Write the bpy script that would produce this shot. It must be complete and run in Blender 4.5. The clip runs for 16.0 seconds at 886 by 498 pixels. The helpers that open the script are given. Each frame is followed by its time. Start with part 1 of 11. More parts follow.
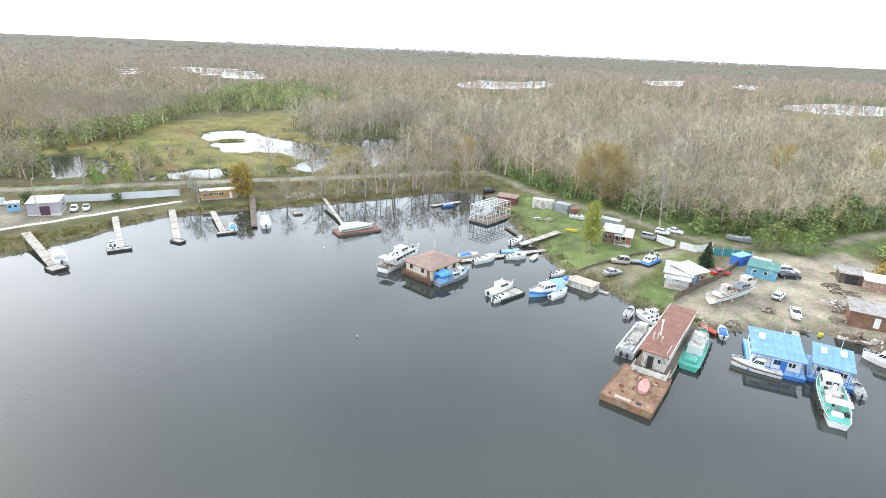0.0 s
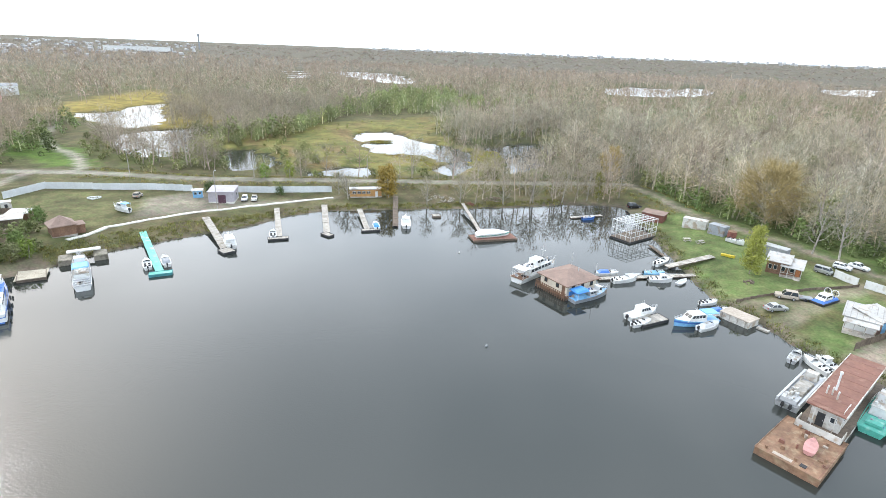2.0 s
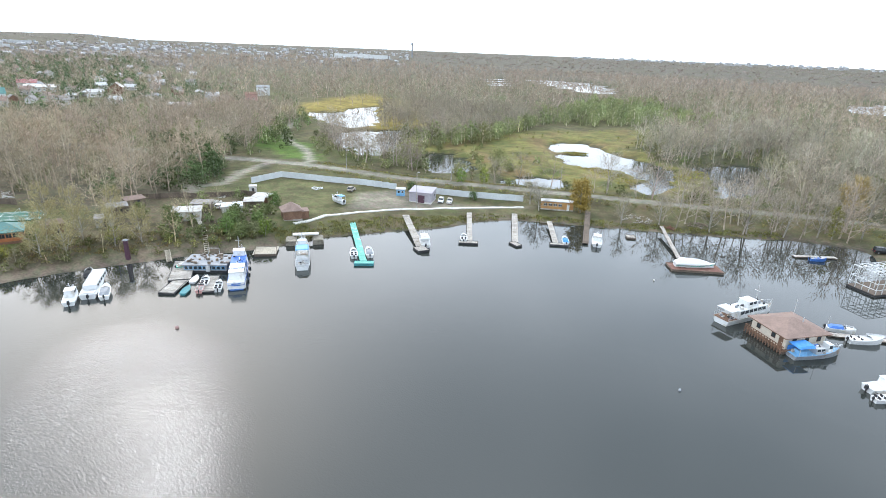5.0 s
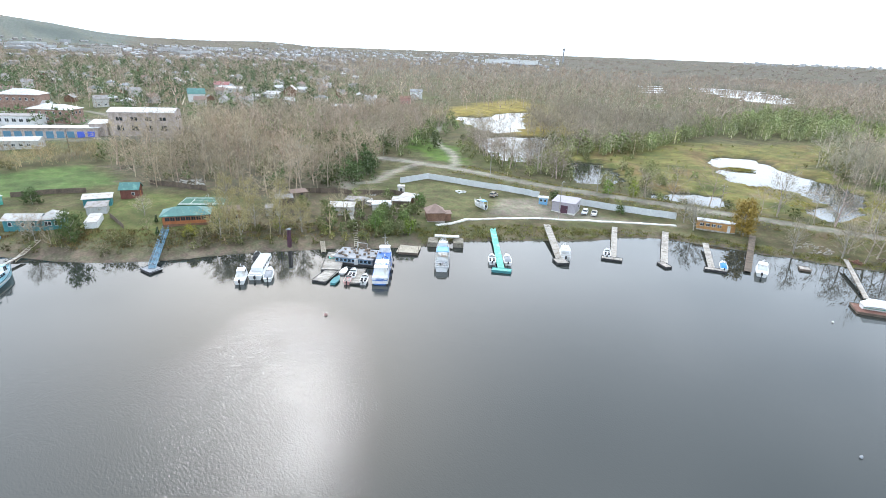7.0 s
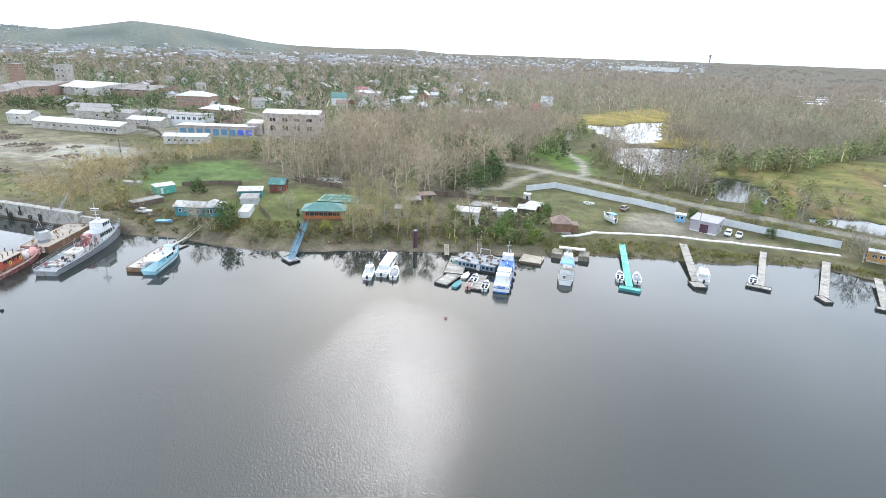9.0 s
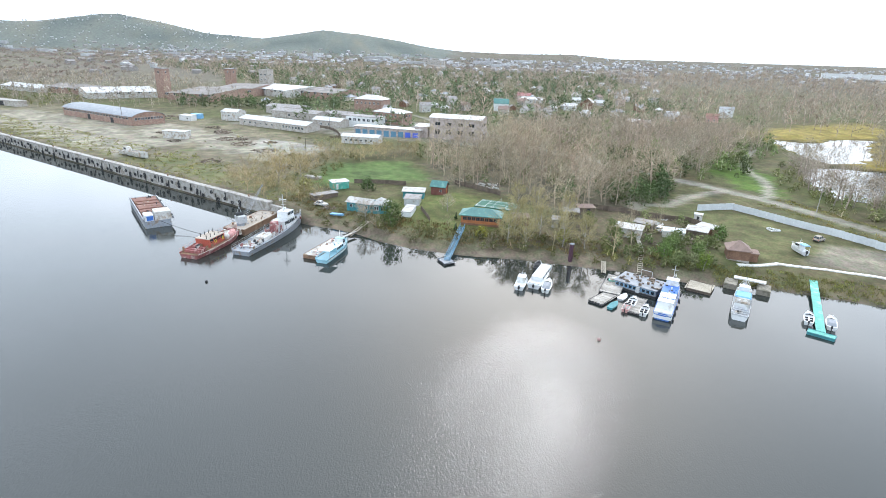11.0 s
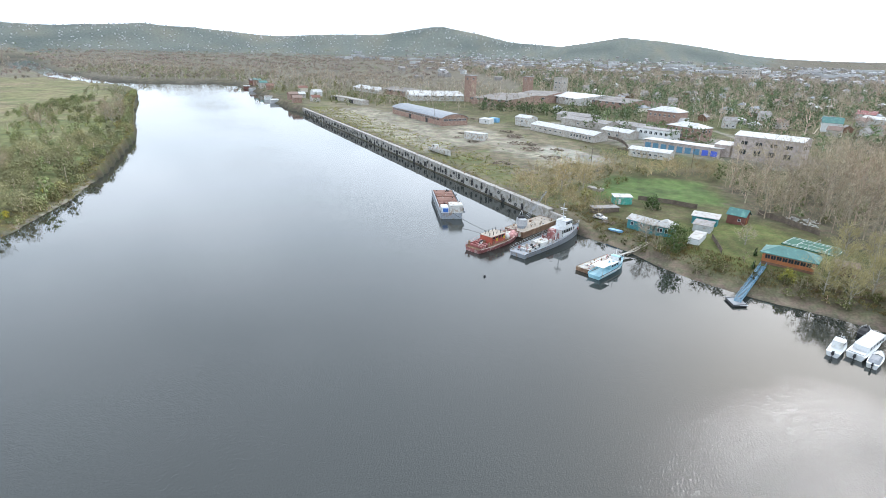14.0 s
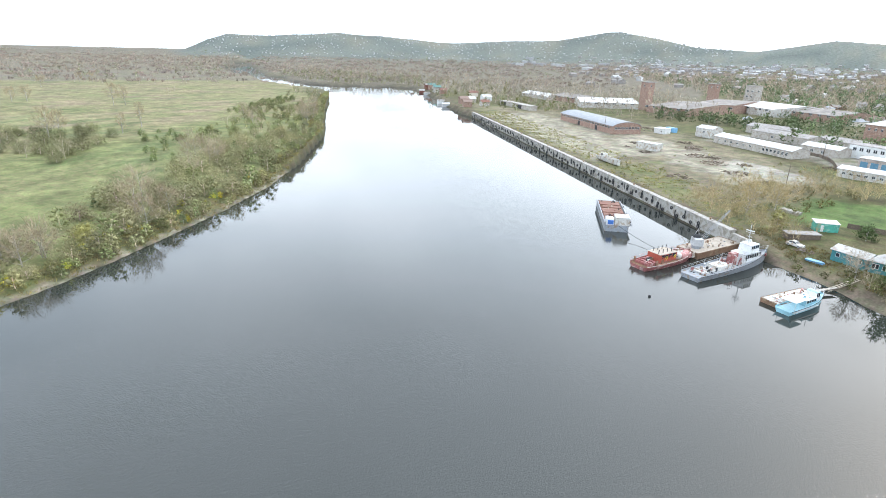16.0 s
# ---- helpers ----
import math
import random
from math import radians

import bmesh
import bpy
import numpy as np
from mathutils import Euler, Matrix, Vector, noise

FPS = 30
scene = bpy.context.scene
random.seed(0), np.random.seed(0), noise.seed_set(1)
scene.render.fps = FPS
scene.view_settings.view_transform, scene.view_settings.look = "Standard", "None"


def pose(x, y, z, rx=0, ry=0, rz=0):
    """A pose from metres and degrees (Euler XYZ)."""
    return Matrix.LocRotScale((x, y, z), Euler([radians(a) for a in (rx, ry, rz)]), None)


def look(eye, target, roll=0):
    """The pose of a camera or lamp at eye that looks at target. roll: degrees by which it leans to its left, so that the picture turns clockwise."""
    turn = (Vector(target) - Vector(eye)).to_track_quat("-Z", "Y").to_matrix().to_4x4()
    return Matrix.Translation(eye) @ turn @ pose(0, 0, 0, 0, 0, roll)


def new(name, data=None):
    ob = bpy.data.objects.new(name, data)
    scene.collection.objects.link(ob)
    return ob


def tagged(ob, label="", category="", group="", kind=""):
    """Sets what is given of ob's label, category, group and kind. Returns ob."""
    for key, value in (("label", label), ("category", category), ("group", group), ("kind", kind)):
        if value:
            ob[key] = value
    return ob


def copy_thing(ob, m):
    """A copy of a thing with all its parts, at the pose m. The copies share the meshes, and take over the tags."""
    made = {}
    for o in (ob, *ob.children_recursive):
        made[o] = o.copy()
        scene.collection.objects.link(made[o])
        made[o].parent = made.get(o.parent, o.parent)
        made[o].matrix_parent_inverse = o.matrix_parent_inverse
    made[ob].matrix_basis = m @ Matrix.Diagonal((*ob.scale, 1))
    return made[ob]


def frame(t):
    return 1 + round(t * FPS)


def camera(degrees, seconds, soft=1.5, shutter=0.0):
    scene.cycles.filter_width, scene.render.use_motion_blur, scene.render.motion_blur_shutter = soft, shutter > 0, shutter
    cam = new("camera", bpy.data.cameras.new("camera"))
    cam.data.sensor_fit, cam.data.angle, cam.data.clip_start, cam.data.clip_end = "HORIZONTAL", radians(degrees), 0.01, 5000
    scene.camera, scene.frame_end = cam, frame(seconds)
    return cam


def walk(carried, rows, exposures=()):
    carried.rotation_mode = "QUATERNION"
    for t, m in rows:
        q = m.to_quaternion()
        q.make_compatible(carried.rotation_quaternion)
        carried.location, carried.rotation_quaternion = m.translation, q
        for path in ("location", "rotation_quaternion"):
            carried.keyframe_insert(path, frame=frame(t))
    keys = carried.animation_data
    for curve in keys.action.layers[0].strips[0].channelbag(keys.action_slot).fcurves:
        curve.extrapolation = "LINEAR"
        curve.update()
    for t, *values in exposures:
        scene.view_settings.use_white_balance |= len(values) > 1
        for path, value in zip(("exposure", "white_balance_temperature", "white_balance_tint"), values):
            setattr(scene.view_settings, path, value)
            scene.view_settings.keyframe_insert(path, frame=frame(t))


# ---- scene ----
cam = camera(78.8, 16.0, soft=0.7)
PATH = [
    (0, (0.00, 0.00, 46.00), (0.93, 93.82, 11.39), 2.34),
    (0.5, (-0.24, 0.55, 46.09), (-4.79, 94.24, 11.42), 2.25),
    (1, (-0.63, 1.02, 46.17), (-11.64, 94.15, 11.44), 2.24),
    (1.5, (-1.09, 1.34, 46.28), (-18.13, 93.56, 11.57), 2.14),
    (2, (-1.60, 1.50, 46.36), (-24.28, 92.53, 11.73), 2.15),
    (2.5, (-2.16, 1.67, 46.40), (-29.25, 91.54, 11.92), 2.24),
    (3, (-2.73, 1.82, 46.54), (-33.81, 90.41, 12.13), 2.28),
    (3.5, (-3.35, 1.94, 46.70), (-38.92, 88.79, 12.18), 2.39),
    (4, (-3.94, 1.96, 46.70), (-45.11, 86.32, 12.24), 2.45),
    (6.5, (-6.20, 1.98, 47.31), (-72.59, 68.23, 12.63), 2.11),
    (7, (-6.76, 1.97, 47.20), (-77.28, 63.87, 12.61), 2.14),
    (7.5, (-7.29, 1.90, 47.08), (-81.29, 59.70, 12.68), 1.95),
    (8, (-7.71, 1.75, 47.01), (-84.58, 55.72, 12.70), 1.96),
    (10.5, (-9.95, 0.35, 47.54), (-100.30, 26.11, 13.30), 1.84),
    (11, (-10.37, -0.18, 47.71), (-102.35, 18.98, 13.48), 1.81),
    (11.5, (-10.76, -0.64, 47.90), (-103.99, 10.95, 13.63), 1.83),
    (12, (-11.06, -1.14, 48.06), (-104.93, 2.06, 13.75), 1.78),
    (12.5, (-11.21, -1.77, 48.20), (-105.02, -6.19, 13.85), 1.75),
    (13, (-11.17, -2.30, 48.42), (-104.34, -14.06, 14.07), 1.81),
    (13.5, (-11.40, -2.88, 48.48), (-103.13, -23.05, 14.14), 1.68),
    (14, (-11.44, -3.39, 48.54), (-101.15, -31.15, 14.17), 1.59),
    (14.5, (-11.36, -4.01, 48.52), (-98.36, -39.35, 14.14), 1.51),
    (15, (-11.43, -4.65, 48.37), (-94.75, -47.92, 13.94), 1.53),
    (15.5, (-11.63, -5.13, 48.10), (-91.86, -53.93, 13.72), 1.50),
    (16, (-11.99, -5.35, 47.89), (-89.67, -58.31, 13.84), 1.35),
]
walk(cam, [(t, look(eye, target, roll)) for t, eye, target, roll in PATH],
     exposures=((0.0, 0.18, 6720, 10), (2.0, 0.06, 6660, 10), (4.0, -0.1, 6450, 10), (7.0, -0.04, 6380, 10), (11.0, -0.04, 6370, 10), (12.0, -0.22, 6375, 10), (13.0, -0.26, 6380, 10), (14.5, -0.18, 6440, 10), (16.0, 0.12, 6540, 10)))

# ---- sky and sun: a bright overcast afternoon ----
SUN_AZ, SUN_EL = 67.0, 36.8          # degrees west of +y, degrees above the horizon
world = bpy.data.worlds.new("overcast_sky")
scene.world = world
world.use_nodes = True
wt = world.node_tree
wt.nodes.clear()
w_out = wt.nodes.new("ShaderNodeOutputWorld")
w_bg = wt.nodes.new("ShaderNodeBackground")
w_sky = wt.nodes.new("ShaderNodeTexSky")
w_sky.sky_type, w_sky.sun_disc = "NISHITA", False
w_sky.sun_elevation, w_sky.sun_rotation = radians(SUN_EL), radians(-SUN_AZ)
w_sky.dust_density, w_sky.air_density = 6.0, 1.2
w_scale = wt.nodes.new("ShaderNodeVectorMath")
w_scale.operation = "SCALE"
w_scale.inputs["Scale"].default_value = 0.17
w_co = wt.nodes.new("ShaderNodeTexCoord")
w_map = wt.nodes.new("ShaderNodeMapping")
w_map.inputs["Scale"].default_value = (1.0, 1.0, 2.2)
w_noise = wt.nodes.new("ShaderNodeTexNoise")
w_noise.inputs["Scale"].default_value, w_noise.inputs["Detail"].default_value, w_noise.inputs["Roughness"].default_value = 2.6, 5.0, 0.5
w_ramp = wt.nodes.new("ShaderNodeValToRGB")
w_ramp.color_ramp.elements[0].position, w_ramp.color_ramp.elements[1].position = 0.30, 0.66
w_ramp.color_ramp.elements[0].color, w_ramp.color_ramp.elements[1].color = (0.78, 0.92, 1.09, 1), (1.26, 1.40, 1.58, 1)
w_mix = wt.nodes.new("ShaderNodeMixRGB")
w_mix.inputs["Fac"].default_value = 0.86
w_sep = wt.nodes.new("ShaderNodeSeparateXYZ")
w_low = wt.nodes.new("ShaderNodeValToRGB")      # thick haze at the horizon, the brightest cloud a little above it
w_low.color_ramp.elements.new(0.26)
w_low.color_ramp.elements.new(0.5)
for el, (at_, v) in zip(w_low.color_ramp.elements, ((0.0, 1.02), (0.26, 1.34), (0.5, 1.05), (1.0, 0.98))):
    el.position, el.color = at_, (v, v, v, 1)
w_dot = wt.nodes.new("ShaderNodeVectorMath")       # the cloud veil is brightest round the hidden sun
w_dot.operation = "DOT_PRODUCT"
w_dot.inputs[1].default_value = (-math.sin(radians(SUN_AZ)) * math.cos(radians(SUN_EL)), math.cos(radians(SUN_AZ)) * math.cos(radians(SUN_EL)), math.sin(radians(SUN_EL)))
w_veil = wt.nodes.new("ShaderNodeMapRange")
for k, v in (("From Min", 0.45), ("From Max", 1.0), ("To Min", 0.99), ("To Max", 1.22)):
    w_veil.inputs[k].default_value = v
w_both = wt.nodes.new("ShaderNodeMath")
w_both.operation = "MULTIPLY"
w_glow = wt.nodes.new("ShaderNodeVectorMath")
w_glow.operation = "SCALE"
for a, b in ((w_sky.outputs[0], w_scale.inputs[0]), (w_co.outputs["Generated"], w_map.inputs[0]), (w_map.outputs[0], w_noise.inputs["Vector"]),
             (w_noise.outputs["Fac"], w_ramp.inputs[0]), (w_scale.outputs[0], w_mix.inputs["Color1"]), (w_ramp.outputs[0], w_mix.inputs["Color2"]),
             (w_co.outputs["Generated"], w_sep.inputs[0]), (w_sep.outputs[2], w_low.inputs[0]), (w_mix.outputs[0], w_glow.inputs[0]), (w_co.outputs["Generated"], w_dot.inputs[0]), (w_dot.outputs["Value"], w_veil.inputs["Value"]), (w_low.outputs[0], w_both.inputs[0]), (w_veil.outputs[0], w_both.inputs[1]), (w_both.outputs[0], w_glow.inputs["Scale"]), (w_glow.outputs[0], w_bg.inputs["Color"]), (w_bg.outputs[0], w_out.inputs["Surface"])):
    wt.links.new(a, b)
w_bg.inputs["Strength"].default_value = 1.78
sun = new("sun", bpy.data.lights.new("sun", "SUN"))
sun.data.energy, sun.data.angle, sun.data.color = 0.5, radians(5), (0.98, 1.0, 1.03)
_az, _el = radians(SUN_AZ), radians(SUN_EL)
sun.matrix_world = look((0, 0, 0), (math.sin(_az) * math.cos(_el), -math.cos(_az) * math.cos(_el), -math.sin(_el)))
scene.view_settings.exposure = 0.0

# ---- materials ----
def material(name, color, rough=0.7, metal=0.0, var=0.25, scale=1.0, stain=None, stain_amount=0.0, bump=0.0, spec=0.5, tint="", per="", mottle=0.0):
    """A surface with grain and patches at real size. stain: a second colour in patches; tint: a point attribute that shifts the brightness; per: 'object' or 'island' variation."""
    m = bpy.data.materials.new(name)
    m.use_nodes = True
    nt = m.node_tree
    p = nt.nodes["Principled BSDF"]
    p.inputs["Roughness"].default_value, p.inputs["Metallic"].default_value = rough, metal
    p.inputs["Specular IOR Level"].default_value = spec
    geo = nt.nodes.new("ShaderNodeNewGeometry")
    def noise_at(s, detail=4):
        n = nt.nodes.new("ShaderNodeTexNoise")
        n.inputs["Scale"].default_value, n.inputs["Detail"].default_value = s, detail
        nt.links.new(geo.outputs["Position"], n.inputs["Vector"])
        return n
    def mix(kind, fac, a, b):
        n = nt.nodes.new("ShaderNodeMixRGB")
        n.blend_type = kind
        for k, v in (("Fac", fac), ("Color1", a), ("Color2", b)):
            if hasattr(v, "is_output"):
                nt.links.new(v, n.inputs[k])
            else:
                n.inputs[k].default_value = v if k == "Fac" else (*v[:3], 1)
        return n.outputs[0]
    def ramp(src, lo, hi, a=(0, 0, 0), b=(1, 1, 1)):
        n = nt.nodes.new("ShaderNodeValToRGB")
        n.color_ramp.elements[0].position, n.color_ramp.elements[1].position = lo, hi
        n.color_ramp.elements[0].color, n.color_ramp.elements[1].color = (*a, 1), (*b, 1)
        nt.links.new(src, n.inputs[0])
        return n.outputs[0]
    fine, broad = noise_at(2.2 * scale), noise_at(0.35 * scale)
    if isinstance(color, str):
        at = nt.nodes.new("ShaderNodeAttribute")
        at.attribute_name = color
        c = at.outputs["Color"]
    else:
        c = color
    if stain:
        c = mix("MIX", ramp(noise_at(0.8 * scale, 6).outputs["Fac"], 0.62 - 0.35 * stain_amount, 0.70 - 0.2 * stain_amount), c, stain)
    lo, hi = 1 - var, 1 + var
    c = mix("MULTIPLY", 1.0, c, ramp(fine.outputs["Fac"], 0.3, 0.7, (lo,) * 3, (hi,) * 3))
    c = mix("MULTIPLY", 1.0, c, ramp(broad.outputs["Fac"], 0.3, 0.7, (lo,) * 3, (hi,) * 3))
    if mottle:                                          # worn, weedy and bare spots some metres across
        c = mix("MULTIPLY", 1.0, c, ramp(noise_at(0.11, 9).outputs["Fac"], 0.34, 0.66, (1 - mottle, 1 - mottle, 1 - 0.9 * mottle), (1 + 0.6 * mottle,) * 3))
        c = mix("MULTIPLY", 1.0, c, ramp(noise_at(0.6, 6).outputs["Fac"], 0.38, 0.62, (1 + 0.3 * mottle, 1.0, 1.0), (1 - 0.35 * mottle, 1.0, 1 - 0.5 * mottle)))
    if tint:
        at = nt.nodes.new("ShaderNodeAttribute")
        at.attribute_name = tint
        c = mix("MULTIPLY", 1.0, c, at.outputs["Color"])
    if per:
        src = geo.outputs["Random Per Island"] if per == "island" else nt.nodes.new("ShaderNodeObjectInfo").outputs["Random"]
        c = mix("MULTIPLY", 1.0, c, ramp(src, 0.0, 1.0, (0.8,) * 3, (1.2,) * 3))
    nt.links.new(c, p.inputs["Base Color"])
    if bump:
        b = nt.nodes.new("ShaderNodeBump")
        b.inputs["Strength"].default_value, b.inputs["Distance"].default_value = bump, 0.1
        nt.links.new(fine.outputs["Fac"], b.inputs["Height"])
        nt.links.new(b.outputs[0], p.inputs["Normal"])
    return m


def water_material():
    m = bpy.data.materials.new("river_water")
    m.use_nodes = True
    nt = m.node_tree
    p = nt.nodes["Principled BSDF"]
    p.inputs["Base Color"].default_value = (0.030, 0.034, 0.0305, 1)
    p.inputs["Roughness"].default_value, p.inputs["IOR"].default_value = 0.14, 1.45
    geo = nt.nodes.new("ShaderNodeNewGeometry")
    def noise_at(s, detail, stretch=(1, 1, 1)):
        mp = nt.nodes.new("ShaderNodeMapping")
        mp.inputs["Scale"].default_value = stretch
        mp.inputs["Rotation"].default_value = (0, 0, 0.6)
        n = nt.nodes.new("ShaderNodeTexNoise")
        n.inputs["Scale"].default_value, n.inputs["Detail"].default_value = s, detail
        nt.links.new(geo.outputs["Position"], mp.inputs[0])
        nt.links.new(mp.outputs[0], n.inputs["Vector"])
        return n.outputs["Fac"]
    small, waves, patches = noise_at(4.5, 4), noise_at(1.6, 4, (1, 2.0, 1)), noise_at(0.013, 4)
    r = nt.nodes.new("ShaderNodeValToRGB")
    r.color_ramp.elements[0].position, r.color_ramp.elements[1].position = 0.42, 0.62
    r.color_ramp.elements[0].color, r.color_ramp.elements[1].color = (0.6,) * 3 + (1,), (1,) * 4
    nt.links.new(patches, r.inputs[0])
    wind = nt.nodes.new("ShaderNodeAttribute")
    wind.attribute_name = "ripple"
    gust = nt.nodes.new("ShaderNodeMath")
    gust.operation = "MULTIPLY"
    nt.links.new(r.outputs[0], gust.inputs[0])
    nt.links.new(wind.outputs["Fac"], gust.inputs[1])
    add = nt.nodes.new("ShaderNodeMath")
    add.operation = "MULTIPLY_ADD"
    add.inputs[1].default_value = 0.8
    nt.links.new(small, add.inputs[0])
    nt.links.new(waves, add.inputs[2])
    rough = nt.nodes.new("ShaderNodeMath")          # wavelets too fine to see roughen the windy water
    rough.operation = "MULTIPLY_ADD"
    rough.inputs[1].default_value, rough.inputs[2].default_value = 0.02, 0.03
    nt.links.new(gust.outputs[0], rough.inputs[0])
    nt.links.new(rough.outputs[0], p.inputs["Roughness"])
    mul = nt.nodes.new("ShaderNodeMath")
    mul.operation = "MULTIPLY"
    nt.links.new(add.outputs[0], mul.inputs[0])
    nt.links.new(gust.outputs[0], mul.inputs[1])
    b = nt.nodes.new("ShaderNodeBump")
    b.inputs["Strength"].default_value, b.inputs["Distance"].default_value = 1.0, 0.1
    nt.links.new(mul.outputs[0], b.inputs["Height"])
    nt.links.new(b.outputs[0], p.inputs["Normal"])
    return m


WATER = water_material()
GROUND = material("ground_soil_and_grass", "soil", 0.95, var=0.22, scale=0.9, bump=0.5, spec=0.15, mottle=0.3)
BARK = material("grey_birch_bark", (0.315, 0.29, 0.255), 0.9, var=0.3, tint="tint", spec=0.2)
TWIG = material("bare_twigs", (0.275, 0.256, 0.208), 0.95, var=0.15, tint="tint", spec=0.1)
LEAF = material("green_leaves", (0.108, 0.118, 0.064), 0.75, var=0.18, tint="tint", per="island", spec=0.15)

# ---- the land: shorelines and heights (metres) ----
EAST_SHORE = [(4900, -300), (700, -20), (200, 30), (110, 62), (77, 78), (75, 85), (69, 87), (58, 87), (49, 85.6), (44.7, 90.4), (38, 96.4), (34.5, 104),
              (28.5, 109.7), (25.5, 121.5), (23.9, 129), (20.7, 145), (18.2, 161), (10, 177)]
NORTH_SHORE = [(-3, 173), (-14, 166), (-30, 158), (-48, 149), (-60, 144), (-72, 137.6), (-81, 127.4), (-87, 119), (-94.7, 108.5), (-104, 94), (-107, 84)]
WEST_SHORE = [(-111, 75), (-117, 67), (-124, 53), (-129.3, 41.4), (-133, 30), (-138.6, 19.8), (-146, 10), (-153, 5), (-157, 0), (-163, -9), (-170, -16)]
QUAY = [(-173, -20), (-396, -243)]
UPSTREAM = [(-417, -268), (-459, -307), (-515, -359), (-584, -429), (-621, -469), (-650, -512), (-630, -550), (-603, -598), (-588, -618), (-588, -656), (-635, -745), (-732, -912), (-826, -1060), (-1100, -1500), (-2400, -3000)]
SOUTH_SHORE = [(-2370, -3020), (-1050, -1520), (-775, -1090), (-636, -830), (-562, -700), (-516, -590), (-508, -530), (-440, -450), (-346, -359), (-241, -250), (-173, -194.6), (-137, -169),
               (-108, -154), (-83, -143), (-65, -135.5), (-52, -131), (-40, -128), (20, -112), (150, -110), (600, -250), (4900, -800)]
RIVER = EAST_SHORE + NORTH_SHORE + WEST_SHORE + QUAY + UPSTREAM + SOUTH_SHORE
def rounded(poly, rounds=2):
    """Cuts the corners of a polygon."""
    p = np.array(poly, float)
    for _ in range(rounds):
        q = np.roll(p, -1, 0)
        p = np.stack([0.75 * p + 0.25 * q, 0.25 * p + 0.75 * q], 1).reshape(-1, 2)
    return p


PONDS = [
    [(-124, 276), (-124, 295), (-115, 304), (-95, 287), (-79, 274), (-65, 268), (-53, 260), (-44, 224), (-49, 201), (-61, 210), (-58, 227), (-75, 241), (-89, 234), (-101, 240), (-110, 258)],
    [(-50, 264), (-44, 279), (-23, 304), (-10, 290), (-18, 252), (-22, 219), (-30, 216), (-32, 240), (-40, 262)],
    [(-102, 190), (-94, 202), (-84, 206), (-76, 191), (-87, 184), (-99, 182)],
    [(-332, 290), (-300, 298), (-324, 340), (-320, 366), (-285, 322), (-243, 279), (-234, 258), (-244, 243), (-288, 262)],
    [(-240, 231), (-216, 266), (-206, 272), (-174, 217), (-166, 187), (-176, 184), (-205, 201)],
    [(-160, 210), (-148, 222), (-118, 200), (-122, 180), (-136, 179)],
    [(20, 918), (100, 950), (171, 1013), (192, 942), (135, 790), (80, 760), (19, 725)],
    [(395, 1201), (548, 1342), (596, 1328), (430, 1040), (370, 1000)],
    [(638, 1267), (707, 1229), (590, 1040), (535, 1055)],
    [(422, 672), (472, 724), (620, 705), (900, 720), (700, 610), (440, 560), (372, 545), (352, 566)],
    [(1602, 2543), (1377, 2020), (1643, 2106), (2200, 2200), (1250, 1600), (1000, 1470)],
    [(-567, 955), (-474, 896), (-376, 705), (-436, 758)],
    [(-507, 1047), (-373, 1022), (-260, 849), (-228, 726), (-284, 756), (-392, 845)],
    [(-1765, 1902), (-1296, 1623), (-850, 1075), (-970, 1180)],
]


ISLANDS = [(-104, 267, 11, 2.6, 0.5)]      # reedy spits in the ponds


def inside(poly, x, y):
    poly = np.array(poly, float)
    hit = np.zeros(x.shape, bool)
    for (x0, y0), (x1, y1) in zip(poly, np.roll(poly, -1, 0)):
        if y0 != y1:
            hit ^= ((y0 > y) != (y1 > y)) & (x < (x1 - x0) * (y - y0) / (y1 - y0) + x0)
    return hit


def line_distance(line, x, y, closed=False):
    line = np.array(line, float)
    best = np.full(x.shape, 1e9)
    for (x0, y0), (x1, y1) in zip(line if closed else line[:-1], np.roll(line, -1, 0)):
        dx, dy = x1 - x0, y1 - y0
        f = np.clip(((x - x0) * dx + (y - y0) * dy) / (dx * dx + dy * dy + 1e-9), 0, 1)
        best = np.minimum(best, np.hypot(x - x0 - f * dx, y - y0 - f * dy))
    return best


def waves(x, y, size, seed):
    """A cheap smooth noise between about -1 and 1."""
    rng = np.random.RandomState(seed)
    out = 0 * x
    for k in range(6):
        a, ph = rng.uniform(0, 2 * math.pi, 2)
        f = 2 * math.pi / size * rng.uniform(0.6, 1.9)
        out = out + np.sin(f * (np.cos(a) * x + np.sin(a) * y) + ph + 1.3 * np.sin(f * 0.6 * (np.sin(a) * x - np.cos(a) * y) + 2 * ph))
    return out / 3.2


HILL_AZ = [60, 66, 72, 77, 80, 83.6, 87.2, 90.6, 93.3, 96.2, 100.9, 104, 108.2, 113.4, 118.4, 124.5, 129, 135, 141.9, 145.9, 148.4, 150]
HILL_EL = [-0.4, 0.12, 0.02, 0.1, 0.36, 0.96, 1.4, 1.62, 1.15, 0.68, 0.97, 1.65, 2.26, 1.42, 1.22, 0.9, 1.3, 1.62, 1.16, 1.24, -0.1, -0.5]
ROAD_LINE = [(-420, 60), (-300, 92), (-230, 118), (-192, 137), (-165, 146), (-125, 153), (-82, 169), (-33, 186), (0, 199), (17, 203), (25, 189), (32, 171),
             (52, 150), (64, 133), (74, 127), (90, 127), (104, 133), (140, 150), (260, 180)]


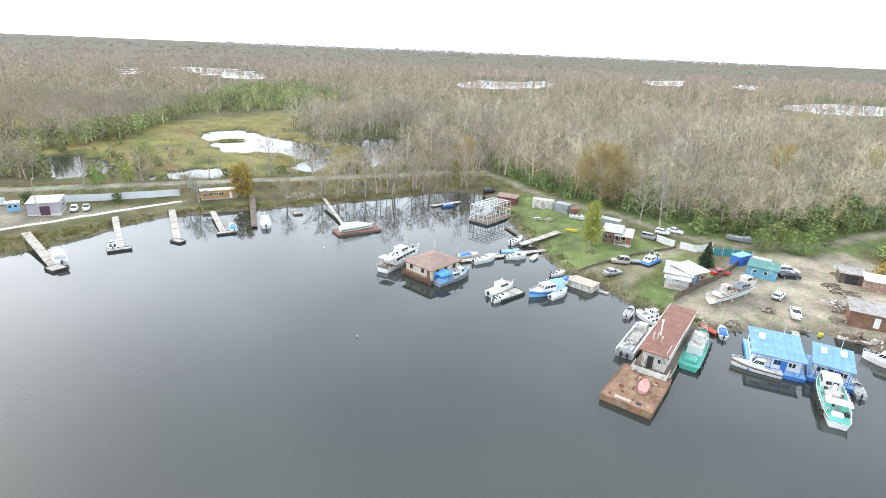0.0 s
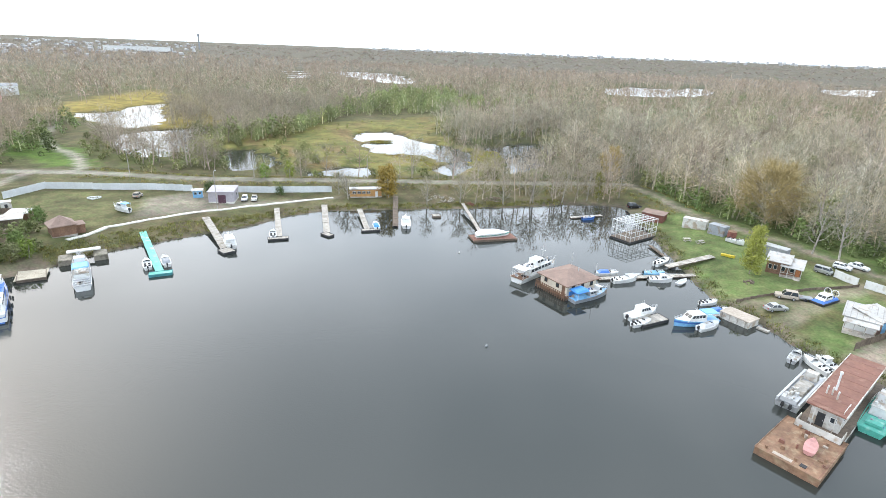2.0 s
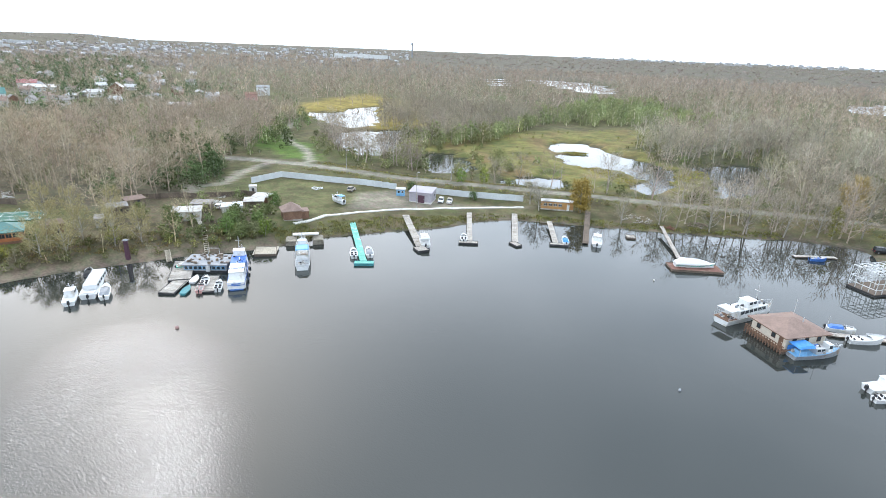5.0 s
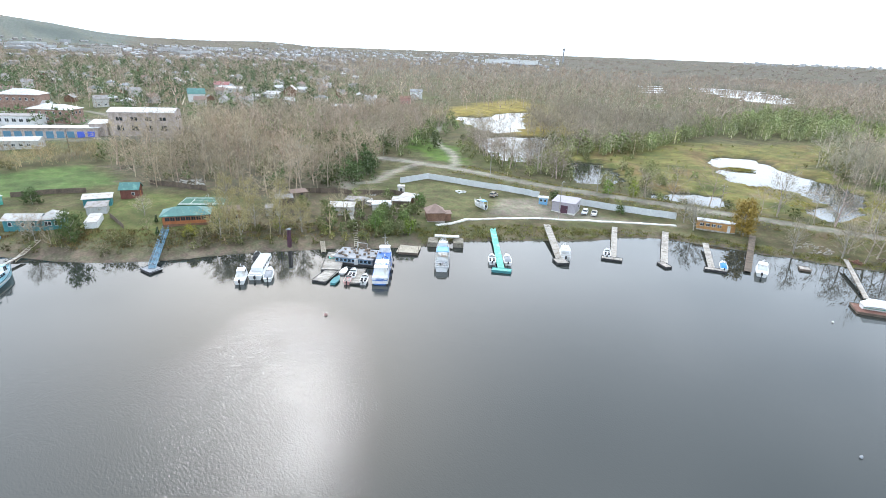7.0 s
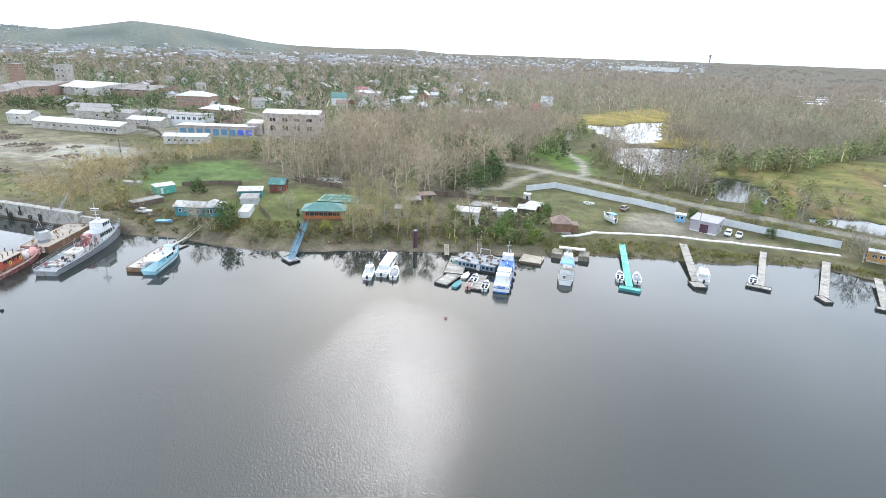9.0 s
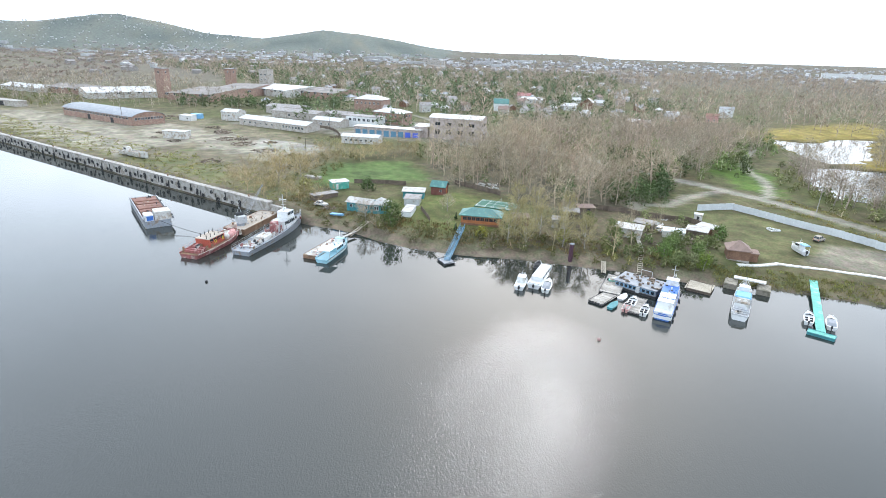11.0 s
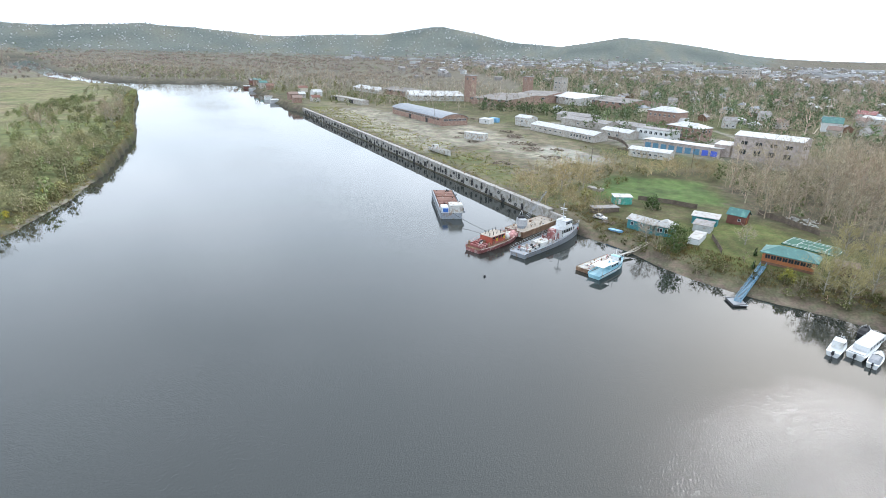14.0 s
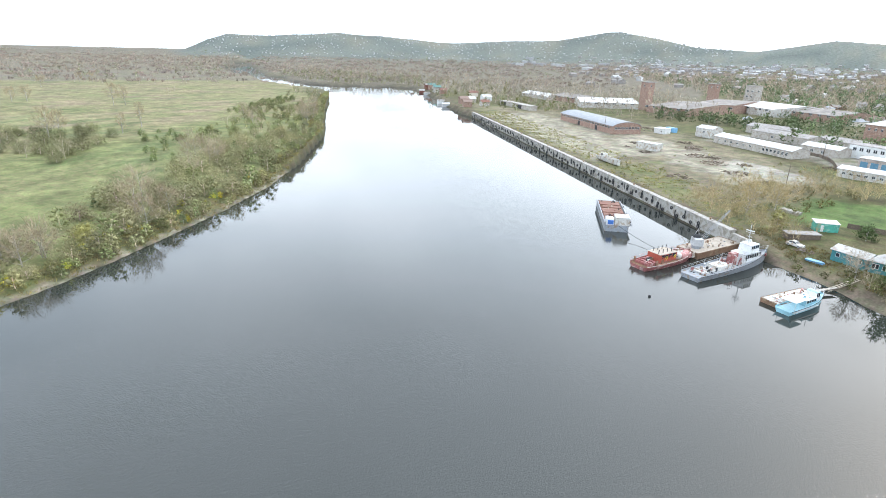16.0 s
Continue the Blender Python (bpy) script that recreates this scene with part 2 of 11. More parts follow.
EAST_WOOD = [(-84, 300), (-62, 270), (-40, 258), (-30, 238), (-20, 232), (2, 210), (28, 196), (40, 172), (62, 148), (80, 136), (100, 142), (150, 156), (260, 190), (330, 260), (330, 350), (-20, 370), (-80, 340)]
WEST_WOOD = [(-330, 95), (-300, 100), (-240, 118), (-195, 132), (-176, 108), (-162, 88), (-150, 62), (-178, 56), (-186, 40), (-232, 36), (-246, 60), (-272, 88)]


def land_height(x, y):
    x, y = np.asarray(x, float), np.asarray(y, float)
    d = line_distance(RIVER, x, y, True)
    wet = inside(RIVER, x, y)
    r = np.hypot(x, y)
    west = np.clip(np.minimum((-104 - x) / 12, (98 - y) / 14), 0, 1)            # the steeper bank below the gardens
    quay = np.clip(np.minimum((-158 - x) / 8, (-6 - y) / 8), 0, 1) * (x + y < 20)
    south = np.clip((-95 - y - 0.35 * x.clip(-200, 400) * 0) / 20, 0, 1) * (y - x < 30)
    top = 2.3 + 1.5 * west - 0.6 * south
    far_in = np.clip((d - 25) / 60, 0, 1)
    reach = np.where(west > 0.5, 9.0, np.where(south > 0.5, 3.6, 8.0))
    z = top * (1 - np.exp(-(d / reach) ** 1.25))
    z = z + far_in * (0.5 * waves(x, y, 70, 3)) + 0.12 * waves(x, y, 9, 4) * np.clip(d / 6, 0, 1)
    north = np.clip((y - 158 - 0.42 * x.clip(-200, 30)) / 12, 0, 1) * np.clip((y + 1.2 * x + 20) / 30, 0, 1)
    z = z - north * 0.9
    road = line_distance(ROAD_LINE, x, y)
    bank = np.clip(1 - (road - 4) / 5, 0, 1)
    z = z * (1 - bank) + 2.9 * bank
    qd = line_distance([(-150, 3)] + QUAY, x, y)
    z = np.where((quay > 0), z * (1 - quay) + quay * 3.95 * np.clip((qd - 0.4) / 0.9, 0, 1), z)
    for pond in PONDS:
        lo, hi = np.min(pond, 0) - 60, np.max(pond, 0) + 60
        if not ((x > lo[0]) & (x < hi[0]) & (y > lo[1]) & (y < hi[1])).any():
            continue
        pond = rounded(pond)
        pd = line_distance(pond, x, y, True) * np.where(inside(pond, x, y), -1, 1) + 2.2 * waves(x, y, 16, 8) + (1.5 + 9 * np.clip((r - 500) / 500, 0, 1)) * waves(x, y, 37 + 50 * np.clip((r - 500) / 500, 0, 1), 9)
        soft = 5 + r * 0.02
        z = np.where(pd < soft, np.minimum(z, 0.25 + pd / soft * 2.2), z)
        z = np.where(pd < 0, np.maximum(-1.2, np.minimum(-0.05, pd * 0.25)), z)
    for ix, iy, rx, ry, ia in ISLANDS:
        ca, sa = math.cos(ia), math.sin(ia)
        q = ((x - ix) * ca + (y - iy) * sa) ** 2 / rx ** 2 + ((y - iy) * ca - (x - ix) * sa) ** 2 / ry ** 2 + 0.3 * waves(x, y, 11, 17)
        z = np.where(q < 1, np.maximum(z, 0.1 + 0.45 * (1 - q)), z)
    lift = np.clip((r - 1200) / 3600, 0, 1) ** 1.3
    z = z + lift * 34
    az = np.degrees(np.arctan2(-x, y)) % 360
    el = np.interp(az, HILL_AZ, HILL_EL, left=-0.5, right=-0.5)
    ridge = np.clip(47 + 3700 * np.tan(np.radians(el)), 0, None)
    z = z + np.maximum(0, ridge - 20) * np.exp(-((r - 3700) / 620.0) ** 2) * (el > -0.45)
    return np.where(wet, -np.minimum(0.15 + d * 0.35, 4), z)


def land_colour(x, y, z):
    """Base colours of soil, sand, grass and meadow over the plan; far hills carry painted haze."""
    d = line_distance(RIVER, x, y, True)
    n1, n2, n3 = waves(x, y, 26, 11), waves(x, y, 7, 12), waves(x, y, 120, 13)
    def col(c):
        return np.array(c)[None, :] * np.ones((x.size, 1))
    def lay(base, c, m):
        m = np.clip(m, 0, 1)[:, None]
        return base * (1 - m) + col(c) * m
    x, y, z, d = x.ravel(), y.ravel(), z.ravel(), d.ravel()
    n1, n2, n3 = n1.ravel(), n2.ravel(), n3.ravel()
    c = col((0.115, 0.115, 0.055))                                   # rough autumn grass
    c = lay(c, (0.15, 0.125, 0.075), 0.5 + 0.5 * n1)
    c = lay(c, (0.10, 0.135, 0.04), 0.4 * n3 + 0.3 * n2)
    def zone(poly, soft=6.0, wobble=3.0):
        s = line_distance(poly, x, y, True) * np.where(inside(poly, x, y), 1, -1) + wobble * n2 + wobble * n1
        return np.clip(s / soft + 0.5, 0, 1)
    south = zone([(-2000, -2500), (-560, -640), (-340, -365), (-170, -200), (-40, -134), (200, -110), (900, -400), (900, -3000)], 8)
    c = lay(c, (0.205, 0.222, 0.098), south * (0.85 + 0.15 * n1))
    c = lay(c, (0.265, 0.235, 0.135), south * (0.4 * n3 + 0.25 * n2 + np.clip((-270 - y + 40 * n3) / 90, 0, 1) * 0.75))
    c = lay(c, (0.29, 0.225, 0.16), south * np.clip((-300 - y) / 80, 0, 1) * np.clip(1.3 * waves(x, y * 2.2, 150, 23) - 0.2, 0, 0.8))
    c = lay(c, (0.15, 0.185, 0.08), south * np.clip(1.2 * waves(x * 0.6, y * 1.6, 60, 24) - 0.35, 0, 0.7))
    yellow = zone([(-165, 300), (-97, 390), (-60, 330), (-40, 262), (-30, 215), (-75, 188), (-150, 195), (-175, 230)], 10)
    c = lay(c, (0.21, 0.19, 0.068), yellow)
    c = lay(c, (0.12, 0.135, 0.05), yellow * (0.7 * n1 + 0.5 * n2))
    c = lay(c, (0.24, 0.165, 0.085), yellow * np.clip(0.9 * waves(x, y, 33, 19) - 0.1, 0, 0.8))
    c = lay(c, (0.30, 0.235, 0.075), zone([(-400, 440), (-300, 400), (-205, 300), (-220, 250), (-340, 270)], 14))
    c = lay(c, (0.11, 0.17, 0.04), zone([(-240, 190), (-205, 185), (-172, 155), (-186, 150), (-260, 175), (-265, 215)], 6))
    c = lay(c, (0.15, 0.188, 0.075), zone([(22, 116), (60, 100), (64, 108), (52, 135), (30, 172), (20, 172), (24, 140)], 5, 1.2))
    c = lay(c, (0.16, 0.155, 0.07), zone([(28, 108), (40, 97), (60, 106), (45, 118)], 5, 1.5) * (0.5 + 0.6 * n2))
    c = lay(c, (0.12, 0.175, 0.06), zone([(-196, -12), (-236, -4), (-236, 30), (-200, 36)], 5, 1.5))
    c = lay(c, (0.145, 0.155, 0.06), zone([(-140, 22), (-170, 5), (-185, 35), (-165, 60), (-142, 48)], 5, 1.5))
    c = lay(c, (0.15, 0.145, 0.07), zone([(-157, 116), (-154, 124), (-120, 140), (-118, 124), (-112, 104), (-130, 96)], 4, 1))
    c = lay(c, (0.165, 0.135, 0.09), zone([(-124, 56), (-118, 74), (-122, 92), (-134, 104), (-152, 104), (-164, 88), (-150, 60), (-138, 48)], 4, 1.5) * (0.75 + 0.4 * n2))
    c = lay(c, (0.105, 0.105, 0.058), zone(EAST_WOOD, 8))
    c = lay(c, (0.10, 0.15, 0.045), zone([(24, 200), (40, 170), (62, 146), (80, 134), (104, 138), (160, 160), (160, 178), (100, 158), (70, 166), (40, 205)], 8, 3) * (0.55 + 0.4 * n1))
    c = lay(c, (0.15, 0.13, 0.09), zone(WEST_WOOD, 6))
    c = lay(c, (0.105, 0.145, 0.05), zone([(20, 190), (42, 156), (60, 134), (74, 123), (92, 122), (115, 130), (160, 148), (160, 165), (100, 148), (80, 142), (62, 152), (40, 178), (26, 202)], 4, 1.5) * (0.75 + 0.35 * n2))
    # bare yards and gravel
    yard = zone([(42, 92), (52, 100), (72, 120), (100, 124), (112, 106), (92, 80), (76, 84), (50, 85)], 4, 0.8)
    c = lay(c, (0.37, 0.325, 0.262), yard)
    c = lay(c, (0.30, 0.26, 0.205), yard * (0.35 + 0.6 * n2))
    c = lay(c, (0.135, 0.18, 0.07), zone([(38, 96), (43, 105), (48, 106), (50, 101), (44, 93), (40, 93)], 2, 0.5))
    c = lay(c, (0.27, 0.24, 0.195), zone([(-124, 128), (-118, 141), (-92, 142), (-74, 155), (-80, 150), (-97, 132), (-113, 112)], 3, 0.6) * 0.9)
    quay_yard = zone([(-178, -10), (-176, -20), (-396, -240), (-470, -290), (-450, -150), (-350, -45), (-270, 5), (-210, -12)], 8)
    c = lay(c, (0.215, 0.185, 0.13), quay_yard)
    strip_green = np.clip(1.2 - line_distance(QUAY, x, y) / 26 + 0.4 * n1, 0, 1) * quay_yard
    c = lay(c, (0.165, 0.165, 0.08), strip_green)
    c = lay(c, (0.15, 0.16, 0.075), quay_yard * (0.7 * n1 + 0.3 * n2))
    slab = zone([(-262, -98), (-390, -225), (-425, -205), (-352, -88), (-300, -42), (-262, -14), (-240, -28), (-285, -66), (-255, -84)], 6, 4)
    c = lay(c, (0.40, 0.365, 0.30), slab * (0.72 + 0.45 * n1))
    c = lay(c, (0.20, 0.175, 0.14), slab * (0.55 * n2 + 0.35 * n1))
    c = lay(c, (0.36, 0.34, 0.30), zone([(-300, -36), (-272, -3), (-250, -9), (-275, -38)], 3, 1.0))
    c = lay(c, (0.30, 0.28, 0.25), zone([(-360, -60), (-320, -5), (-285, 50), (-280, 75), (-330, 90), (-380, 40), (-420, -40)], 8, 2) * (0.7 + 0.5 * n1))
    # roads and tracks of gravel
    for line, wide, shade in ((ROAD_LINE[:10], 1.9, (0.265, 0.245, 0.205)), (ROAD_LINE[9:], 1.0, (0.235, 0.205, 0.16)), ([(-275, 232), (-259, 216), (-248, 203), (-234, 192), (-219, 182), (-204, 175), (-187, 165), (-173, 153), (-168, 145)], 0.9, (0.35, 0.325, 0.275)), ([(-245, 118), (-205, 128), (-185, 138), (-168, 145), (-150, 150)], 1.2, (0.29, 0.27, 0.235)),
                              ([(-180, 139), (-177, 125), (-165, 107), (-168, 99), (-160, 92)], 1.5, (0.30, 0.27, 0.225)),
                              ([(30, 110), (40, 113), (56, 121)], 1.0, (0.22, 0.20, 0.14)), ([(33.5, 98), (38, 103), (46.6, 113), (57, 123), (62, 126)], 0.9, (0.27, 0.245, 0.17)), ([(31, 101), (36, 94.5), (44, 89)], 1.8, (0.36, 0.32, 0.26))):
        c = lay(c, shade, 1.15 - (line_distance(line, x, y) - wide + 0.7 * n2) / 1.2)
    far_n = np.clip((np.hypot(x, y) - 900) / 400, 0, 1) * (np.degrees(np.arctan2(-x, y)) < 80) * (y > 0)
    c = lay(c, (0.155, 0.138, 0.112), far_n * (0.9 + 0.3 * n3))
    az_, r_ = np.degrees(np.arctan2(-x, y)) % 360, np.hypot(x, y)
    c = lay(c, (0.195, 0.17, 0.14), np.clip((r_ - 650) / 150, 0, 1) * (az_ > 100) * (az_ < 200) * (1 - 0.9 * south * (r_ < 900)) * (0.8 + 0.3 * n3))
    # wet sand and mud along the water, and the bed under it
    shore = np.clip(1.3 - (z - 0.05) / (0.55 + 0.25 * n2), 0, 1) * (d < 30)
    c = lay(c, (0.17, 0.145, 0.11), shore)
    c = lay(c, (0.34, 0.315, 0.26), shore * (y < -100) * (d < 2.4) * (0.55 + 0.5 * n2))
    west = ((x < -107) & (y < 86) & (x - y < -110) & (d < 12)) * np.clip(1.1 - d / 9 + 0.35 * n2, 0, 1)
    c = lay(c, (0.20, 0.165, 0.125), west)
    c = lay(c, (0.05, 0.05, 0.04), (z < -0.02) * 1.0)
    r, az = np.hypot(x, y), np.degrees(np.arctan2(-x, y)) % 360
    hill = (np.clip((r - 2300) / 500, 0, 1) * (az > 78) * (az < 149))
    # distance haze put into the base colour: pale blue-grey over the far hills
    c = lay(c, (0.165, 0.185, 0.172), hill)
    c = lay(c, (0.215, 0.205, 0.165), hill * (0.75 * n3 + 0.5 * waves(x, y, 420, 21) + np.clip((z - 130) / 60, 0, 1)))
    # darker wooded patches, bluish with the same painted haze
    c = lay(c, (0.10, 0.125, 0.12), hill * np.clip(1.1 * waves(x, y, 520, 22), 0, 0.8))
    return c * 0.8


def axis_steps(lo, hi, step, far):
    mid = np.arange(lo, hi + step, step)
    grow, out_lo, out_hi = step, [], []
    p, q = lo, hi
    while p > -far or q < far:
        grow *= 1.085
        p, q = p - grow, q + grow
        if p > -far:
            out_lo.append(p)
        if q < far:
            out_hi.append(q)
    return np.array([-far] + out_lo[::-1] + list(mid) + out_hi + [far], float)


def grid_mesh(name, xs, ys, zf):
    gx, gy = np.meshgrid(xs, ys)
    gz = zf(gx, gy)
    nx, ny = len(xs), len(ys)
    v = np.stack([gx, gy, gz], -1).reshape(-1, 3)
    i = np.arange(nx * ny).reshape(ny, nx)
    q = np.stack([i[:-1, :-1], i[:-1, 1:], i[1:, 1:], i[1:, :-1]], -1).reshape(-1, 4)
    me = bpy.data.meshes.new(name)
    fill_mesh(me, v, q)
    return me, v


def fill_mesh(me, v, faces, mats=None):
    """Vertices and faces of one size, all in one go."""
    k = faces.shape[1]
    me.vertices.add(len(v))
    me.vertices.foreach_set("co", np.ascontiguousarray(v, np.float32).ravel())
    me.loops.add(faces.size)
    me.loops.foreach_set("vertex_index", np.ascontiguousarray(faces, np.int32).ravel())
    me.polygons.add(len(faces))
    me.polygons.foreach_set("loop_start", np.arange(0, faces.size, k, dtype=np.int32))
    if mats is not None:
        me.polygons.foreach_set("material_index", np.ascontiguousarray(mats, np.int32))
    me.update(calc_edges=True)
    me.validate()


xs, ys = axis_steps(-340, 110, 2.0, 4850), axis_steps(-350, 225, 2.0, 4850)
land_mesh, land_v = grid_mesh("ground", xs, ys, land_height)
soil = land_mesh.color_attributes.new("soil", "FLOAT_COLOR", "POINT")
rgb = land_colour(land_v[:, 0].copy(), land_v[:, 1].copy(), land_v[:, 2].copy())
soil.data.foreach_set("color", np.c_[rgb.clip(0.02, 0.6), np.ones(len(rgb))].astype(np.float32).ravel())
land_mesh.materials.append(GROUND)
land_mesh.polygons.foreach_set("use_smooth", np.ones(len(land_mesh.polygons), bool))
ground = tagged(new("ground", land_mesh), "rough autumn grass, gravel yards and muddy river banks", "ground", kind="structure")

wm, wv = grid_mesh("water", axis_steps(-200, 110, 4.0, 4850), axis_steps(-140, 150, 4.0, 4850), lambda x, y: 0 * x)
# how far the wind reaches: smooth water under the banks and in the sheltered bay
shore_d = line_distance(RIVER, wv[:, 0], wv[:, 1], True)
lee = np.clip((110 - 0.9 * wv[:, 0].clip(-200, 200) - wv[:, 1]) / 150, 0.0, 1.0)
GUST = [(-99, 40), (-93, 50), (-79, 47), (-63, 38), (-48, 26), (-20, 5), (40, -40), (40, -100), (-60, -100), (-85, -50), (-72, -18), (-72, -4), (-80, 2), (-89, 13), (-96, 28)]
gust_d = line_distance(GUST, wv[:, 0], wv[:, 1], True) * np.where(inside(GUST, wv[:, 0], wv[:, 1]), 1, -1) + 2.5 * waves(wv[:, 0], wv[:, 1], 30, 91)
ripple = np.where(inside(RIVER, wv[:, 0], wv[:, 1]), np.clip((shore_d - 20) / 30, 0.05, 1) * (0.06 + 0.3 * lee ** 2.4), 0.06)
ripple = np.maximum(ripple, np.clip(gust_d / 40 + 0.42, 0, 1))
wind = wm.attributes.new("ripple", "FLOAT", "POINT")
wind.data.foreach_set("value", ripple.astype(np.float32))
wm.materials.append(WATER)
water = tagged(new("water", wm), "calm dark grey river water with faint ripples", "water", kind="structure")


def ground_at(x, y):
    return float(land_height(np.array([float(x)]), np.array([float(y)]))[0])


# ---- woods ----
def frustum(p, q, r0, r1, n):
    """A tapered stick from p to q: vertices and triangles."""
    p, q = np.array(p, float), np.array(q, float)
    a = (q - p) / (np.linalg.norm(q - p) + 1e-9)
    u = np.cross(a, (0, 0, 1) if abs(a[2]) < 0.9 else (1, 0, 0))
    u /= np.linalg.norm(u)
    w = np.cross(a, u)
    th = np.arange(n) * 2 * math.pi / n
    ring = np.cos(th)[:, None] * u + np.sin(th)[:, None] * w
    v = np.r_[p + r0 * ring, q + r1 * ring]
    i = np.arange(n)
    j = (i + 1) % n
    f = np.r_[np.stack([i, j, j + n], 1), np.stack([i, j + n, i + n], 1)]
    return v, f


class Shape:
    """Collects triangles with a material number."""
    def __init__(self):
        self.v, self.f, self.m, self.n = [], [], [], 0

    def add(self, v, f, m=0):
        self.v.append(np.asarray(v, float)), self.f.append(np.asarray(f, int) + self.n), self.m.append(np.full(len(f), m))
        self.n += len(v)

    def arrays(self):
        return np.concatenate(self.v), np.concatenate(self.f), np.concatenate(self.m)


def blades(s, points, ways, length, width, rng, m, out=None):
    """Thin triangles at points, pointing along ways. out: the way that their flat sides face."""
    k = len(points)
    side = np.cross(ways, rng.normal(size=(k, 3)) if out is None else out + rng.normal(size=(k, 3)) * 0.35)
    side /= np.linalg.norm(side, axis=1, keepdims=True) + 1e-9
    ln, wd = (length * rng.uniform(0.6, 1.3, k))[:, None], (width * rng.uniform(0.6, 1.3, k))[:, None]
    v = np.stack([points - side * wd / 2, points + side * wd / 2, points + ways * ln], 1).reshape(-1, 3)
    s.add(v, np.arange(3 * k).reshape(-1, 3), m)


def leaf_cloud(s, points, size, rng, m, out):
    """Small leaf sprays at points, that mostly face outwards."""
    k = len(points)
    nrm = out + rng.normal(size=(k, 3)) * 0.32
    a = np.cross(nrm, rng.normal(size=(k, 3)))
    a /= np.linalg.norm(a, axis=1, keepdims=True)
    b = np.cross(nrm, a)
    b /= np.linalg.norm(b, axis=1, keepdims=True)
    z = (size * rng.uniform(0.6, 1.4, k))[:, None]
    v = np.stack([points - a * z * 1.2, points - b * z * 0.8 + a * z * 0.2, points + a * z + b * z * 0.8], 1).reshape(-1, 3)
    s.add(v, np.arange(3 * k).reshape(-1, 3), m)


OCT_V = np.array([(1, 0, 0), (-1, 0, 0), (0, 1, 0), (0, -1, 0), (0, 0, 1), (0, 0, -1)], float)
OCT_F = [(0, 2, 4), (2, 1, 4), (1, 3, 4), (3, 0, 4), (2, 0, 5), (1, 2, 5), (3, 1, 5), (0, 3, 5)]


def bare_tree(seed, height=11.0, spread=2.6, limbs=9, twigs=190, trunk=0.16, low=0.25, width=0.13, sides=4, far=False):
    """A leafless alder or poplar: a bent trunk, upswept limbs that fork, a rounded haze of twigs. Materials: 0 bark, 1 twigs."""
    rng = np.random.RandomState(seed)
    s = Shape()
    lean = rng.normal(size=2) * 0.06 * height
    crook = np.array([*(lean * 0.4 + rng.normal(size=2) * 0.2), height * 0.45])
    tip = np.array([*lean, height * 0.93])
    s.add(*frustum((0, 0, -0.5), crook, trunk, trunk * 0.65, sides), 0)
    if not far:
        s.add(*frustum(crook, tip, trunk * 0.65, 0.02, sides), 0)
    ends, ways = [], []
    turn = rng.uniform(0, 6.3)
    for k in range(limbs):
        h = low + (0.78 - low) * (k + rng.uniform(0, 0.9)) / limbs
        base = crook * (h / 0.45) if h < 0.45 else crook + (tip - crook) * (h - 0.45) / 0.48
        th = turn + 2.4 * k + rng.uniform(-0.4, 0.4)
        top = min(0.98, h + rng.uniform(0.2, 0.36))
        out = spread * math.sqrt(max(0.04, 1 - ((top - 0.55) / 0.5) ** 2)) * rng.uniform(0.65, 1.1)
        side = np.array([math.cos(th), math.sin(th), 0])
        end = np.array([base[0], base[1], height * top]) + side * out
        mid = base + side * out * 0.5 + np.array([0, 0, (end[2] - base[2]) * 0.32])
        r0 = trunk * 0.5 * (1.15 - h)
        if far:
            blades(s, base[None], ((end - base) / np.linalg.norm(end - base))[None], np.linalg.norm(end - base), 0.5, rng, 0, side[None])
        else:
            s.add(*frustum(base, mid, r0, r0 * 0.6, 3), 0)
            s.add(*frustum(mid, end, r0 * 0.6, 0.02, 3), 0)
        for f in np.linspace(0.15, 1, 5):
            p = mid + (end - mid) * f
            w = (end - mid) / np.linalg.norm(end - mid)
            ends.append(p), ways.append(w)
            if not far:                                 # a forking bough to either side
                b = w + rng.normal(size=3) * 0.5 + side * 0.25
                b /= np.linalg.norm(b)
                ln = spread * rng.uniform(0.25, 0.5)
                blades(s, p[None], b[None], ln, r0 * 1.1, rng, 0, side[None])
                ends.append(p + b * ln * 0.7), ways.append(b)
    for f in (0.55, 0.8, 1.0):
        ends.append(crook + (tip - crook) * f), ways.append(np.array([0, 0, 1.0]))
    ends, ways = np.array(ends), np.array(ways)
    pick = rng.randint(0, len(ends), twigs)
    pts = ends[pick] + rng.normal(size=(twigs, 3)) * 0.13 * spread
    out = pts - np.array([lean[0] * 0.6, lean[1] * 0.6, height * 0.5])
    out /= np.linalg.norm(out, axis=1, keepdims=True)
    w = ways[pick] * 0.45 + out * 0.5 + rng.normal(size=(twigs, 3)) * 0.5 + [0, 0, 0.05]
    w /= np.linalg.norm(w, axis=1, keepdims=True)
    blades(s, pts, w, 0.3 * spread, width, rng, 1, out)
    return s.arrays()


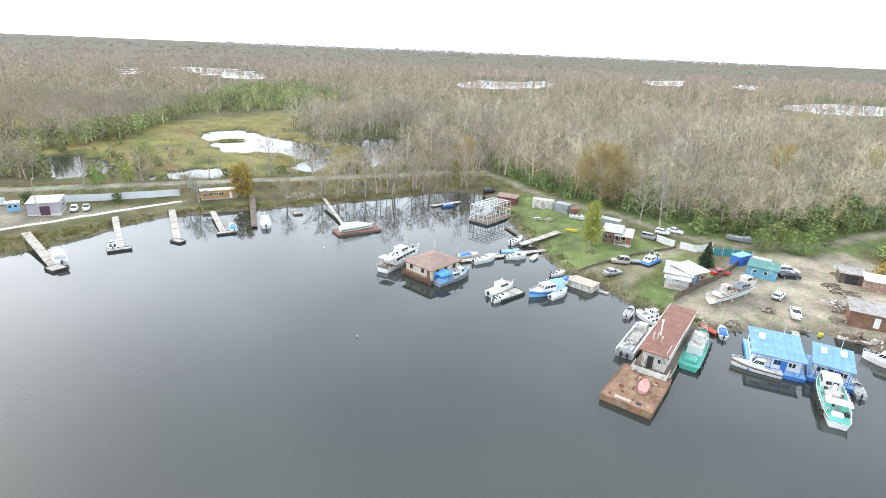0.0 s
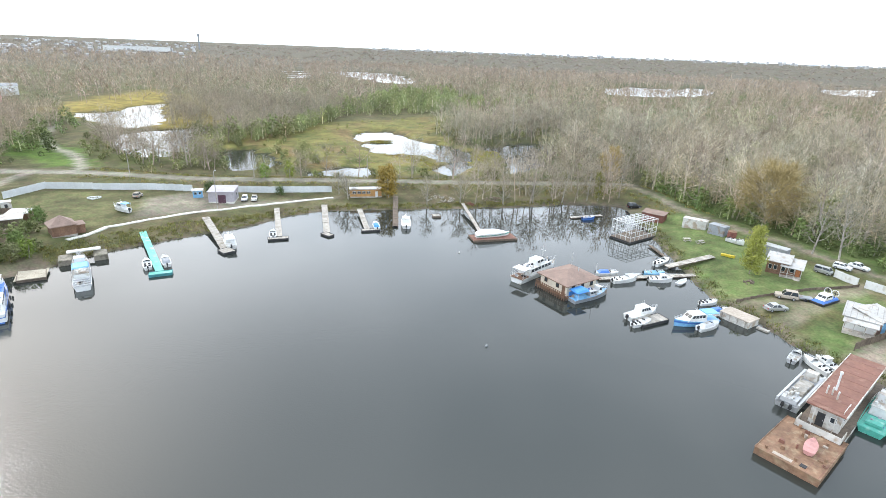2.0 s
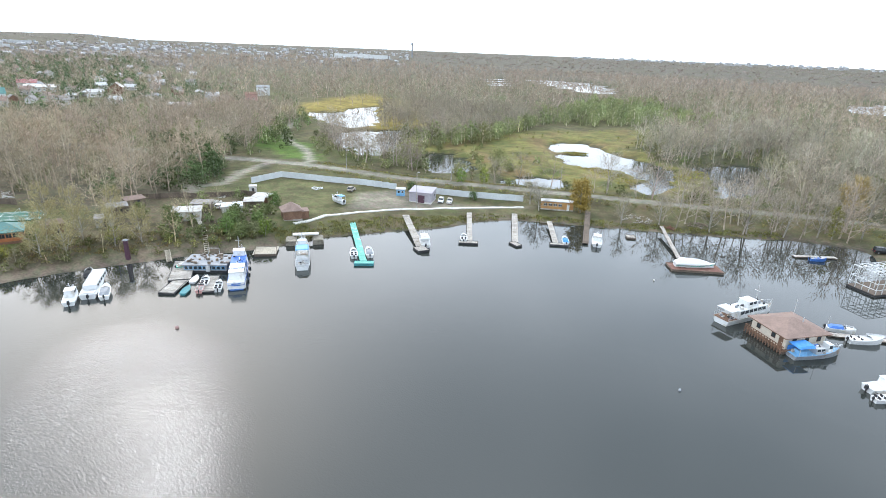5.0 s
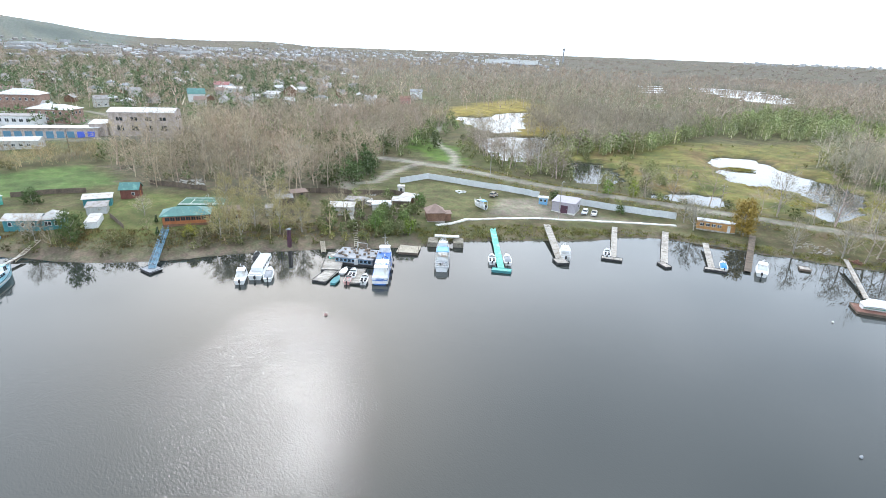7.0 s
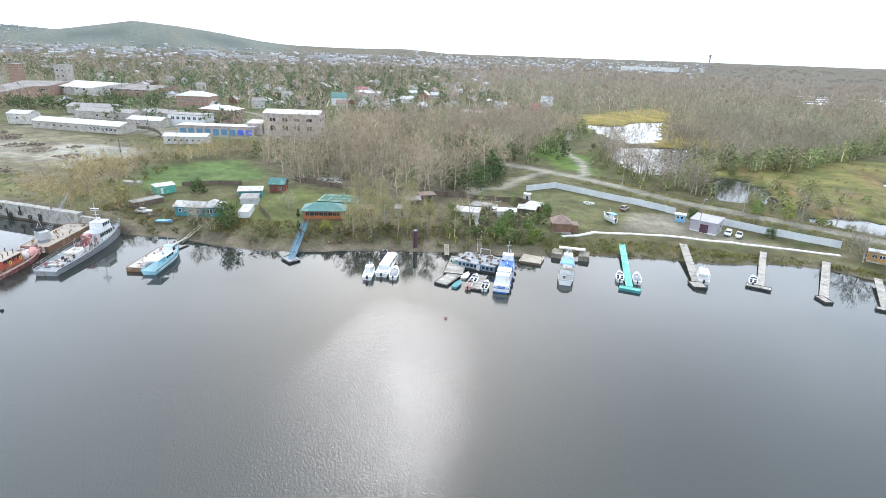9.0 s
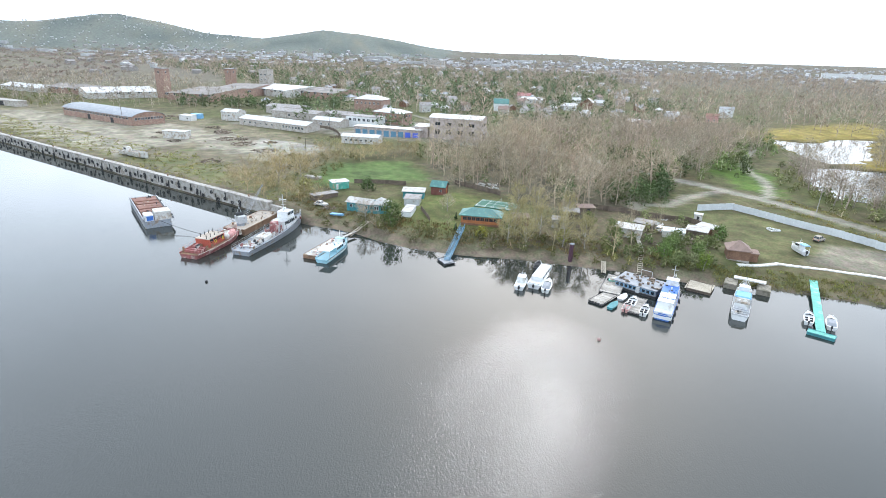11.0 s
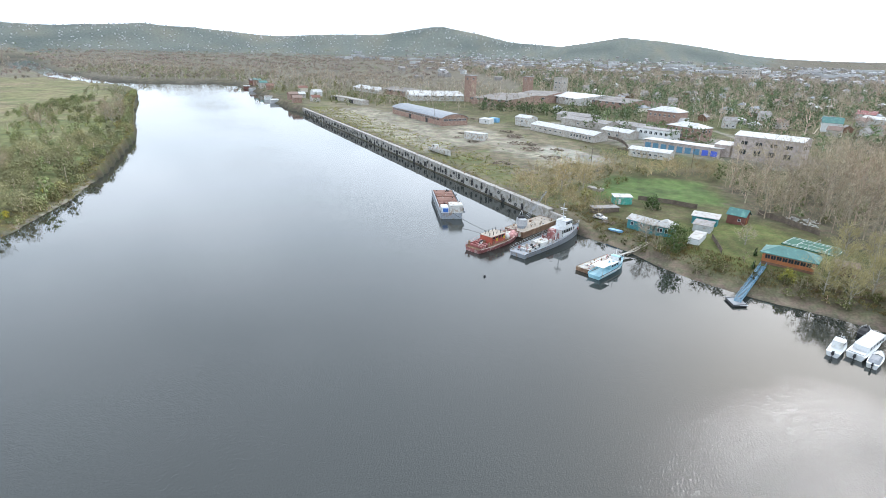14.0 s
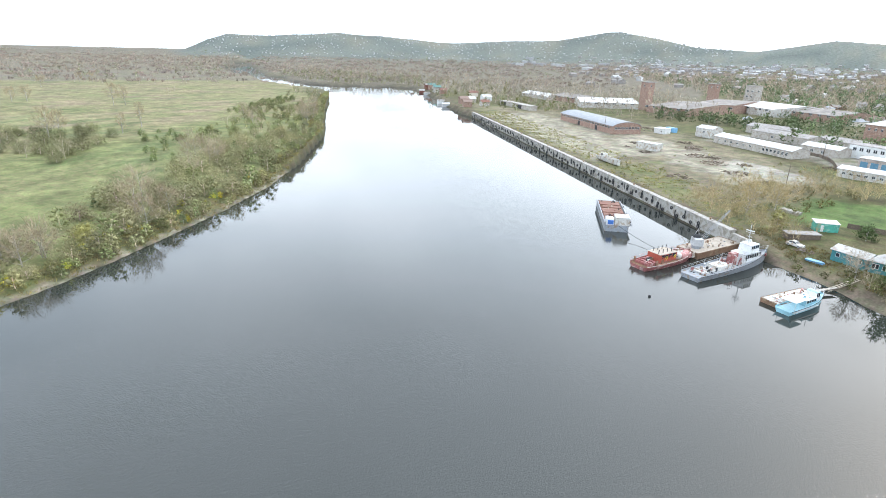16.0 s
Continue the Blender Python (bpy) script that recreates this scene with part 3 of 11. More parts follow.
def leafy_tree(seed, height=7.0, spread=2.6, leaves=260, size=0.32, trunk=0.15, bush=False, lumps=7, simple=False, core=0.5):
    """A leafy tree or bush: short trunk, limbs and an uneven crown of small leaf sprays over leafy lumps. Materials: 0 bark, 1 leaves."""
    rng = np.random.RandomState(seed)
    s = Shape()
    low = 0.1 if bush else 0.34
    s.add(*frustum((0, 0, -0.4), (rng.normal() * 0.2, rng.normal() * 0.2, height * 0.6), trunk, trunk * 0.4, 3 if simple else 5), 0)
    pts, outs = [], []
    core_v, core_f = OCT_V, OCT_F
    n = int(leaves / lumps)
    turn = rng.uniform(0, 6.3)
    for k in range(lumps):
        e = (k + 0.5) / lumps
        th, f = turn + 2.4 * k + rng.uniform(-0.5, 0.5), rng.uniform(0.35, 0.95)
        h = height * (low + (0.88 - low) * e)
        wide = math.sqrt(max(0.08, 1 - ((e - 0.38) / 0.68) ** 2))
        out = spread * f * wide * 0.75
        c = np.array([math.cos(th) * out, math.sin(th) * out, h])
        if not simple and k % 2:
            s.add(*frustum((0, 0, h * 0.5), c, trunk * 0.35, 0.02, 3), 0)
        rad = spread * rng.uniform(0.3, 0.46) * (0.75 + 0.35 * wide)
        squash = np.array([1, 1, rng.uniform(0.75, 1.0)])
        s.add(c + core_v * rad * core * squash * rng.uniform(0.8, 1.12, (len(core_v), 1)), core_f, 1)
        p = rng.normal(size=(n, 3))
        p /= np.linalg.norm(p, axis=1, keepdims=True)
        q = c + p * rad * (0.45 + 0.75 * rng.uniform(0, 1, (n, 1)) ** 0.6) * squash
        crown = q - [0, 0, height * 0.4]
        crown /= np.linalg.norm(crown, axis=1, keepdims=True) + 1e-6
        pts.append(q)
        outs.append(p * 0.45 + crown * 0.7 + [0, 0, 0.2])
    pts, outs = np.concatenate(pts), np.concatenate(outs)
    pts[:, 2] = np.maximum(pts[:, 2], 0.1)
    half = len(pts) // 2
    order = rng.permutation(len(pts))
    a, b = order[:half], order[half:]
    leaf_cloud(s, pts[a], size * (0.8 if simple else 0.6), rng, 1, outs[a])
    way = outs[b] * 0.8 + [0, 0, 0.45] + rng.normal(size=(len(b), 3)) * 0.3       # leafy shoots that stand out from the crown
    way /= np.linalg.norm(way, axis=1, keepdims=True)
    up = np.array([[0, 0, 1.0]]) * 0.6 + outs[b]
    blades(s, pts[b] - way * size * 0.6, way, size * 1.9, size * (0.95 if simple else 0.72), rng, 1, up)
    return s.arrays()


def conifer(seed, height=7.0, spread=1.7, tiers=11, per_tier=26):
    rng = np.random.RandomState(seed)
    s = Shape()
    s.add(*frustum((0, 0, -0.3), (0, 0, height), 0.13, 0.02, 5), 0)
    for k in range(tiers):
        h = height * (0.08 + 0.9 * k / tiers)
        r = spread * (1.04 - k / tiers)
        th = rng.uniform(0, 2 * math.pi, per_tier)
        w = np.stack([np.cos(th), np.sin(th), rng.uniform(-0.35, 0.05, per_tier)], 1)
        p = np.stack([0 * th, 0 * th, h + rng.uniform(-0.3, 0.3, per_tier)], 1) + w * 0.05
        blades(s, p + w * r * 0.25, w, r * 0.8, 0.5, rng, 1)
    return s.arrays()


def plant(name, protos, places, mats, label, category, kind="stuff"):
    """One object of many plants: places are rows of x, y, z, size, turn, tint r, g, b, number of the prototype."""
    V, Fc, M, T = [], [], [], []
    base = 0
    for k, (v, f, m) in enumerate(protos):
        rows = places[places[:, 8].astype(int) == k]
        if not len(rows):
            continue
        c, sn = np.cos(rows[:, 4])[:, None], np.sin(rows[:, 4])[:, None]
        sz = rows[:, 3:4]
        wide = sz * (0.9 + 0.2 * np.abs(np.sin(7 * rows[:, 4:5])))
        X = wide * (c * v[:, 0] - sn * v[:, 1]) + rows[:, 0:1]
        Y = wide * (sn * v[:, 0] + c * v[:, 1]) + rows[:, 1:2]
        Z = sz * v[:, 2] + rows[:, 2:3]
        n = len(rows)
        V.append(np.stack([X, Y, Z], -1).reshape(-1, 3))
        Fc.append((f[None] + (np.arange(n) * len(v))[:, None, None]).reshape(-1, 3) + base)
        M.append(np.tile(m, n))
        T.append(np.repeat(rows[:, 5:8], len(v), 0))
        base += n * len(v)
    me = bpy.data.meshes.new(name)
    fill_mesh(me, np.concatenate(V), np.concatenate(Fc), np.concatenate(M))
    at = me.color_attributes.new("tint", "FLOAT_COLOR", "POINT")
    at.data.foreach_set("color", np.c_[np.concatenate(T), np.ones(base)].astype(np.float32).ravel())
    for m in mats:
        me.materials.append(m)
    return tagged(new(name, me), label, category, kind=kind)


CLEARING = [(-430.0, 300.0), (-406.0, 332.0), (-359.0, 297.0), (-384.0, 265.0)]      # the open plots before the two houses at the wood's edge


# houses that stand clear of the trees
OPEN_PLOTS = [(-464.1, 140.8), (-545, 199.6), (-580.5, 202.1), (-501.5, 238.3), (-366.5, 213.5), (-410.8, 268.1), (-473.9, 208.5), (-453.4, 158), (-430, 332), (-390, 289)]


def scatter(poly, spacing, seed, size=(0.8, 1.2), tint=((1, 1, 1), 0.15), kinds=(0,), keep=1.0, dry=0.3, avoid=(), stands=0):
    """Places inside a polygon on a shaken grid, on dry land."""
    rng = np.random.RandomState(seed)
    p = np.array(poly, float)
    gx, gy = np.meshgrid(np.arange(p[:, 0].min(), p[:, 0].max(), spacing), np.arange(p[:, 1].min(), p[:, 1].max(), spacing))
    x, y = gx.ravel() + rng.uniform(-0.5, 0.5, gx.size) * spacing, gy.ravel() + rng.uniform(-0.5, 0.5, gx.size) * spacing
    ok = inside(poly, x, y) & (rng.uniform(size=x.size) < keep)
    x, y = x[ok], y[ok]
    z = land_height(x, y)
    ok = (z > dry) & ~inside(CLEARING, x, y)
    if len(x) and x.min() < -340:
        for px, py in OPEN_PLOTS:
            k = 1 - 34 / math.hypot(px, py)
            ok &= line_distance([(px, py), (px * k, py * k)], x, y) > 9
    if stands:                                          # leafy and leafless stands share the ground between them
        ok &= stands * waves(x, y, 75, 79) > 0.12 * rng.normal(size=x.size) - 0.05
    for a in avoid:
        ok &= ~inside(a, x, y)
    x, y, z = x[ok], y[ok], z[ok]
    ok = line_distance(ROAD_LINE, x, y) > np.where(x > 20, 3.2, 4.5)
    x, y, z = x[ok], y[ok], z[ok]
    k = len(x)
    t = np.array(tint[0])[None] * (1 + rng.uniform(-1, 1, (k, 1)) * tint[1]) * (1 + rng.uniform(-1, 1, (k, 3)) * tint[1] * 0.2)
    # stands of taller and lower, paler and darker growth
    grow, shade = 1 + 0.26 * waves(x, y, 30, 77), 1 + 0.2 * waves(x, y, 42, 78)[:, None]
    return np.c_[x, y, z - 0.05, rng.uniform(*size, k) * grow.clip(0.6, 1.35), rng.uniform(0, 6.3, k), t * shade.clip(0.7, 1.3), rng.choice(kinds, k)]


def along(line, inner, outer, n, seed, tint):
    g_ = np.random.RandomState(seed)
    q = np.array(line, float)
    seg = np.hypot(*np.diff(q, axis=0).T)
    k = g_.choice(len(seg), n, p=seg / seg.sum())
    f = g_.uniform(0, 1, n)[:, None]
    d = np.diff(q, axis=0)[k]
    nrm = np.c_[d[:, 1], -d[:, 0]] / np.linalg.norm(d, axis=1, keepdims=True)
    p = q[k] * (1 - f) + q[k + 1] * f + nrm * g_.uniform(inner, outer, (n, 1))
    z = land_height(p[:, 0], p[:, 1])
    ok = z > 0.12
    t = np.array(tint)[None] * g_.uniform(0.65, 1.35, (n, 1)) * g_.uniform(0.9, 1.1, (n, 3))
    return np.c_[p, z - 0.03, g_.uniform(0.5, 1.05, n), g_.uniform(0, 6.3, n), t, g_.randint(0, 3, n)][ok]


GREY_BROWN, PALE, DEEP = (1.1, 1.0, 0.94), (1.2, 1.1, 1.02), (0.85, 1.0, 0.75)
BARE = [bare_tree(s, 12.0, 4.5, 8, 240, trunk=0.2, low=0.14, width=0.11) for s in (1, 2, 3, 4)] + [bare_tree(s, 8.8, 4.4, 8, 270, low=0.08, width=0.11) for s in (5, 6)]
BARE_FAR = [bare_tree(s, 11.0, 4.6, 4, 50, width=0.42, sides=3, low=0.15, far=True) for s in (11, 12, 13)]
GREEN = [leafy_tree(s, 6.8, 2.9, 240, 0.32, bush=True, lumps=12) for s in (21, 22, 23)] + [leafy_tree(s, 3.2, 2.1, 130, 0.27, bush=True, lumps=7) for s in (24, 25)] + [leafy_tree(s, 3.9, 2.7, 270, 0.25, bush=True, lumps=11) for s in (26, 27)] + [leafy_tree(s, 4.8, 4.3, 1700, 0.21, bush=True, lumps=15, core=0.3) for s in (28, 29, 30)]
GREEN_FAR = [leafy_tree(s, 6.6, 3.1, 50, 0.55, bush=True, lumps=5, simple=True) for s in (31, 32)]
MASS = [leafy_tree(s, 9, 9.0, 18, 2.4, lumps=3, bush=True, simple=True) for s in (41, 42, 43)]
def brush_mass(seed, wide=15.0, n=4, h=8.5, per=11):
    """A patch of far leafless wood: a few rounded crowns of twigs."""
    g_ = np.random.RandomState(seed)
    s = Shape()
    s.add(*frustum((0, 0, -0.5), (0, 0, h * 0.5), 0.25, 0.1, 3), 0)
    for k in range(n):
        c = np.array([*(g_.normal(size=2) * wide * 0.36), h * g_.uniform(0.3, 0.5)])
        a, up = g_.uniform(0, 2 * math.pi, per), g_.uniform(0.0, 1.0, per)
        d = np.c_[np.cos(a) * np.sqrt(1 - up ** 2), np.sin(a) * np.sqrt(1 - up ** 2), up]
        w = d * 0.75 + [0, 0, 0.4] + g_.normal(size=(per, 3)) * 0.25
        blades(s, c + d * g_.uniform(0.6, 1.8, (per, 1)), w / np.linalg.norm(w, axis=1, keepdims=True), 3.4, 1.15, g_, 1, d)
    return s.arrays()


TWIG_MASS = [brush_mass(s) for s in (44, 45)]

BELT = [(-10, -121), (-41, -130), (-52, -133.5), (-66, -139), (-85, -147.5), (-112, -161.5), (-137, -173.5), (-183, -208), (-258, -273), (-330, -345), (-305, -372), (-237, -325), (-203, -305), (-178, -298),
        (-161, -270), (-149, -240), (-128, -209), (-110, -188), (-92, -183), (-82, -180), (-65, -164), (-55, -166), (-30, -158), (-10, -160)]       # the bushy belt on the south bank
BELT_NEAR = BELT[:8] + [(-225, -244), (-203, -262), (-163, -240)] + BELT[16:]
BELT_FAR = [(-183, -208), (-258, -273), (-330, -345), (-305, -372), (-237, -325), (-203, -305), (-178, -298), (-161, -270), (-163, -240), (-203, -262), (-225, -244)]
CLUMP = [(-101, -315), (-117, -355), (-132, -358), (-148, -344), (-146, -334), (-150, -314), (-144, -294), (-121, -273), (-104, -263), (-103, -281), (-92, -297), (-60, -300), (-60, -330)]
LOW_CLUMP = [(-254, -365), (-290, -388), (-327, -422), (-371, -424), (-342, -400), (-290, -359), (-262, -345)]

near_bare = [scatter(EAST_WOOD, 7.0, 101, (0.65, 1.65), ((1.26, 1.2, 1.1), 0.32), (0, 1, 2, 3, 4, 5))]
near_bare.append(scatter(WEST_WOOD, 6.8, 102, (0.7, 1.45), ((1.3, 1.14, 0.98), 0.22), (0, 1, 2, 3, 4)))
near_bare.append(scatter([(-330, 95), (-330, 250), (-265, 235), (-250, 200), (-215, 165), (-195, 142), (-250, 122)], 6.8, 103, (0.8, 1.3), ((1.25, 1.1, 1.0), 0.18), (0, 1, 2, 4)))
near_bare.append(scatter([(-232, 225), (-205, 190), (-165, 165), (-130, 170), (-128, 178), (-165, 182), (-175, 215), (-205, 262), (-225, 285)], 5.2, 104, (0.8, 1.25), (GREY_BROWN, 0.2), (0, 2, 4, 5), dry=0.05))
near_bare.append(scatter([(-30, 160), (-2, 176), (10, 182), (12, 196), (-5, 190), (-40, 172)], 4.8, 105, (0.7, 1.3), (PALE, 0.2), (0, 1, 2, 5)))
near_bare.append(scatter([(-100, 165), (-60, 180), (-10, 203), (15, 212), (0, 225), (-40, 200), (-60, 190), (-100, 178)], 7.0, 107, (0.7, 1.25), (GREY_BROWN, 0.2), (0, 2, 4, 5), 0.85))
near_bare.append(scatter(BELT, 17, 108, (0.5, 0.85), ((1.3, 1.15, 0.98), 0.15), (4, 5, 5), 0.25))
near_bare.append(scatter(CLUMP, 17, 109, (0.5, 0.9), ((1.25, 1.1, 0.95), 0.15), (4, 5), 0.6))
near_bare.append(scatter([(-182, 221), (-166, 223), (-160, 240), (-151, 255), (-156, 303), (-163, 344), (-160, 383), (-300, 383), (-275, 318), (-232, 268), (-212, 250)], 6.6, 110, (0.75, 1.25), ((1.05, 0.98, 0.9), 0.22), (0, 1, 2, 3, 4), 0.9))
near_bare.append(scatter([(-150, 8), (-140, 22), (-134, 36), (-128, 50), (-118, 68), (-126, 72), (-138, 52), (-146, 36), (-154, 20), (-172, -8), (-163, -8)], 5.0, 115, (0.2, 0.45), ((1.0, 0.92, 0.75), 0.25), (4, 5), 0.6))
near_bare.append(scatter([(-128, 60), (-148, 62), (-162, 88), (-152, 102), (-130, 92), (-124, 78)], 7.0, 116, (0.4, 0.75), ((1.25, 1.12, 0.9), 0.2), (0, 1, 2), 0.5))
near_bare.append(scatter([(26, 200), (45, 174), (66, 148), (92, 138), (150, 158), (150, 172), (96, 152), (72, 162), (50, 190), (32, 215)], 6.0, 117, (0.7, 1.25), ((1.5, 1.38, 1.12), 0.2), (4, 5), 0.85))
near_bare.append(scatter([(-176, -22), (-200, -38), (-236, -30), (-262, 6), (-262, 40), (-238, 34), (-236, -2), (-200, -14), (-186, 4), (-172, -4)], 4.2, 118, (0.3, 0.75), ((1.25, 1.08, 0.72), 0.25), (4, 5), 0.85))
near_bare.append(scatter([(-135, 60), (-122, 70), (-128, 48), (-140, 40), (-150, 55)], 5.4, 106, (0.45, 0.75), ((1.25, 1.15, 0.8), 0.2), (0, 1, 2), 0.6))
plant("leafless_wood", BARE, np.concatenate(near_bare), (BARK, TWIG), "dense leafless grey-brown alders and poplars standing on flat land", "woods")

mid_bare = [scatter([(-600, 300), (-330, 330), (-300, 383), (-160, 385), (-190, 520), (-100, 520), (-82, 342), (-20, 372), (330, 352), (330, 250), (900, 500), (900, 1300), (-600, 1300)], 15, 111, (0.9, 1.4), ((1.28, 1.13, 1.08), 0.18), (0, 1, 2)),
            scatter([(-1500, -500), (-700, -100), (-330, 110), (-330, 320), (-600, 300), (-700, 1300), (-1500, 1300)], 14.5, 112, (0.9, 1.4), ((1.3, 1.13, 1.05), 0.18), (0, 1, 2), 0.85, stands=-1),
            scatter([(-500, -300), (-420, -170), (-460, -60), (-700, -150), (-900, -500), (-640, -480), (-560, -400)], 10, 113, (0.5, 1.2), (PALE, 0.2), (0, 1, 2), 0.55),
            scatter([(-1500, -2000), (-860, -1200), (-640, -900), (-480, -980), (-200, -1100), (300, -1200), (300, -2000)], 24, 114, (0.8, 1.3), (GREY_BROWN, 0.2), (0, 1, 2), 0.5),
            scatter([(-600, -605), (-640, -545), (-700, -480), (-1000, -600), (-1100, -1300), (-820, -1040), (-620, -690)], 16, 119, (0.6, 1.1), (PALE, 0.2), (0, 1, 2), 0.6),
            scatter([(-180, -500), (-360, -760), (-560, -760), (-450, -560), (-300, -480)], 60, 120, (0.5, 0.9), (PALE, 0.2), (0, 1, 2), 0.35)]
plant("distant_leafless_wood", BARE_FAR, np.concatenate(mid_bare), (BARK, TWIG), "wide leafless brown woods across the flood plain", "woods")

E2 = [scatter([(-178, 330), (-110, 395), (-60, 470), (-95, 520), (-190, 480), (-215, 380)], 7.5, 121, (0.7, 1.5), ((2.1, 2.15, 1.75), 0.25), (0, 1, 2), 0.7),
      scatter([(-158, 376), (-135, 370), (-100, 405), (-135, 585), (-185, 590), (-195, 514)], 8.5, 161, (0.8, 1.7), ((2.1, 2.15, 1.8), 0.25), (0, 1, 2), 0.85),
      scatter([(-184, 219), (-162, 221), (-148, 255), (-153, 300), (-158, 345), (-168, 340), (-166, 300), (-162, 256), (-175, 232)], 5.5, 162, (0.9, 1.6), ((2.1, 2.1, 1.7), 0.3), (0, 1, 2), 0.85),
      scatter([(-255, 137), (-229, 150), (-205, 140), (-184, 122), (-198, 107), (-225, 112)], 5.2, 163, (0.8, 1.35), ((0.95, 1.1, 0.85), 0.25), (0, 1, 2), 0.85),
      scatter([(-238, 212), (-190, 172), (-152, 152), (-135, 162), (-153, 185), (-172, 176), (-186, 184), (-226, 224)], 5.5, 164, (0.5, 1.2), ((1.7, 1.7, 1.3), 0.35), (3, 4, 5, 6), 0.8),
      scatter([(-212, 180), (-196, 158), (-205, 142), (-250, 160), (-235, 195)], 7, 122, (0.5, 1.0), (DEEP, 0.25), (0, 2, 3), 0.6),
      scatter([(-110, 205), (-92, 215), (-160, 262), (-195, 300), (-215, 290), (-170, 232), (-150, 222)], 8, 123, (0.5, 1.0), ((1.9, 1.85, 1.4), 0.3), (5, 6), 0.4),
      scatter([(20, 192), (40, 168), (62, 145), (92, 134), (110, 140), (80, 158), (45, 196), (28, 212)], 4.4, 124, (0.5, 1.1), ((1.3, 1.55, 1.0), 0.35), (0, 2, 3, 4, 5), 0.95),
      scatter([(62, 139), (80, 131), (100, 130), (150, 148), (150, 165), (100, 146), (80, 146)], 4.2, 165, (0.6, 1.25), ((1.25, 1.45, 0.95), 0.3), (0, 1, 3, 5), 0.95),
      scatter([(92, 112), (104, 120), (130, 140), (140, 120), (112, 98), (100, 100)], 5.0, 166, (0.5, 1.1), ((1.5, 1.5, 1.0), 0.35), (0, 3, 4, 5), 0.75),
      scatter([(28, 200), (45, 180), (70, 150), (100, 142), (160, 156), (260, 190), (260, 230), (140, 190), (90, 172), (50, 225), (20, 240)], 7.5, 134, (0.6, 1.3), ((1.35, 1.5, 1.0), 0.35), (0, 2, 3, 5), 0.75),
      scatter([(-128, 64), (-116, 74), (-113, 88), (-124, 88), (-136, 74)], 3.6, 125, (0.35, 0.8), ((1.3, 1.4, 1.0), 0.3), (5, 6), 0.9),
      scatter([(-128, 78), (-120, 84), (-124, 96), (-134, 100), (-150, 100), (-152, 84), (-140, 72)], 5, 135, (0.4, 0.9), ((1.3, 1.35, 1.0), 0.35), (5, 6), 0.5),
      scatter([(-170, 75), (-160, 92), (-166, 110), (-195, 118), (-205, 100), (-190, 84)], 6, 126, (0.6, 1.1), ((0.8, 1.0, 0.75), 0.25), (0, 1, 3), 0.8),
      scatter([(-70, 160), (-40, 170), (-8, 184), (-12, 190), (-60, 176), (-105, 160), (-104, 154)], 6.5, 127, (0.35, 0.7), ((1.5, 1.3, 0.9), 0.3), (3, 4), 0.7),
      scatter([(-150, 8), (-140, 22), (-134, 36), (-128, 50), (-136, 52), (-142, 36), (-150, 20), (-168, -6), (-163, -8)], 2.9, 128, (0.3, 0.9), ((1.25, 1.12, 0.85), 0.4), (3, 4), 0.75),
      scatter([(-128, 50), (-118, 66), (-113, 84), (-120, 84), (-128, 68), (-136, 52)], 3.0, 175, (0.3, 0.8), ((1.5, 1.4, 0.85), 0.4), (3, 4), 0.7),
      scatter([(-178, 62), (-184, 42), (-240, 36), (-262, 40), (-250, 80), (-190, 80)], 7.5, 129, (0.6, 1.1), ((1.1, 1.1, 0.8), 0.3), (0, 3, 4), 0.5),
      scatter([(-172, -8), (-190, -22), (-215, -30), (-245, -20), (-262, 6), (-240, 12), (-200, -8)], 5.5, 130, (0.35, 0.9), ((1.3, 1.15, 0.8), 0.3), (3, 4), 0.9),
      scatter(EAST_WOOD, 9.5, 152, (0.5, 1.4), ((1.5, 1.5, 1.1), 0.4), (0, 3, 4), 0.6),
      scatter([(-330, 95), (-330, 260), (-262, 240), (-215, 170), (-195, 142), (-250, 122)], 8, 153, (0.6, 1.4), ((1.6, 1.75, 1.3), 0.3), (0, 1, 2, 3), 0.65),
      scatter([(-165.2, 64.2), (-165.5, 74.0), (-177.9, 78.5), (-177.8, 69.8)], 4.6, 176, (0.7, 1.2), ((0.85, 1.1, 0.8), 0.25), (0, 1, 2), 0.8),
      scatter([(-165.9, 91.0), (-169.0, 112.1), (-190.9, 128.0), (-185.5, 102.3)], 4.8, 177, (0.8, 1.5), ((0.85, 1.1, 0.8), 0.25), (0, 1, 2), 0.8),
      scatter(WEST_WOOD, 8, 154, (0.4, 1.0), ((1.1, 1.2, 0.9), 0.3), (0, 3, 4), 0.45),
      scatter([(-175, 178), (-128, 172), (-105, 182), (-100, 196), (-112, 212), (-165, 228), (-180, 205)], 5.5, 155, (0.7, 1.3), ((1.9, 1.8, 1.45), 0.35), (3, 5, 6, 7), 0.7),
      scatter([(-60, 235), (-40, 225), (-14, 245), (-8, 300), (-40, 320), (-95, 300), (-70, 280)], 6, 156, (0.35, 0.9), ((1.25, 1.2, 0.85), 0.3), (3, 4), 0.45),
      scatter([(-115, 262), (-70, 225), (-48, 208), (-35, 225), (-80, 262), (-118, 300)], 8.5, 157, (0.3, 0.7), ((1.6, 1.4, 0.75), 0.3), (3, 4), 0.5, dry=0.1),
      scatter([(-100, 168), (-60, 184), (-10, 205), (15, 212), (0, 225), (-40, 200), (-60, 192), (-100, 178)], 5.0, 158, (0.4, 0.95), ((1.4, 1.35, 1.0), 0.35), (3, 5, 6), 0.6)]
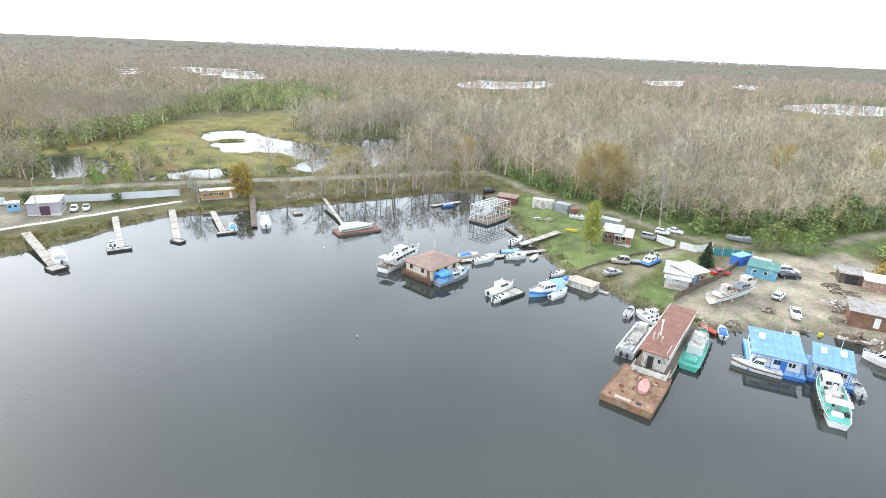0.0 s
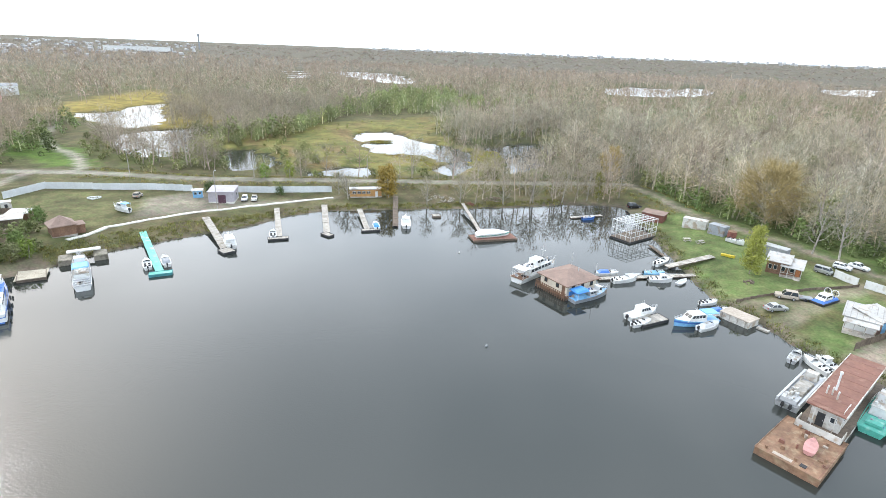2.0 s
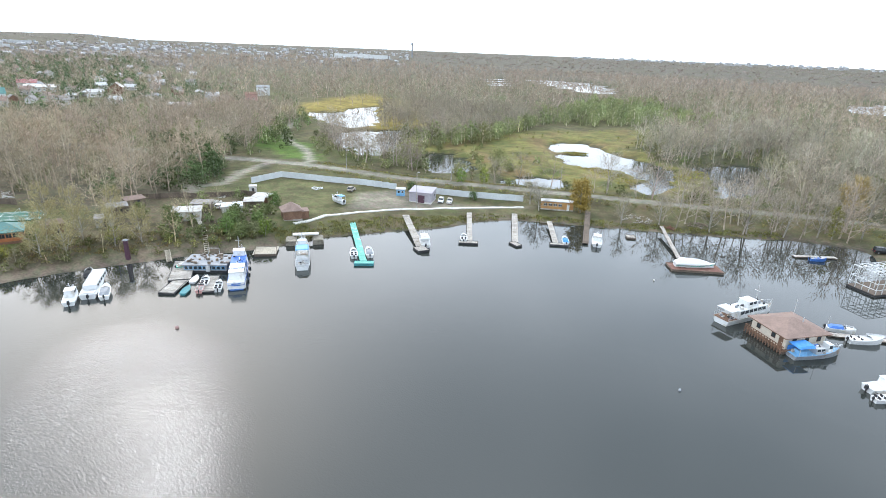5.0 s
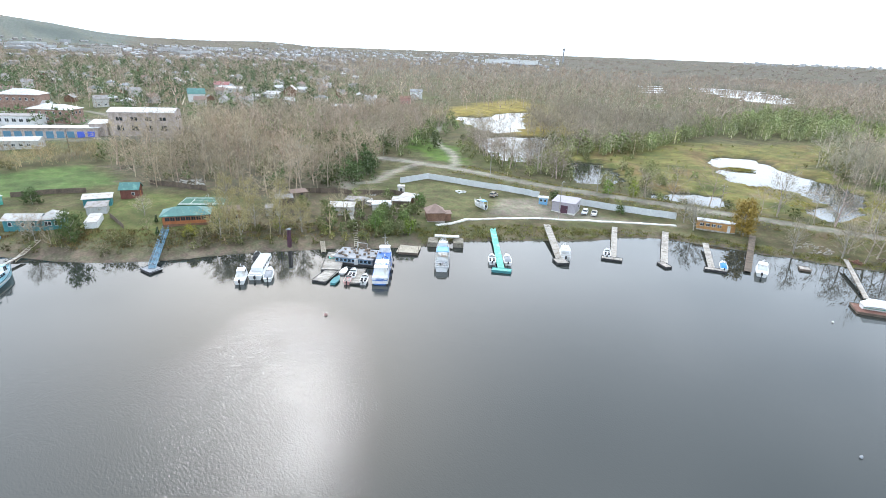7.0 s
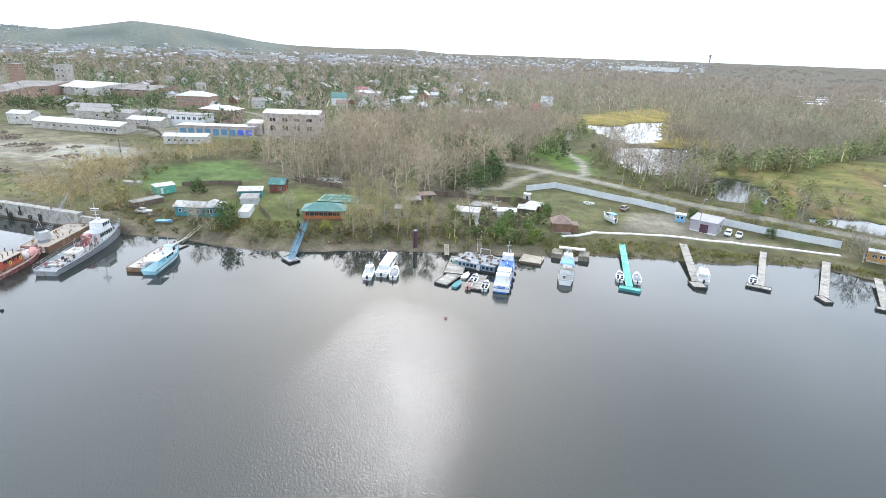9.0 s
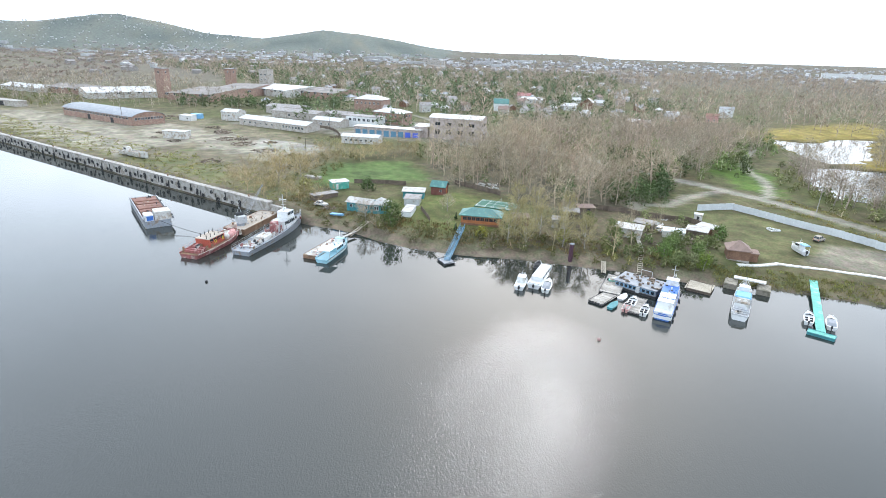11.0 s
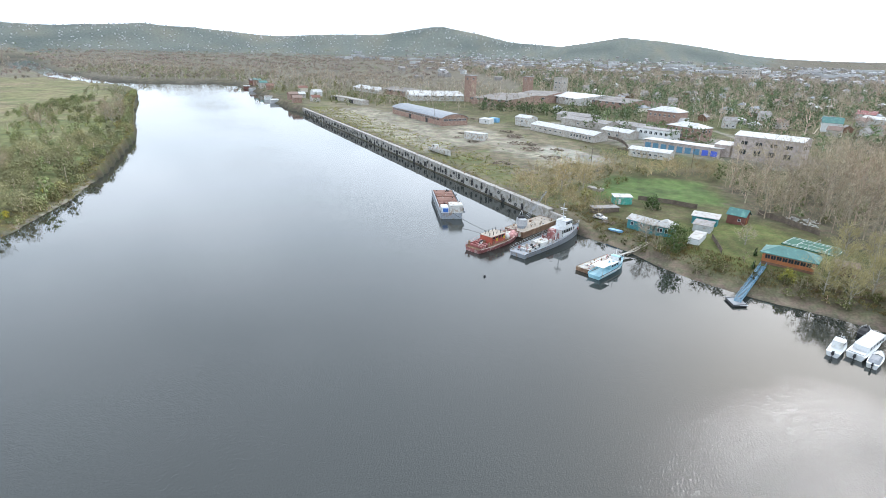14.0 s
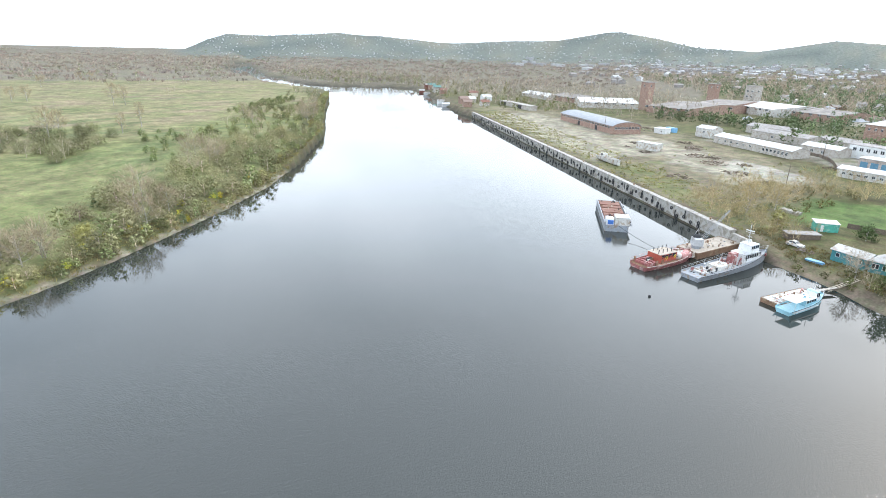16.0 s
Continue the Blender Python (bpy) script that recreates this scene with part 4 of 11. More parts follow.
def along_bushes(line, inner, outer, n, seed, size, tint, kinds):
    q = along(line, inner, outer, n, seed, tint)
    g_ = np.random.RandomState(seed + 50)
    q[:, 3], q[:, 8] = g_.uniform(*size, len(q)), g_.choice(kinds, len(q))
    return q
E2.append(scatter([(-150, 262), (-120, 250), (-98, 222), (-60, 190), (-110, 200), (-150, 225), (-152, 300), (-130, 370), (-95, 360), (-75, 300), (-112, 300)], 7.0, 173, (0.15, 0.5), ((2.0, 1.85, 1.0), 0.3), (3, 4), 0.3, dry=0.15))
E2.append(scatter([(-30, 215), (-50, 195), (-75, 185), (-110, 176), (-112, 170), (-60, 182), (-10, 206)], 5.0, 174, (0.25, 0.7), ((1.5, 1.45, 0.95), 0.35), (3, 4), 0.6, dry=0.15))
E2.append(scatter([(-180, -34), (-250, -100), (-390, -240), (-400, -215), (-300, -110), (-262, -70), (-215, -30)], 6.5, 171, (0.12, 0.4), ((1.6, 1.5, 0.95), 0.35), (3, 4), 0.6))
E2.append(scatter([(-215, -30), (-262, -70), (-300, -60), (-330, -50), (-300, 0), (-262, 8)], 9, 172, (0.12, 0.5), ((1.6, 1.5, 0.95), 0.35), (3, 4), 0.5))
E2 += [scatter(BELT_NEAR, 9.6, 131, (0.75, 1.45), ((2.45, 2.1, 2.05), 0.2), (7, 8, 9), 0.8, dry=0.15), scatter(BELT_NEAR, 9.0, 132, (0.6, 1.2), ((1.75, 1.75, 1.4), 0.25), (0, 5, 6), 0.4, dry=0.15),
       scatter(BELT_FAR, 7.0, 133, (0.7, 1.35), ((1.75, 1.7, 1.4), 0.25), (5, 6), 0.8, dry=0.15, stands=1), scatter(BELT_FAR, 9.0, 136, (0.4, 0.8), ((2.2, 2.0, 1.6), 0.25), (3, 4, 5), 0.7, dry=0.15), scatter(CLUMP, 9.0, 151, (0.7, 1.15), ((1.75, 1.62, 1.55), 0.2), (7, 8, 9), 0.75), scatter(LOW_CLUMP, 6.0, 159, (0.7, 1.3), ((1.5, 1.5, 1.2), 0.3), (5, 6), 0.8),
       scatter([(-128, -209), (-149, -240), (-161, -270), (-178, -298), (-160, -305), (-140, -262), (-120, -220)], 6.5, 160, (0.5, 1.1), ((1.3, 1.4, 1.05), 0.3), (5, 6), 0.5)]
E2.append(along_bushes(SOUTH_SHORE[7:18], 1.6, 5, 260, 31, (0.5, 1.15), (2.0, 1.85, 1.6), (5, 6)))
E2.append(along_bushes(SOUTH_SHORE[10:17], 2, 12, 16, 32, (0.35, 0.7), (4.4, 3.6, 0.9), (5, 6)))
plant("thicket", GREEN, np.concatenate(E2), (BARK, LEAF), "olive and green willow bushes and small leafy trees on the banks", "bushes")

GF = [scatter([(-1500, -450), (-700, -60), (-480, -30), (-400, -60), (-330, 40), (-310, 100), (-340, 320), (-620, 330), (-1300, 700)], 10.5, 141, (0.8, 1.7), ((1.15, 1.35, 1.25), 0.3), (0, 1), 0.7, stands=1),
      scatter([(-455, -122), (-440, -60), (-450, 10), (-488, 10), (-482, -60), (-496, -112)], 7, 142, (0.8, 1.4), ((0.85, 1.0, 0.85), 0.25), (0, 1), 0.8),
      scatter([(-640, -560), (-460, -300), (-420, -240), (-450, -160), (-600, -250), (-800, -450)], 13, 143, (0.5, 1.1), ((1.4, 1.3, 0.9), 0.3), (0, 1), 0.6),
      scatter([(-345, -365), (-440, -458), (-490, -530), (-470, -540), (-400, -480), (-350, -420)], 10, 144, (0.35, 0.8), ((2.0, 1.85, 1.8), 0.3), (0, 1), 0.7),
      scatter([(-100, -800), (-560, -820), (-900, -1300), (0, -1500), (300, -1100)], 40, 145, (0.6, 1.2), ((1.8, 1.7, 1.7), 0.3), (0, 1), 0.5),
      scatter([(-600, -600), (-700, -480), (-900, -600), (-900, -1000), (-740, -900), (-620, -690)], 13, 146, (0.6, 1.2), ((1.7, 1.6, 1.4), 0.3), (0, 1), 0.6)]
plant("town_trees", GREEN_FAR, np.concatenate(GF), (BARK, LEAF), "dark green and yellowing garden trees between the houses", "trees")

def ring(n, r0, r1, a0, a1, seed):
    """Places for far woods: radius between r0 and r1, degrees west of north."""
    g = np.random.RandomState(seed)
    r, a = np.sqrt(g.uniform(r0 * r0, r1 * r1, n)), np.radians(g.uniform(a0, a1, n))
    x, y = -np.sin(a) * r, np.cos(a) * r
    z = land_height(x, y)
    ok = z > 0.3
    t = 1 + g.uniform(-0.2, 0.2, (n, 1)) + g.uniform(-0.05, 0.05, (n, 3))
    return np.c_[x, y, z, g.uniform(0.6, 1.05, n), g.uniform(0, 6.3, n), t, g.randint(0, 2, n)][ok]
far1 = np.concatenate([ring(3200, 1250, 3600, -55, 75, 1), ring(1300, 1300, 2700, 75, 110, 2), ring(2300, 800, 2600, 108, 165, 3), ring(500, 2600, 3600, 147, 200, 6)])
far1[:, 5:8] *= (1.12, 1.0, 1.04)
plant("far_woods", TWIG_MASS, far1, (BARK, TWIG), "far brown leafless woods towards the horizon", "woods")
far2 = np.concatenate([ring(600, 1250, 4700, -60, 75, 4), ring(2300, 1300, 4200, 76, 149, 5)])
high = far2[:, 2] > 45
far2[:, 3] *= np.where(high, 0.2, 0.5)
# trees on the hills get the hills' painted haze as a pale bluish tint
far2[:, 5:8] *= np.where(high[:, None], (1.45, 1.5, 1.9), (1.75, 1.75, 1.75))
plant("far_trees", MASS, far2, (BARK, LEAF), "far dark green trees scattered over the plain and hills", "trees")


# ---- tall grass and reeds along the banks ----
def tuft(seed, n, h, w):
    g_ = np.random.RandomState(seed)
    s = Shape()
    p = np.c_[g_.normal(size=(n, 2)) * 0.45, np.zeros(n)]
    way = np.c_[g_.normal(size=(n, 2)) * 0.35, np.ones(n)]
    blades(s, p, way / np.linalg.norm(way, axis=1, keepdims=True), h, w, g_, 0)
    return s.arrays()


TUFT = [tuft(51, 14, 0.8, 0.16), tuft(52, 12, 0.55, 0.2), tuft(53, 10, 0.4, 0.22)]
STRAW = material("dry_grass_blades", (0.20, 0.18, 0.09), 0.9, var=0.25, tint="tint", per="island", spec=0.1)
grass = [along([(-122, 294), (-94, 243), (-55, 208), (-39, 260), (-20, 300)], -5, 5, 900, 8, (1.5, 1.45, 0.7)), along([(-107, 262), (-100, 272)], -4, 4, 200, 9, (1.4, 1.4, 0.8)), along(EAST_SHORE[8:], 0.8, 4.0, 420, 1, (0.8, 0.95, 0.7)), along(NORTH_SHORE, 0.8, 9, 2000, 2, (0.95, 1.02, 0.7)), along(WEST_SHORE + QUAY[:1], 5, 14, 1300, 3, (0.85, 0.75, 0.65)),
         along(QUAY, 3, 30, 1800, 4, (1.3, 1.35, 1.0)), along(SOUTH_SHORE[7:17], 0.5, 9, 3200, 5, (1.2, 1.15, 0.9)), along(ROAD_LINE[4:12], 3.2, 7, 500, 6, (1.2, 1.2, 0.9)), along(ROAD_LINE[4:12], -9, -3.2, 700, 7, (1.2, 1.2, 0.9))]
plant("bank_grass", TUFT, np.concatenate(grass), (STRAW,), "tufts of dry yellow-green grass along the banks", "grass")

# ---- paints and building materials ----
WHITE = material("white_paint", (0.64, 0.65, 0.645), 0.45, var=0.06, stain=(0.5, 0.48, 0.43), stain_amount=0.15)
WHITE_OLD = material("chalky_white_paint", (0.50, 0.49, 0.46), 0.7, var=0.14, stain=(0.33, 0.27, 0.21), stain_amount=0.35)
GREY_PAINT = material("grey_ship_paint", (0.25, 0.27, 0.295), 0.5, var=0.12, stain=(0.22, 0.17, 0.13), stain_amount=0.2)
LIGHT_GREY = material("light_grey_metal", (0.47, 0.48, 0.49), 0.45, 0.3, var=0.1, stain=(0.3, 0.28, 0.25), stain_amount=0.2)
DARK = material("dark_rubber", (0.03, 0.03, 0.032), 0.8, var=0.2)
GLASS = material("dark_window_glass", (0.03, 0.038, 0.045), 0.08, var=0.1, spec=0.6)
RUST = material("rusty_steel_deck", (0.205, 0.118, 0.072), 0.85, var=0.22, stain=(0.27, 0.19, 0.12), stain_amount=0.3, bump=0.2)
RED_ROOF = material("red_brown_sheet_roof", (0.185, 0.085, 0.06), 0.75, var=0.12, stain=(0.24, 0.135, 0.10), stain_amount=0.2)
BROWN_ROOF = material("brown_shingle_roof", (0.235, 0.165, 0.135), 0.85, var=0.15, bump=0.25, scale=2)
BLUE_ROOF = material("bright_blue_sheet", (0.115, 0.25, 0.50), 0.5, var=0.1, stain=(0.18, 0.32, 0.52), stain_amount=0.2)
BLUE = material("strong_blue_paint", (0.045, 0.15, 0.46), 0.45, var=0.12)
LIGHT_BLUE = material("pale_blue_paint", (0.18, 0.40, 0.62), 0.5, var=0.12)
TEAL = material("turquoise_paint", (0.075, 0.36, 0.285), 0.5, var=0.14, stain=(0.25, 0.45, 0.38), stain_amount=0.2)
TEAL_DARK = material("blue_green_paint", (0.045, 0.20, 0.22), 0.6, var=0.15)
SHED_BLUE = material("faded_sea_blue_paint", (0.10, 0.29, 0.40), 0.6, var=0.14, stain=(0.2, 0.36, 0.42), stain_amount=0.25)
CYAN = material("pale_cyan_paint", (0.27, 0.48, 0.55), 0.5, var=0.12)
GREEN_ROOF = material("green_sheet_roof", (0.055, 0.165, 0.15), 0.55, var=0.1, stain=(0.12, 0.26, 0.22), stain_amount=0.2)
ORANGE_WOOD = material("orange_varnished_timber", (0.36, 0.125, 0.045), 0.55, var=0.2, scale=2)
RED_WOOD = material("dark_red_timber", (0.165, 0.06, 0.045), 0.7, var=0.2, scale=2)
BROWN_WOOD = material("brown_timber_boards", (0.17, 0.095, 0.06), 0.8, var=0.25, scale=2)
WOOD = material("weathered_grey_boards", (0.37, 0.34, 0.30), 0.85, var=0.2, scale=1.5, per="object", stain=(0.25, 0.22, 0.18), stain_amount=0.25)
WOOD_DARK = material("dark_wet_timber", (0.13, 0.10, 0.075), 0.85, var=0.25, scale=1.5, per="object")
LOG = material("pale_driftwood", (0.42, 0.37, 0.29), 0.85, var=0.2, scale=2)
CONCRETE = material("stained_concrete", (0.36, 0.345, 0.315), 0.9, var=0.16, stain=(0.24, 0.215, 0.18), stain_amount=0.4, bump=0.2)
OLD_CONCRETE = material("mossy_old_concrete", (0.24, 0.215, 0.175), 0.95, var=0.2, stain=(0.15, 0.14, 0.10), stain_amount=0.4, bump=0.3)
PATH_WHITE = material("pale_concrete_path", (0.58, 0.57, 0.53), 0.85, var=0.1, stain=(0.45, 0.42, 0.37), stain_amount=0.25)
BRICK = material("old_red_brick", (0.28, 0.175, 0.135), 0.9, var=0.2, scale=2, stain=(0.35, 0.27, 0.22), stain_amount=0.35, bump=0.2)
PINK_PLASTER = material("pinkish_grey_plaster", (0.43, 0.365, 0.33), 0.9, var=0.14, stain=(0.32, 0.27, 0.24), stain_amount=0.4)
PLASTER = material("cream_plaster", (0.60, 0.54, 0.45), 0.85, var=0.08)
GREY_PLASTER = material("grey_beige_plaster", (0.42, 0.39, 0.35), 0.9, var=0.14, stain=(0.32, 0.28, 0.24), stain_amount=0.35)
SHEET_WHITE = material("white_sheet_roof", (0.49, 0.495, 0.495), 0.55, var=0.08, stain=(0.36, 0.33, 0.29), stain_amount=0.3)
AGED_SHEET = material("aged_pale_sheet_roof", (0.41, 0.40, 0.38), 0.65, var=0.1, stain=(0.30, 0.26, 0.22), stain_amount=0.22)
SHEET_GREY = material("grey_asbestos_roof", (0.285, 0.27, 0.26), 0.85, var=0.15, stain=(0.21, 0.18, 0.15), stain_amount=0.35)
OLD_ROOF = material("old_tarred_roof", (0.20, 0.18, 0.165), 0.9, var=0.15, scale=0.3, stain=(0.29, 0.26, 0.235), stain_amount=0.3)
SLATE = material("grey_blue_sheet_roof", (0.235, 0.25, 0.268), 0.6, var=0.1, stain=(0.30, 0.31, 0.32), stain_amount=0.25)
LILAC = material("grey_lilac_cladding", (0.34, 0.32, 0.35), 0.6, var=0.08)
MAROON = material("maroon_steel_door", (0.075, 0.032, 0.05), 0.5, var=0.1)
FENCE_WHITE = material("white_profiled_fence", (0.55, 0.575, 0.585), 0.5, var=0.07)
BLUE_DOOR = material("blue_garage_door", (0.055, 0.10, 0.48), 0.5, var=0.12, per="object")
PINK = material("faded_red_hull", (0.52, 0.27, 0.25), 0.6, var=0.15)
SHIP_RED = material("faded_ship_red", (0.27, 0.09, 0.085), 0.7, var=0.18, stain=(0.42, 0.30, 0.27), stain_amount=0.3)
ORANGE = material("orange_red_paint", (0.37, 0.08, 0.05), 0.6, var=0.15)
YELLOW = material("yellow_paint", (0.62, 0.48, 0.05), 0.5, var=0.12)
TAN = material("tan_sand_deck", (0.37, 0.32, 0.265), 0.9, var=0.14)
SILVER = material("silver_car_paint", (0.40, 0.41, 0.41), 0.3, 0.5, var=0.05)
BLACK_PAINT = material("black_car_paint", (0.02, 0.021, 0.024), 0.25, var=0.1)
RED_PAINT = material("red_car_paint", (0.40, 0.03, 0.03), 0.3, var=0.08)
COURT = material("green_court_surface", (0.04, 0.13, 0.09), 0.8, var=0.1)
TARP = material("blue_tarpaulin", (0.05, 0.24, 0.62), 0.6, var=0.15, bump=0.3)
WRAP = material("white_shrink_wrap", (0.68, 0.70, 0.70), 0.45, var=0.06, bump=0.3)
SLATE_BLUE = material("slate_blue_paint", (0.09, 0.21, 0.30), 0.55, var=0.12)
STEEL = material("galvanised_tube", (0.60, 0.61, 0.61), 0.45, 0.4, var=0.1)
JUNK = material("mixed_scrap", (0.17, 0.13, 0.098), 0.9, var=0.4, per="island", stain=(0.34, 0.30, 0.26), stain_amount=0.25)
OCHRE_WOOD = material("ochre_painted_boards", (0.40, 0.215, 0.075), 0.65, var=0.18, scale=2)
GOLD_LEAF = material("autumn_gold_leaves", (0.27, 0.19, 0.045), 0.7, var=0.3, per="island", spec=0.2, tint="tint")


# ---- builders ----
class MB:
    """Collects vertices and faces of one part."""
    def __init__(self):
        self.v, self.f = [], []

    def face(self, *pts):
        n = len(self.v)
        self.v += [tuple(p) for p in pts]
        self.f.append(tuple(range(n, n + len(pts))))
        return self

    def box(self, x0, x1, y0, y1, z0, z1, taper=0.0):
        """A block; taper pulls the top in on all sides."""
        n, t = len(self.v), taper
        self.v += [(x0, y0, z0), (x1, y0, z0), (x1, y1, z0), (x0, y1, z0), (x0 + t, y0 + t, z1), (x1 - t, y0 + t, z1), (x1 - t, y1 - t, z1), (x0 + t, y1 - t, z1)]
        self.f += [tuple(n + k for k in q) for q in ((0, 3, 2, 1), (4, 5, 6, 7), (0, 1, 5, 4), (1, 2, 6, 5), (2, 3, 7, 6), (3, 0, 4, 7))]
        return self

    def hexa(self, bottom, top):
        """A block from four bottom and four top corners, both counter-clockwise from above."""
        n = len(self.v)
        self.v += [tuple(p) for p in bottom] + [tuple(p) for p in top]
        self.f += [tuple(n + k for k in q) for q in ((0, 3, 2, 1), (4, 5, 6, 7), (0, 1, 5, 4), (1, 2, 6, 5), (2, 3, 7, 6), (3, 0, 4, 7))]
        return self

    def prism(self, poly, z0, z1):
        n, k = len(self.v), len(poly)
        self.v += [(x, y, z0) for x, y in poly] + [(x, y, z1) for x, y in poly]
        self.f += [tuple(n + i for i in range(k))[::-1], tuple(n + k + i for i in range(k))]
        self.f += [(n + i, n + (i + 1) % k, n + k + (i + 1) % k, n + k + i) for i in range(k)]
        return self

    def tube(self, p, q, r, n=6, r1=None):
        v, f = frustum(p, q, r, r if r1 is None else r1, n)
        b = len(self.v)
        self.v += [tuple(a) for a in v]
        self.f += [tuple(int(b + k) for k in t) for t in f]
        self.f += [tuple(b + i for i in range(n))[::-1], tuple(b + n + i for i in range(n))]
        return self

    def loft(self, rings, caps=True):
        """Closed rings of equal length joined one to the next."""
        n, k = len(self.v), len(rings[0])
        for r in rings:
            self.v += [tuple(p) for p in r]
        for a in range(len(rings) - 1):
            self.f += [(n + a * k + i, n + a * k + (i + 1) % k, n + (a + 1) * k + (i + 1) % k, n + (a + 1) * k + i) for i in range(k)]
        if caps:
            self.f += [tuple(n + i for i in range(k))[::-1], tuple(n + (len(rings) - 1) * k + i for i in range(k))]
        return self

    def torus(self, c, r, w, axis="y", n=10, m=5):
        rings = []
        for i in range(n):
            a = 2 * math.pi * i / n
            ring = []
            for j in range(m):
                b = 2 * math.pi * j / m
                u, h = (r + w * math.cos(b)), w * math.sin(b)
                p = {"y": (u * math.cos(a), h, u * math.sin(a)), "z": (u * math.cos(a), u * math.sin(a), h), "x": (h, u * math.cos(a), u * math.sin(a))}[axis]
                ring.append((c[0] + p[0], c[1] + p[1], c[2] + p[2]))
            rings.append(ring)
        return self.loft(rings + [rings[0]], caps=False)

    def ball(self, c, r, n=8, m=5, squash=1.0):
        rings = []
        for j in range(m + 1):
            b = math.pi * (j / m - 0.5) * 0.98
            rings.append([(c[0] + r * math.cos(b) * math.cos(2 * math.pi * i / n), c[1] + r * math.cos(b) * math.sin(2 * math.pi * i / n), c[2] + squash * r * math.sin(b)) for i in range(n)])
        return self.loft(rings)

    def mesh(self, name, mat):
        me = bpy.data.meshes.new(name)
        me.from_pydata(self.v, [], self.f)
        me.materials.append(mat)
        bm = bmesh.new()
        bm.from_mesh(me)
        bmesh.ops.recalc_face_normals(bm, faces=bm.faces)
        bm.to_mesh(me)
        bm.free()
        return me


def part(name, mb, mat, parent, label="", smooth=False):
    ob = new(name, mb.mesh(name, mat) if isinstance(mb, MB) else mb)
    ob.parent = parent
    if smooth:
        ob.data.polygons.foreach_set("use_smooth", np.ones(len(ob.data.polygons), bool))
    return tagged(ob, label) if label else ob


def thing(name, label, category, x, y, z=0.0, head=0.0, group="", kind=""):
    ob = new(name)
    ob.matrix_world = pose(x, y, z, 0, 0, head)
    return tagged(ob, label, category, group, kind)


def on_land(x, y, dz=0.0):
    return ground_at(x, y) + dz


def hull_shape(L, B, H, draft=0.35, rise=0.35, stern=0.85, n=9, full=2.2):
    """Half breadth and sheer height at stations from the stern (0) to the bow (1)."""
    out = []
    for k in range(n):
        s = k / (n - 1)
        b = B / 2 * (stern + (1 - stern) * math.sin(min(1, s / 0.45) * math.pi / 2))
        if s > 0.45:
            b *= max(0.015, 1 - ((s - 0.45) / 0.55) ** full)
        out.append(((s - 0.5) * L, b, H + rise * s ** 2.2, draft * (1 - 0.75 * s ** 4)))
    return out


def make_hull(parent, L, B, H, hull_mat, deck_mat, rise=0.35, stern=0.85, draft=0.35, open_to=0.0, full=2.2, boot=None, bulwark=0.0, rubbing=None):
    """Hull and deck parts. open_to: the share of the length, from the stern, that is an open well; bulwark: height of the rim over the deck."""
    st = hull_shape(L, B, H, draft, rise, stern, 11, full)
    shell = MB()
    rings = []
    for x, b, z, d in st:
        rake = 0.0 if x < L * 0.4 else (x / L - 0.4) * 1.2
        rings.append([(x - rake * 1.2, 0, -d), (x - rake * 0.7, 0.72 * b, -0.25 * d + 0.05 * H), (x, b, z), (x, b - min(0.09, b * 0.5), z), (x, b - min(0.1, b * 0.5), z - bulwark - 0.04),
                      (x, -b + min(0.1, b * 0.5), z - bulwark - 0.04), (x, -b + min(0.09, b * 0.5), z), (x, -b, z), (x - rake * 0.7, -0.72 * b, -0.25 * d + 0.05 * H)])
    shell.loft(rings)
    part("hull", shell, hull_mat, parent, smooth=False)
    deck = MB()
    for (x0, b0, z0, _), (x1, b1, z1, _) in zip(st[:-1], st[1:]):
        s = (x0 + x1) / 2 / L + 0.5
        i0, i1 = b0 - min(0.09, b0 * 0.45), b1 - min(0.09, b1 * 0.45)
        h0, h1 = z0 - bulwark + 0.012, z1 - bulwark + 0.012
        if s < open_to:
            w0, w1 = i0 - 0.2, i1 - 0.2
            deck.face((x0, i0, h0), (x0, w0, h0), (x1, w1, h1), (x1, i1, h1)).face((x0, -w0, h0), (x0, -i0, h0), (x1, -i1, h1), (x1, -w1, h1))
        else:
            deck.face((x0, i0, h0), (x0, -i0, h0), (x1, -i1, h1), (x1, i1, h1))
    part("deck", deck, deck_mat, parent)
    if boot:
        band = MB()
        for sgn in (1, -1):
            for (x0, b0, z0, _), (x1, b1, z1, _) in zip(st[:-1], st[1:]):
                lo, hi = 0.55, 0.8
                k0, k1 = b0 * (0.72 + 0.28 * lo) + 0.02, b1 * (0.72 + 0.28 * lo) + 0.02
                m0, m1 = b0 * (0.72 + 0.28 * hi) + 0.02, b1 * (0.72 + 0.28 * hi) + 0.02
                band.face((x0, sgn * k0, z0 * lo), (x1, sgn * k1, z1 * lo), (x1, sgn * m1, z1 * hi), (x0, sgn * m0, z0 * hi))
        part("stripe", band, boot, parent)
    if rubbing:
        for sgn in (1, -1):
            rub = MB()
            for (x0, b0, z0, _), (x1, b1, z1, _) in zip(st[:-1], st[1:]):
                rub.tube((x0, sgn * b0, z0 - 0.12), (x1, sgn * b1, z1 - 0.12), 0.07, 4)
            part("rubbing_strake", rub, rubbing, parent)
    return st


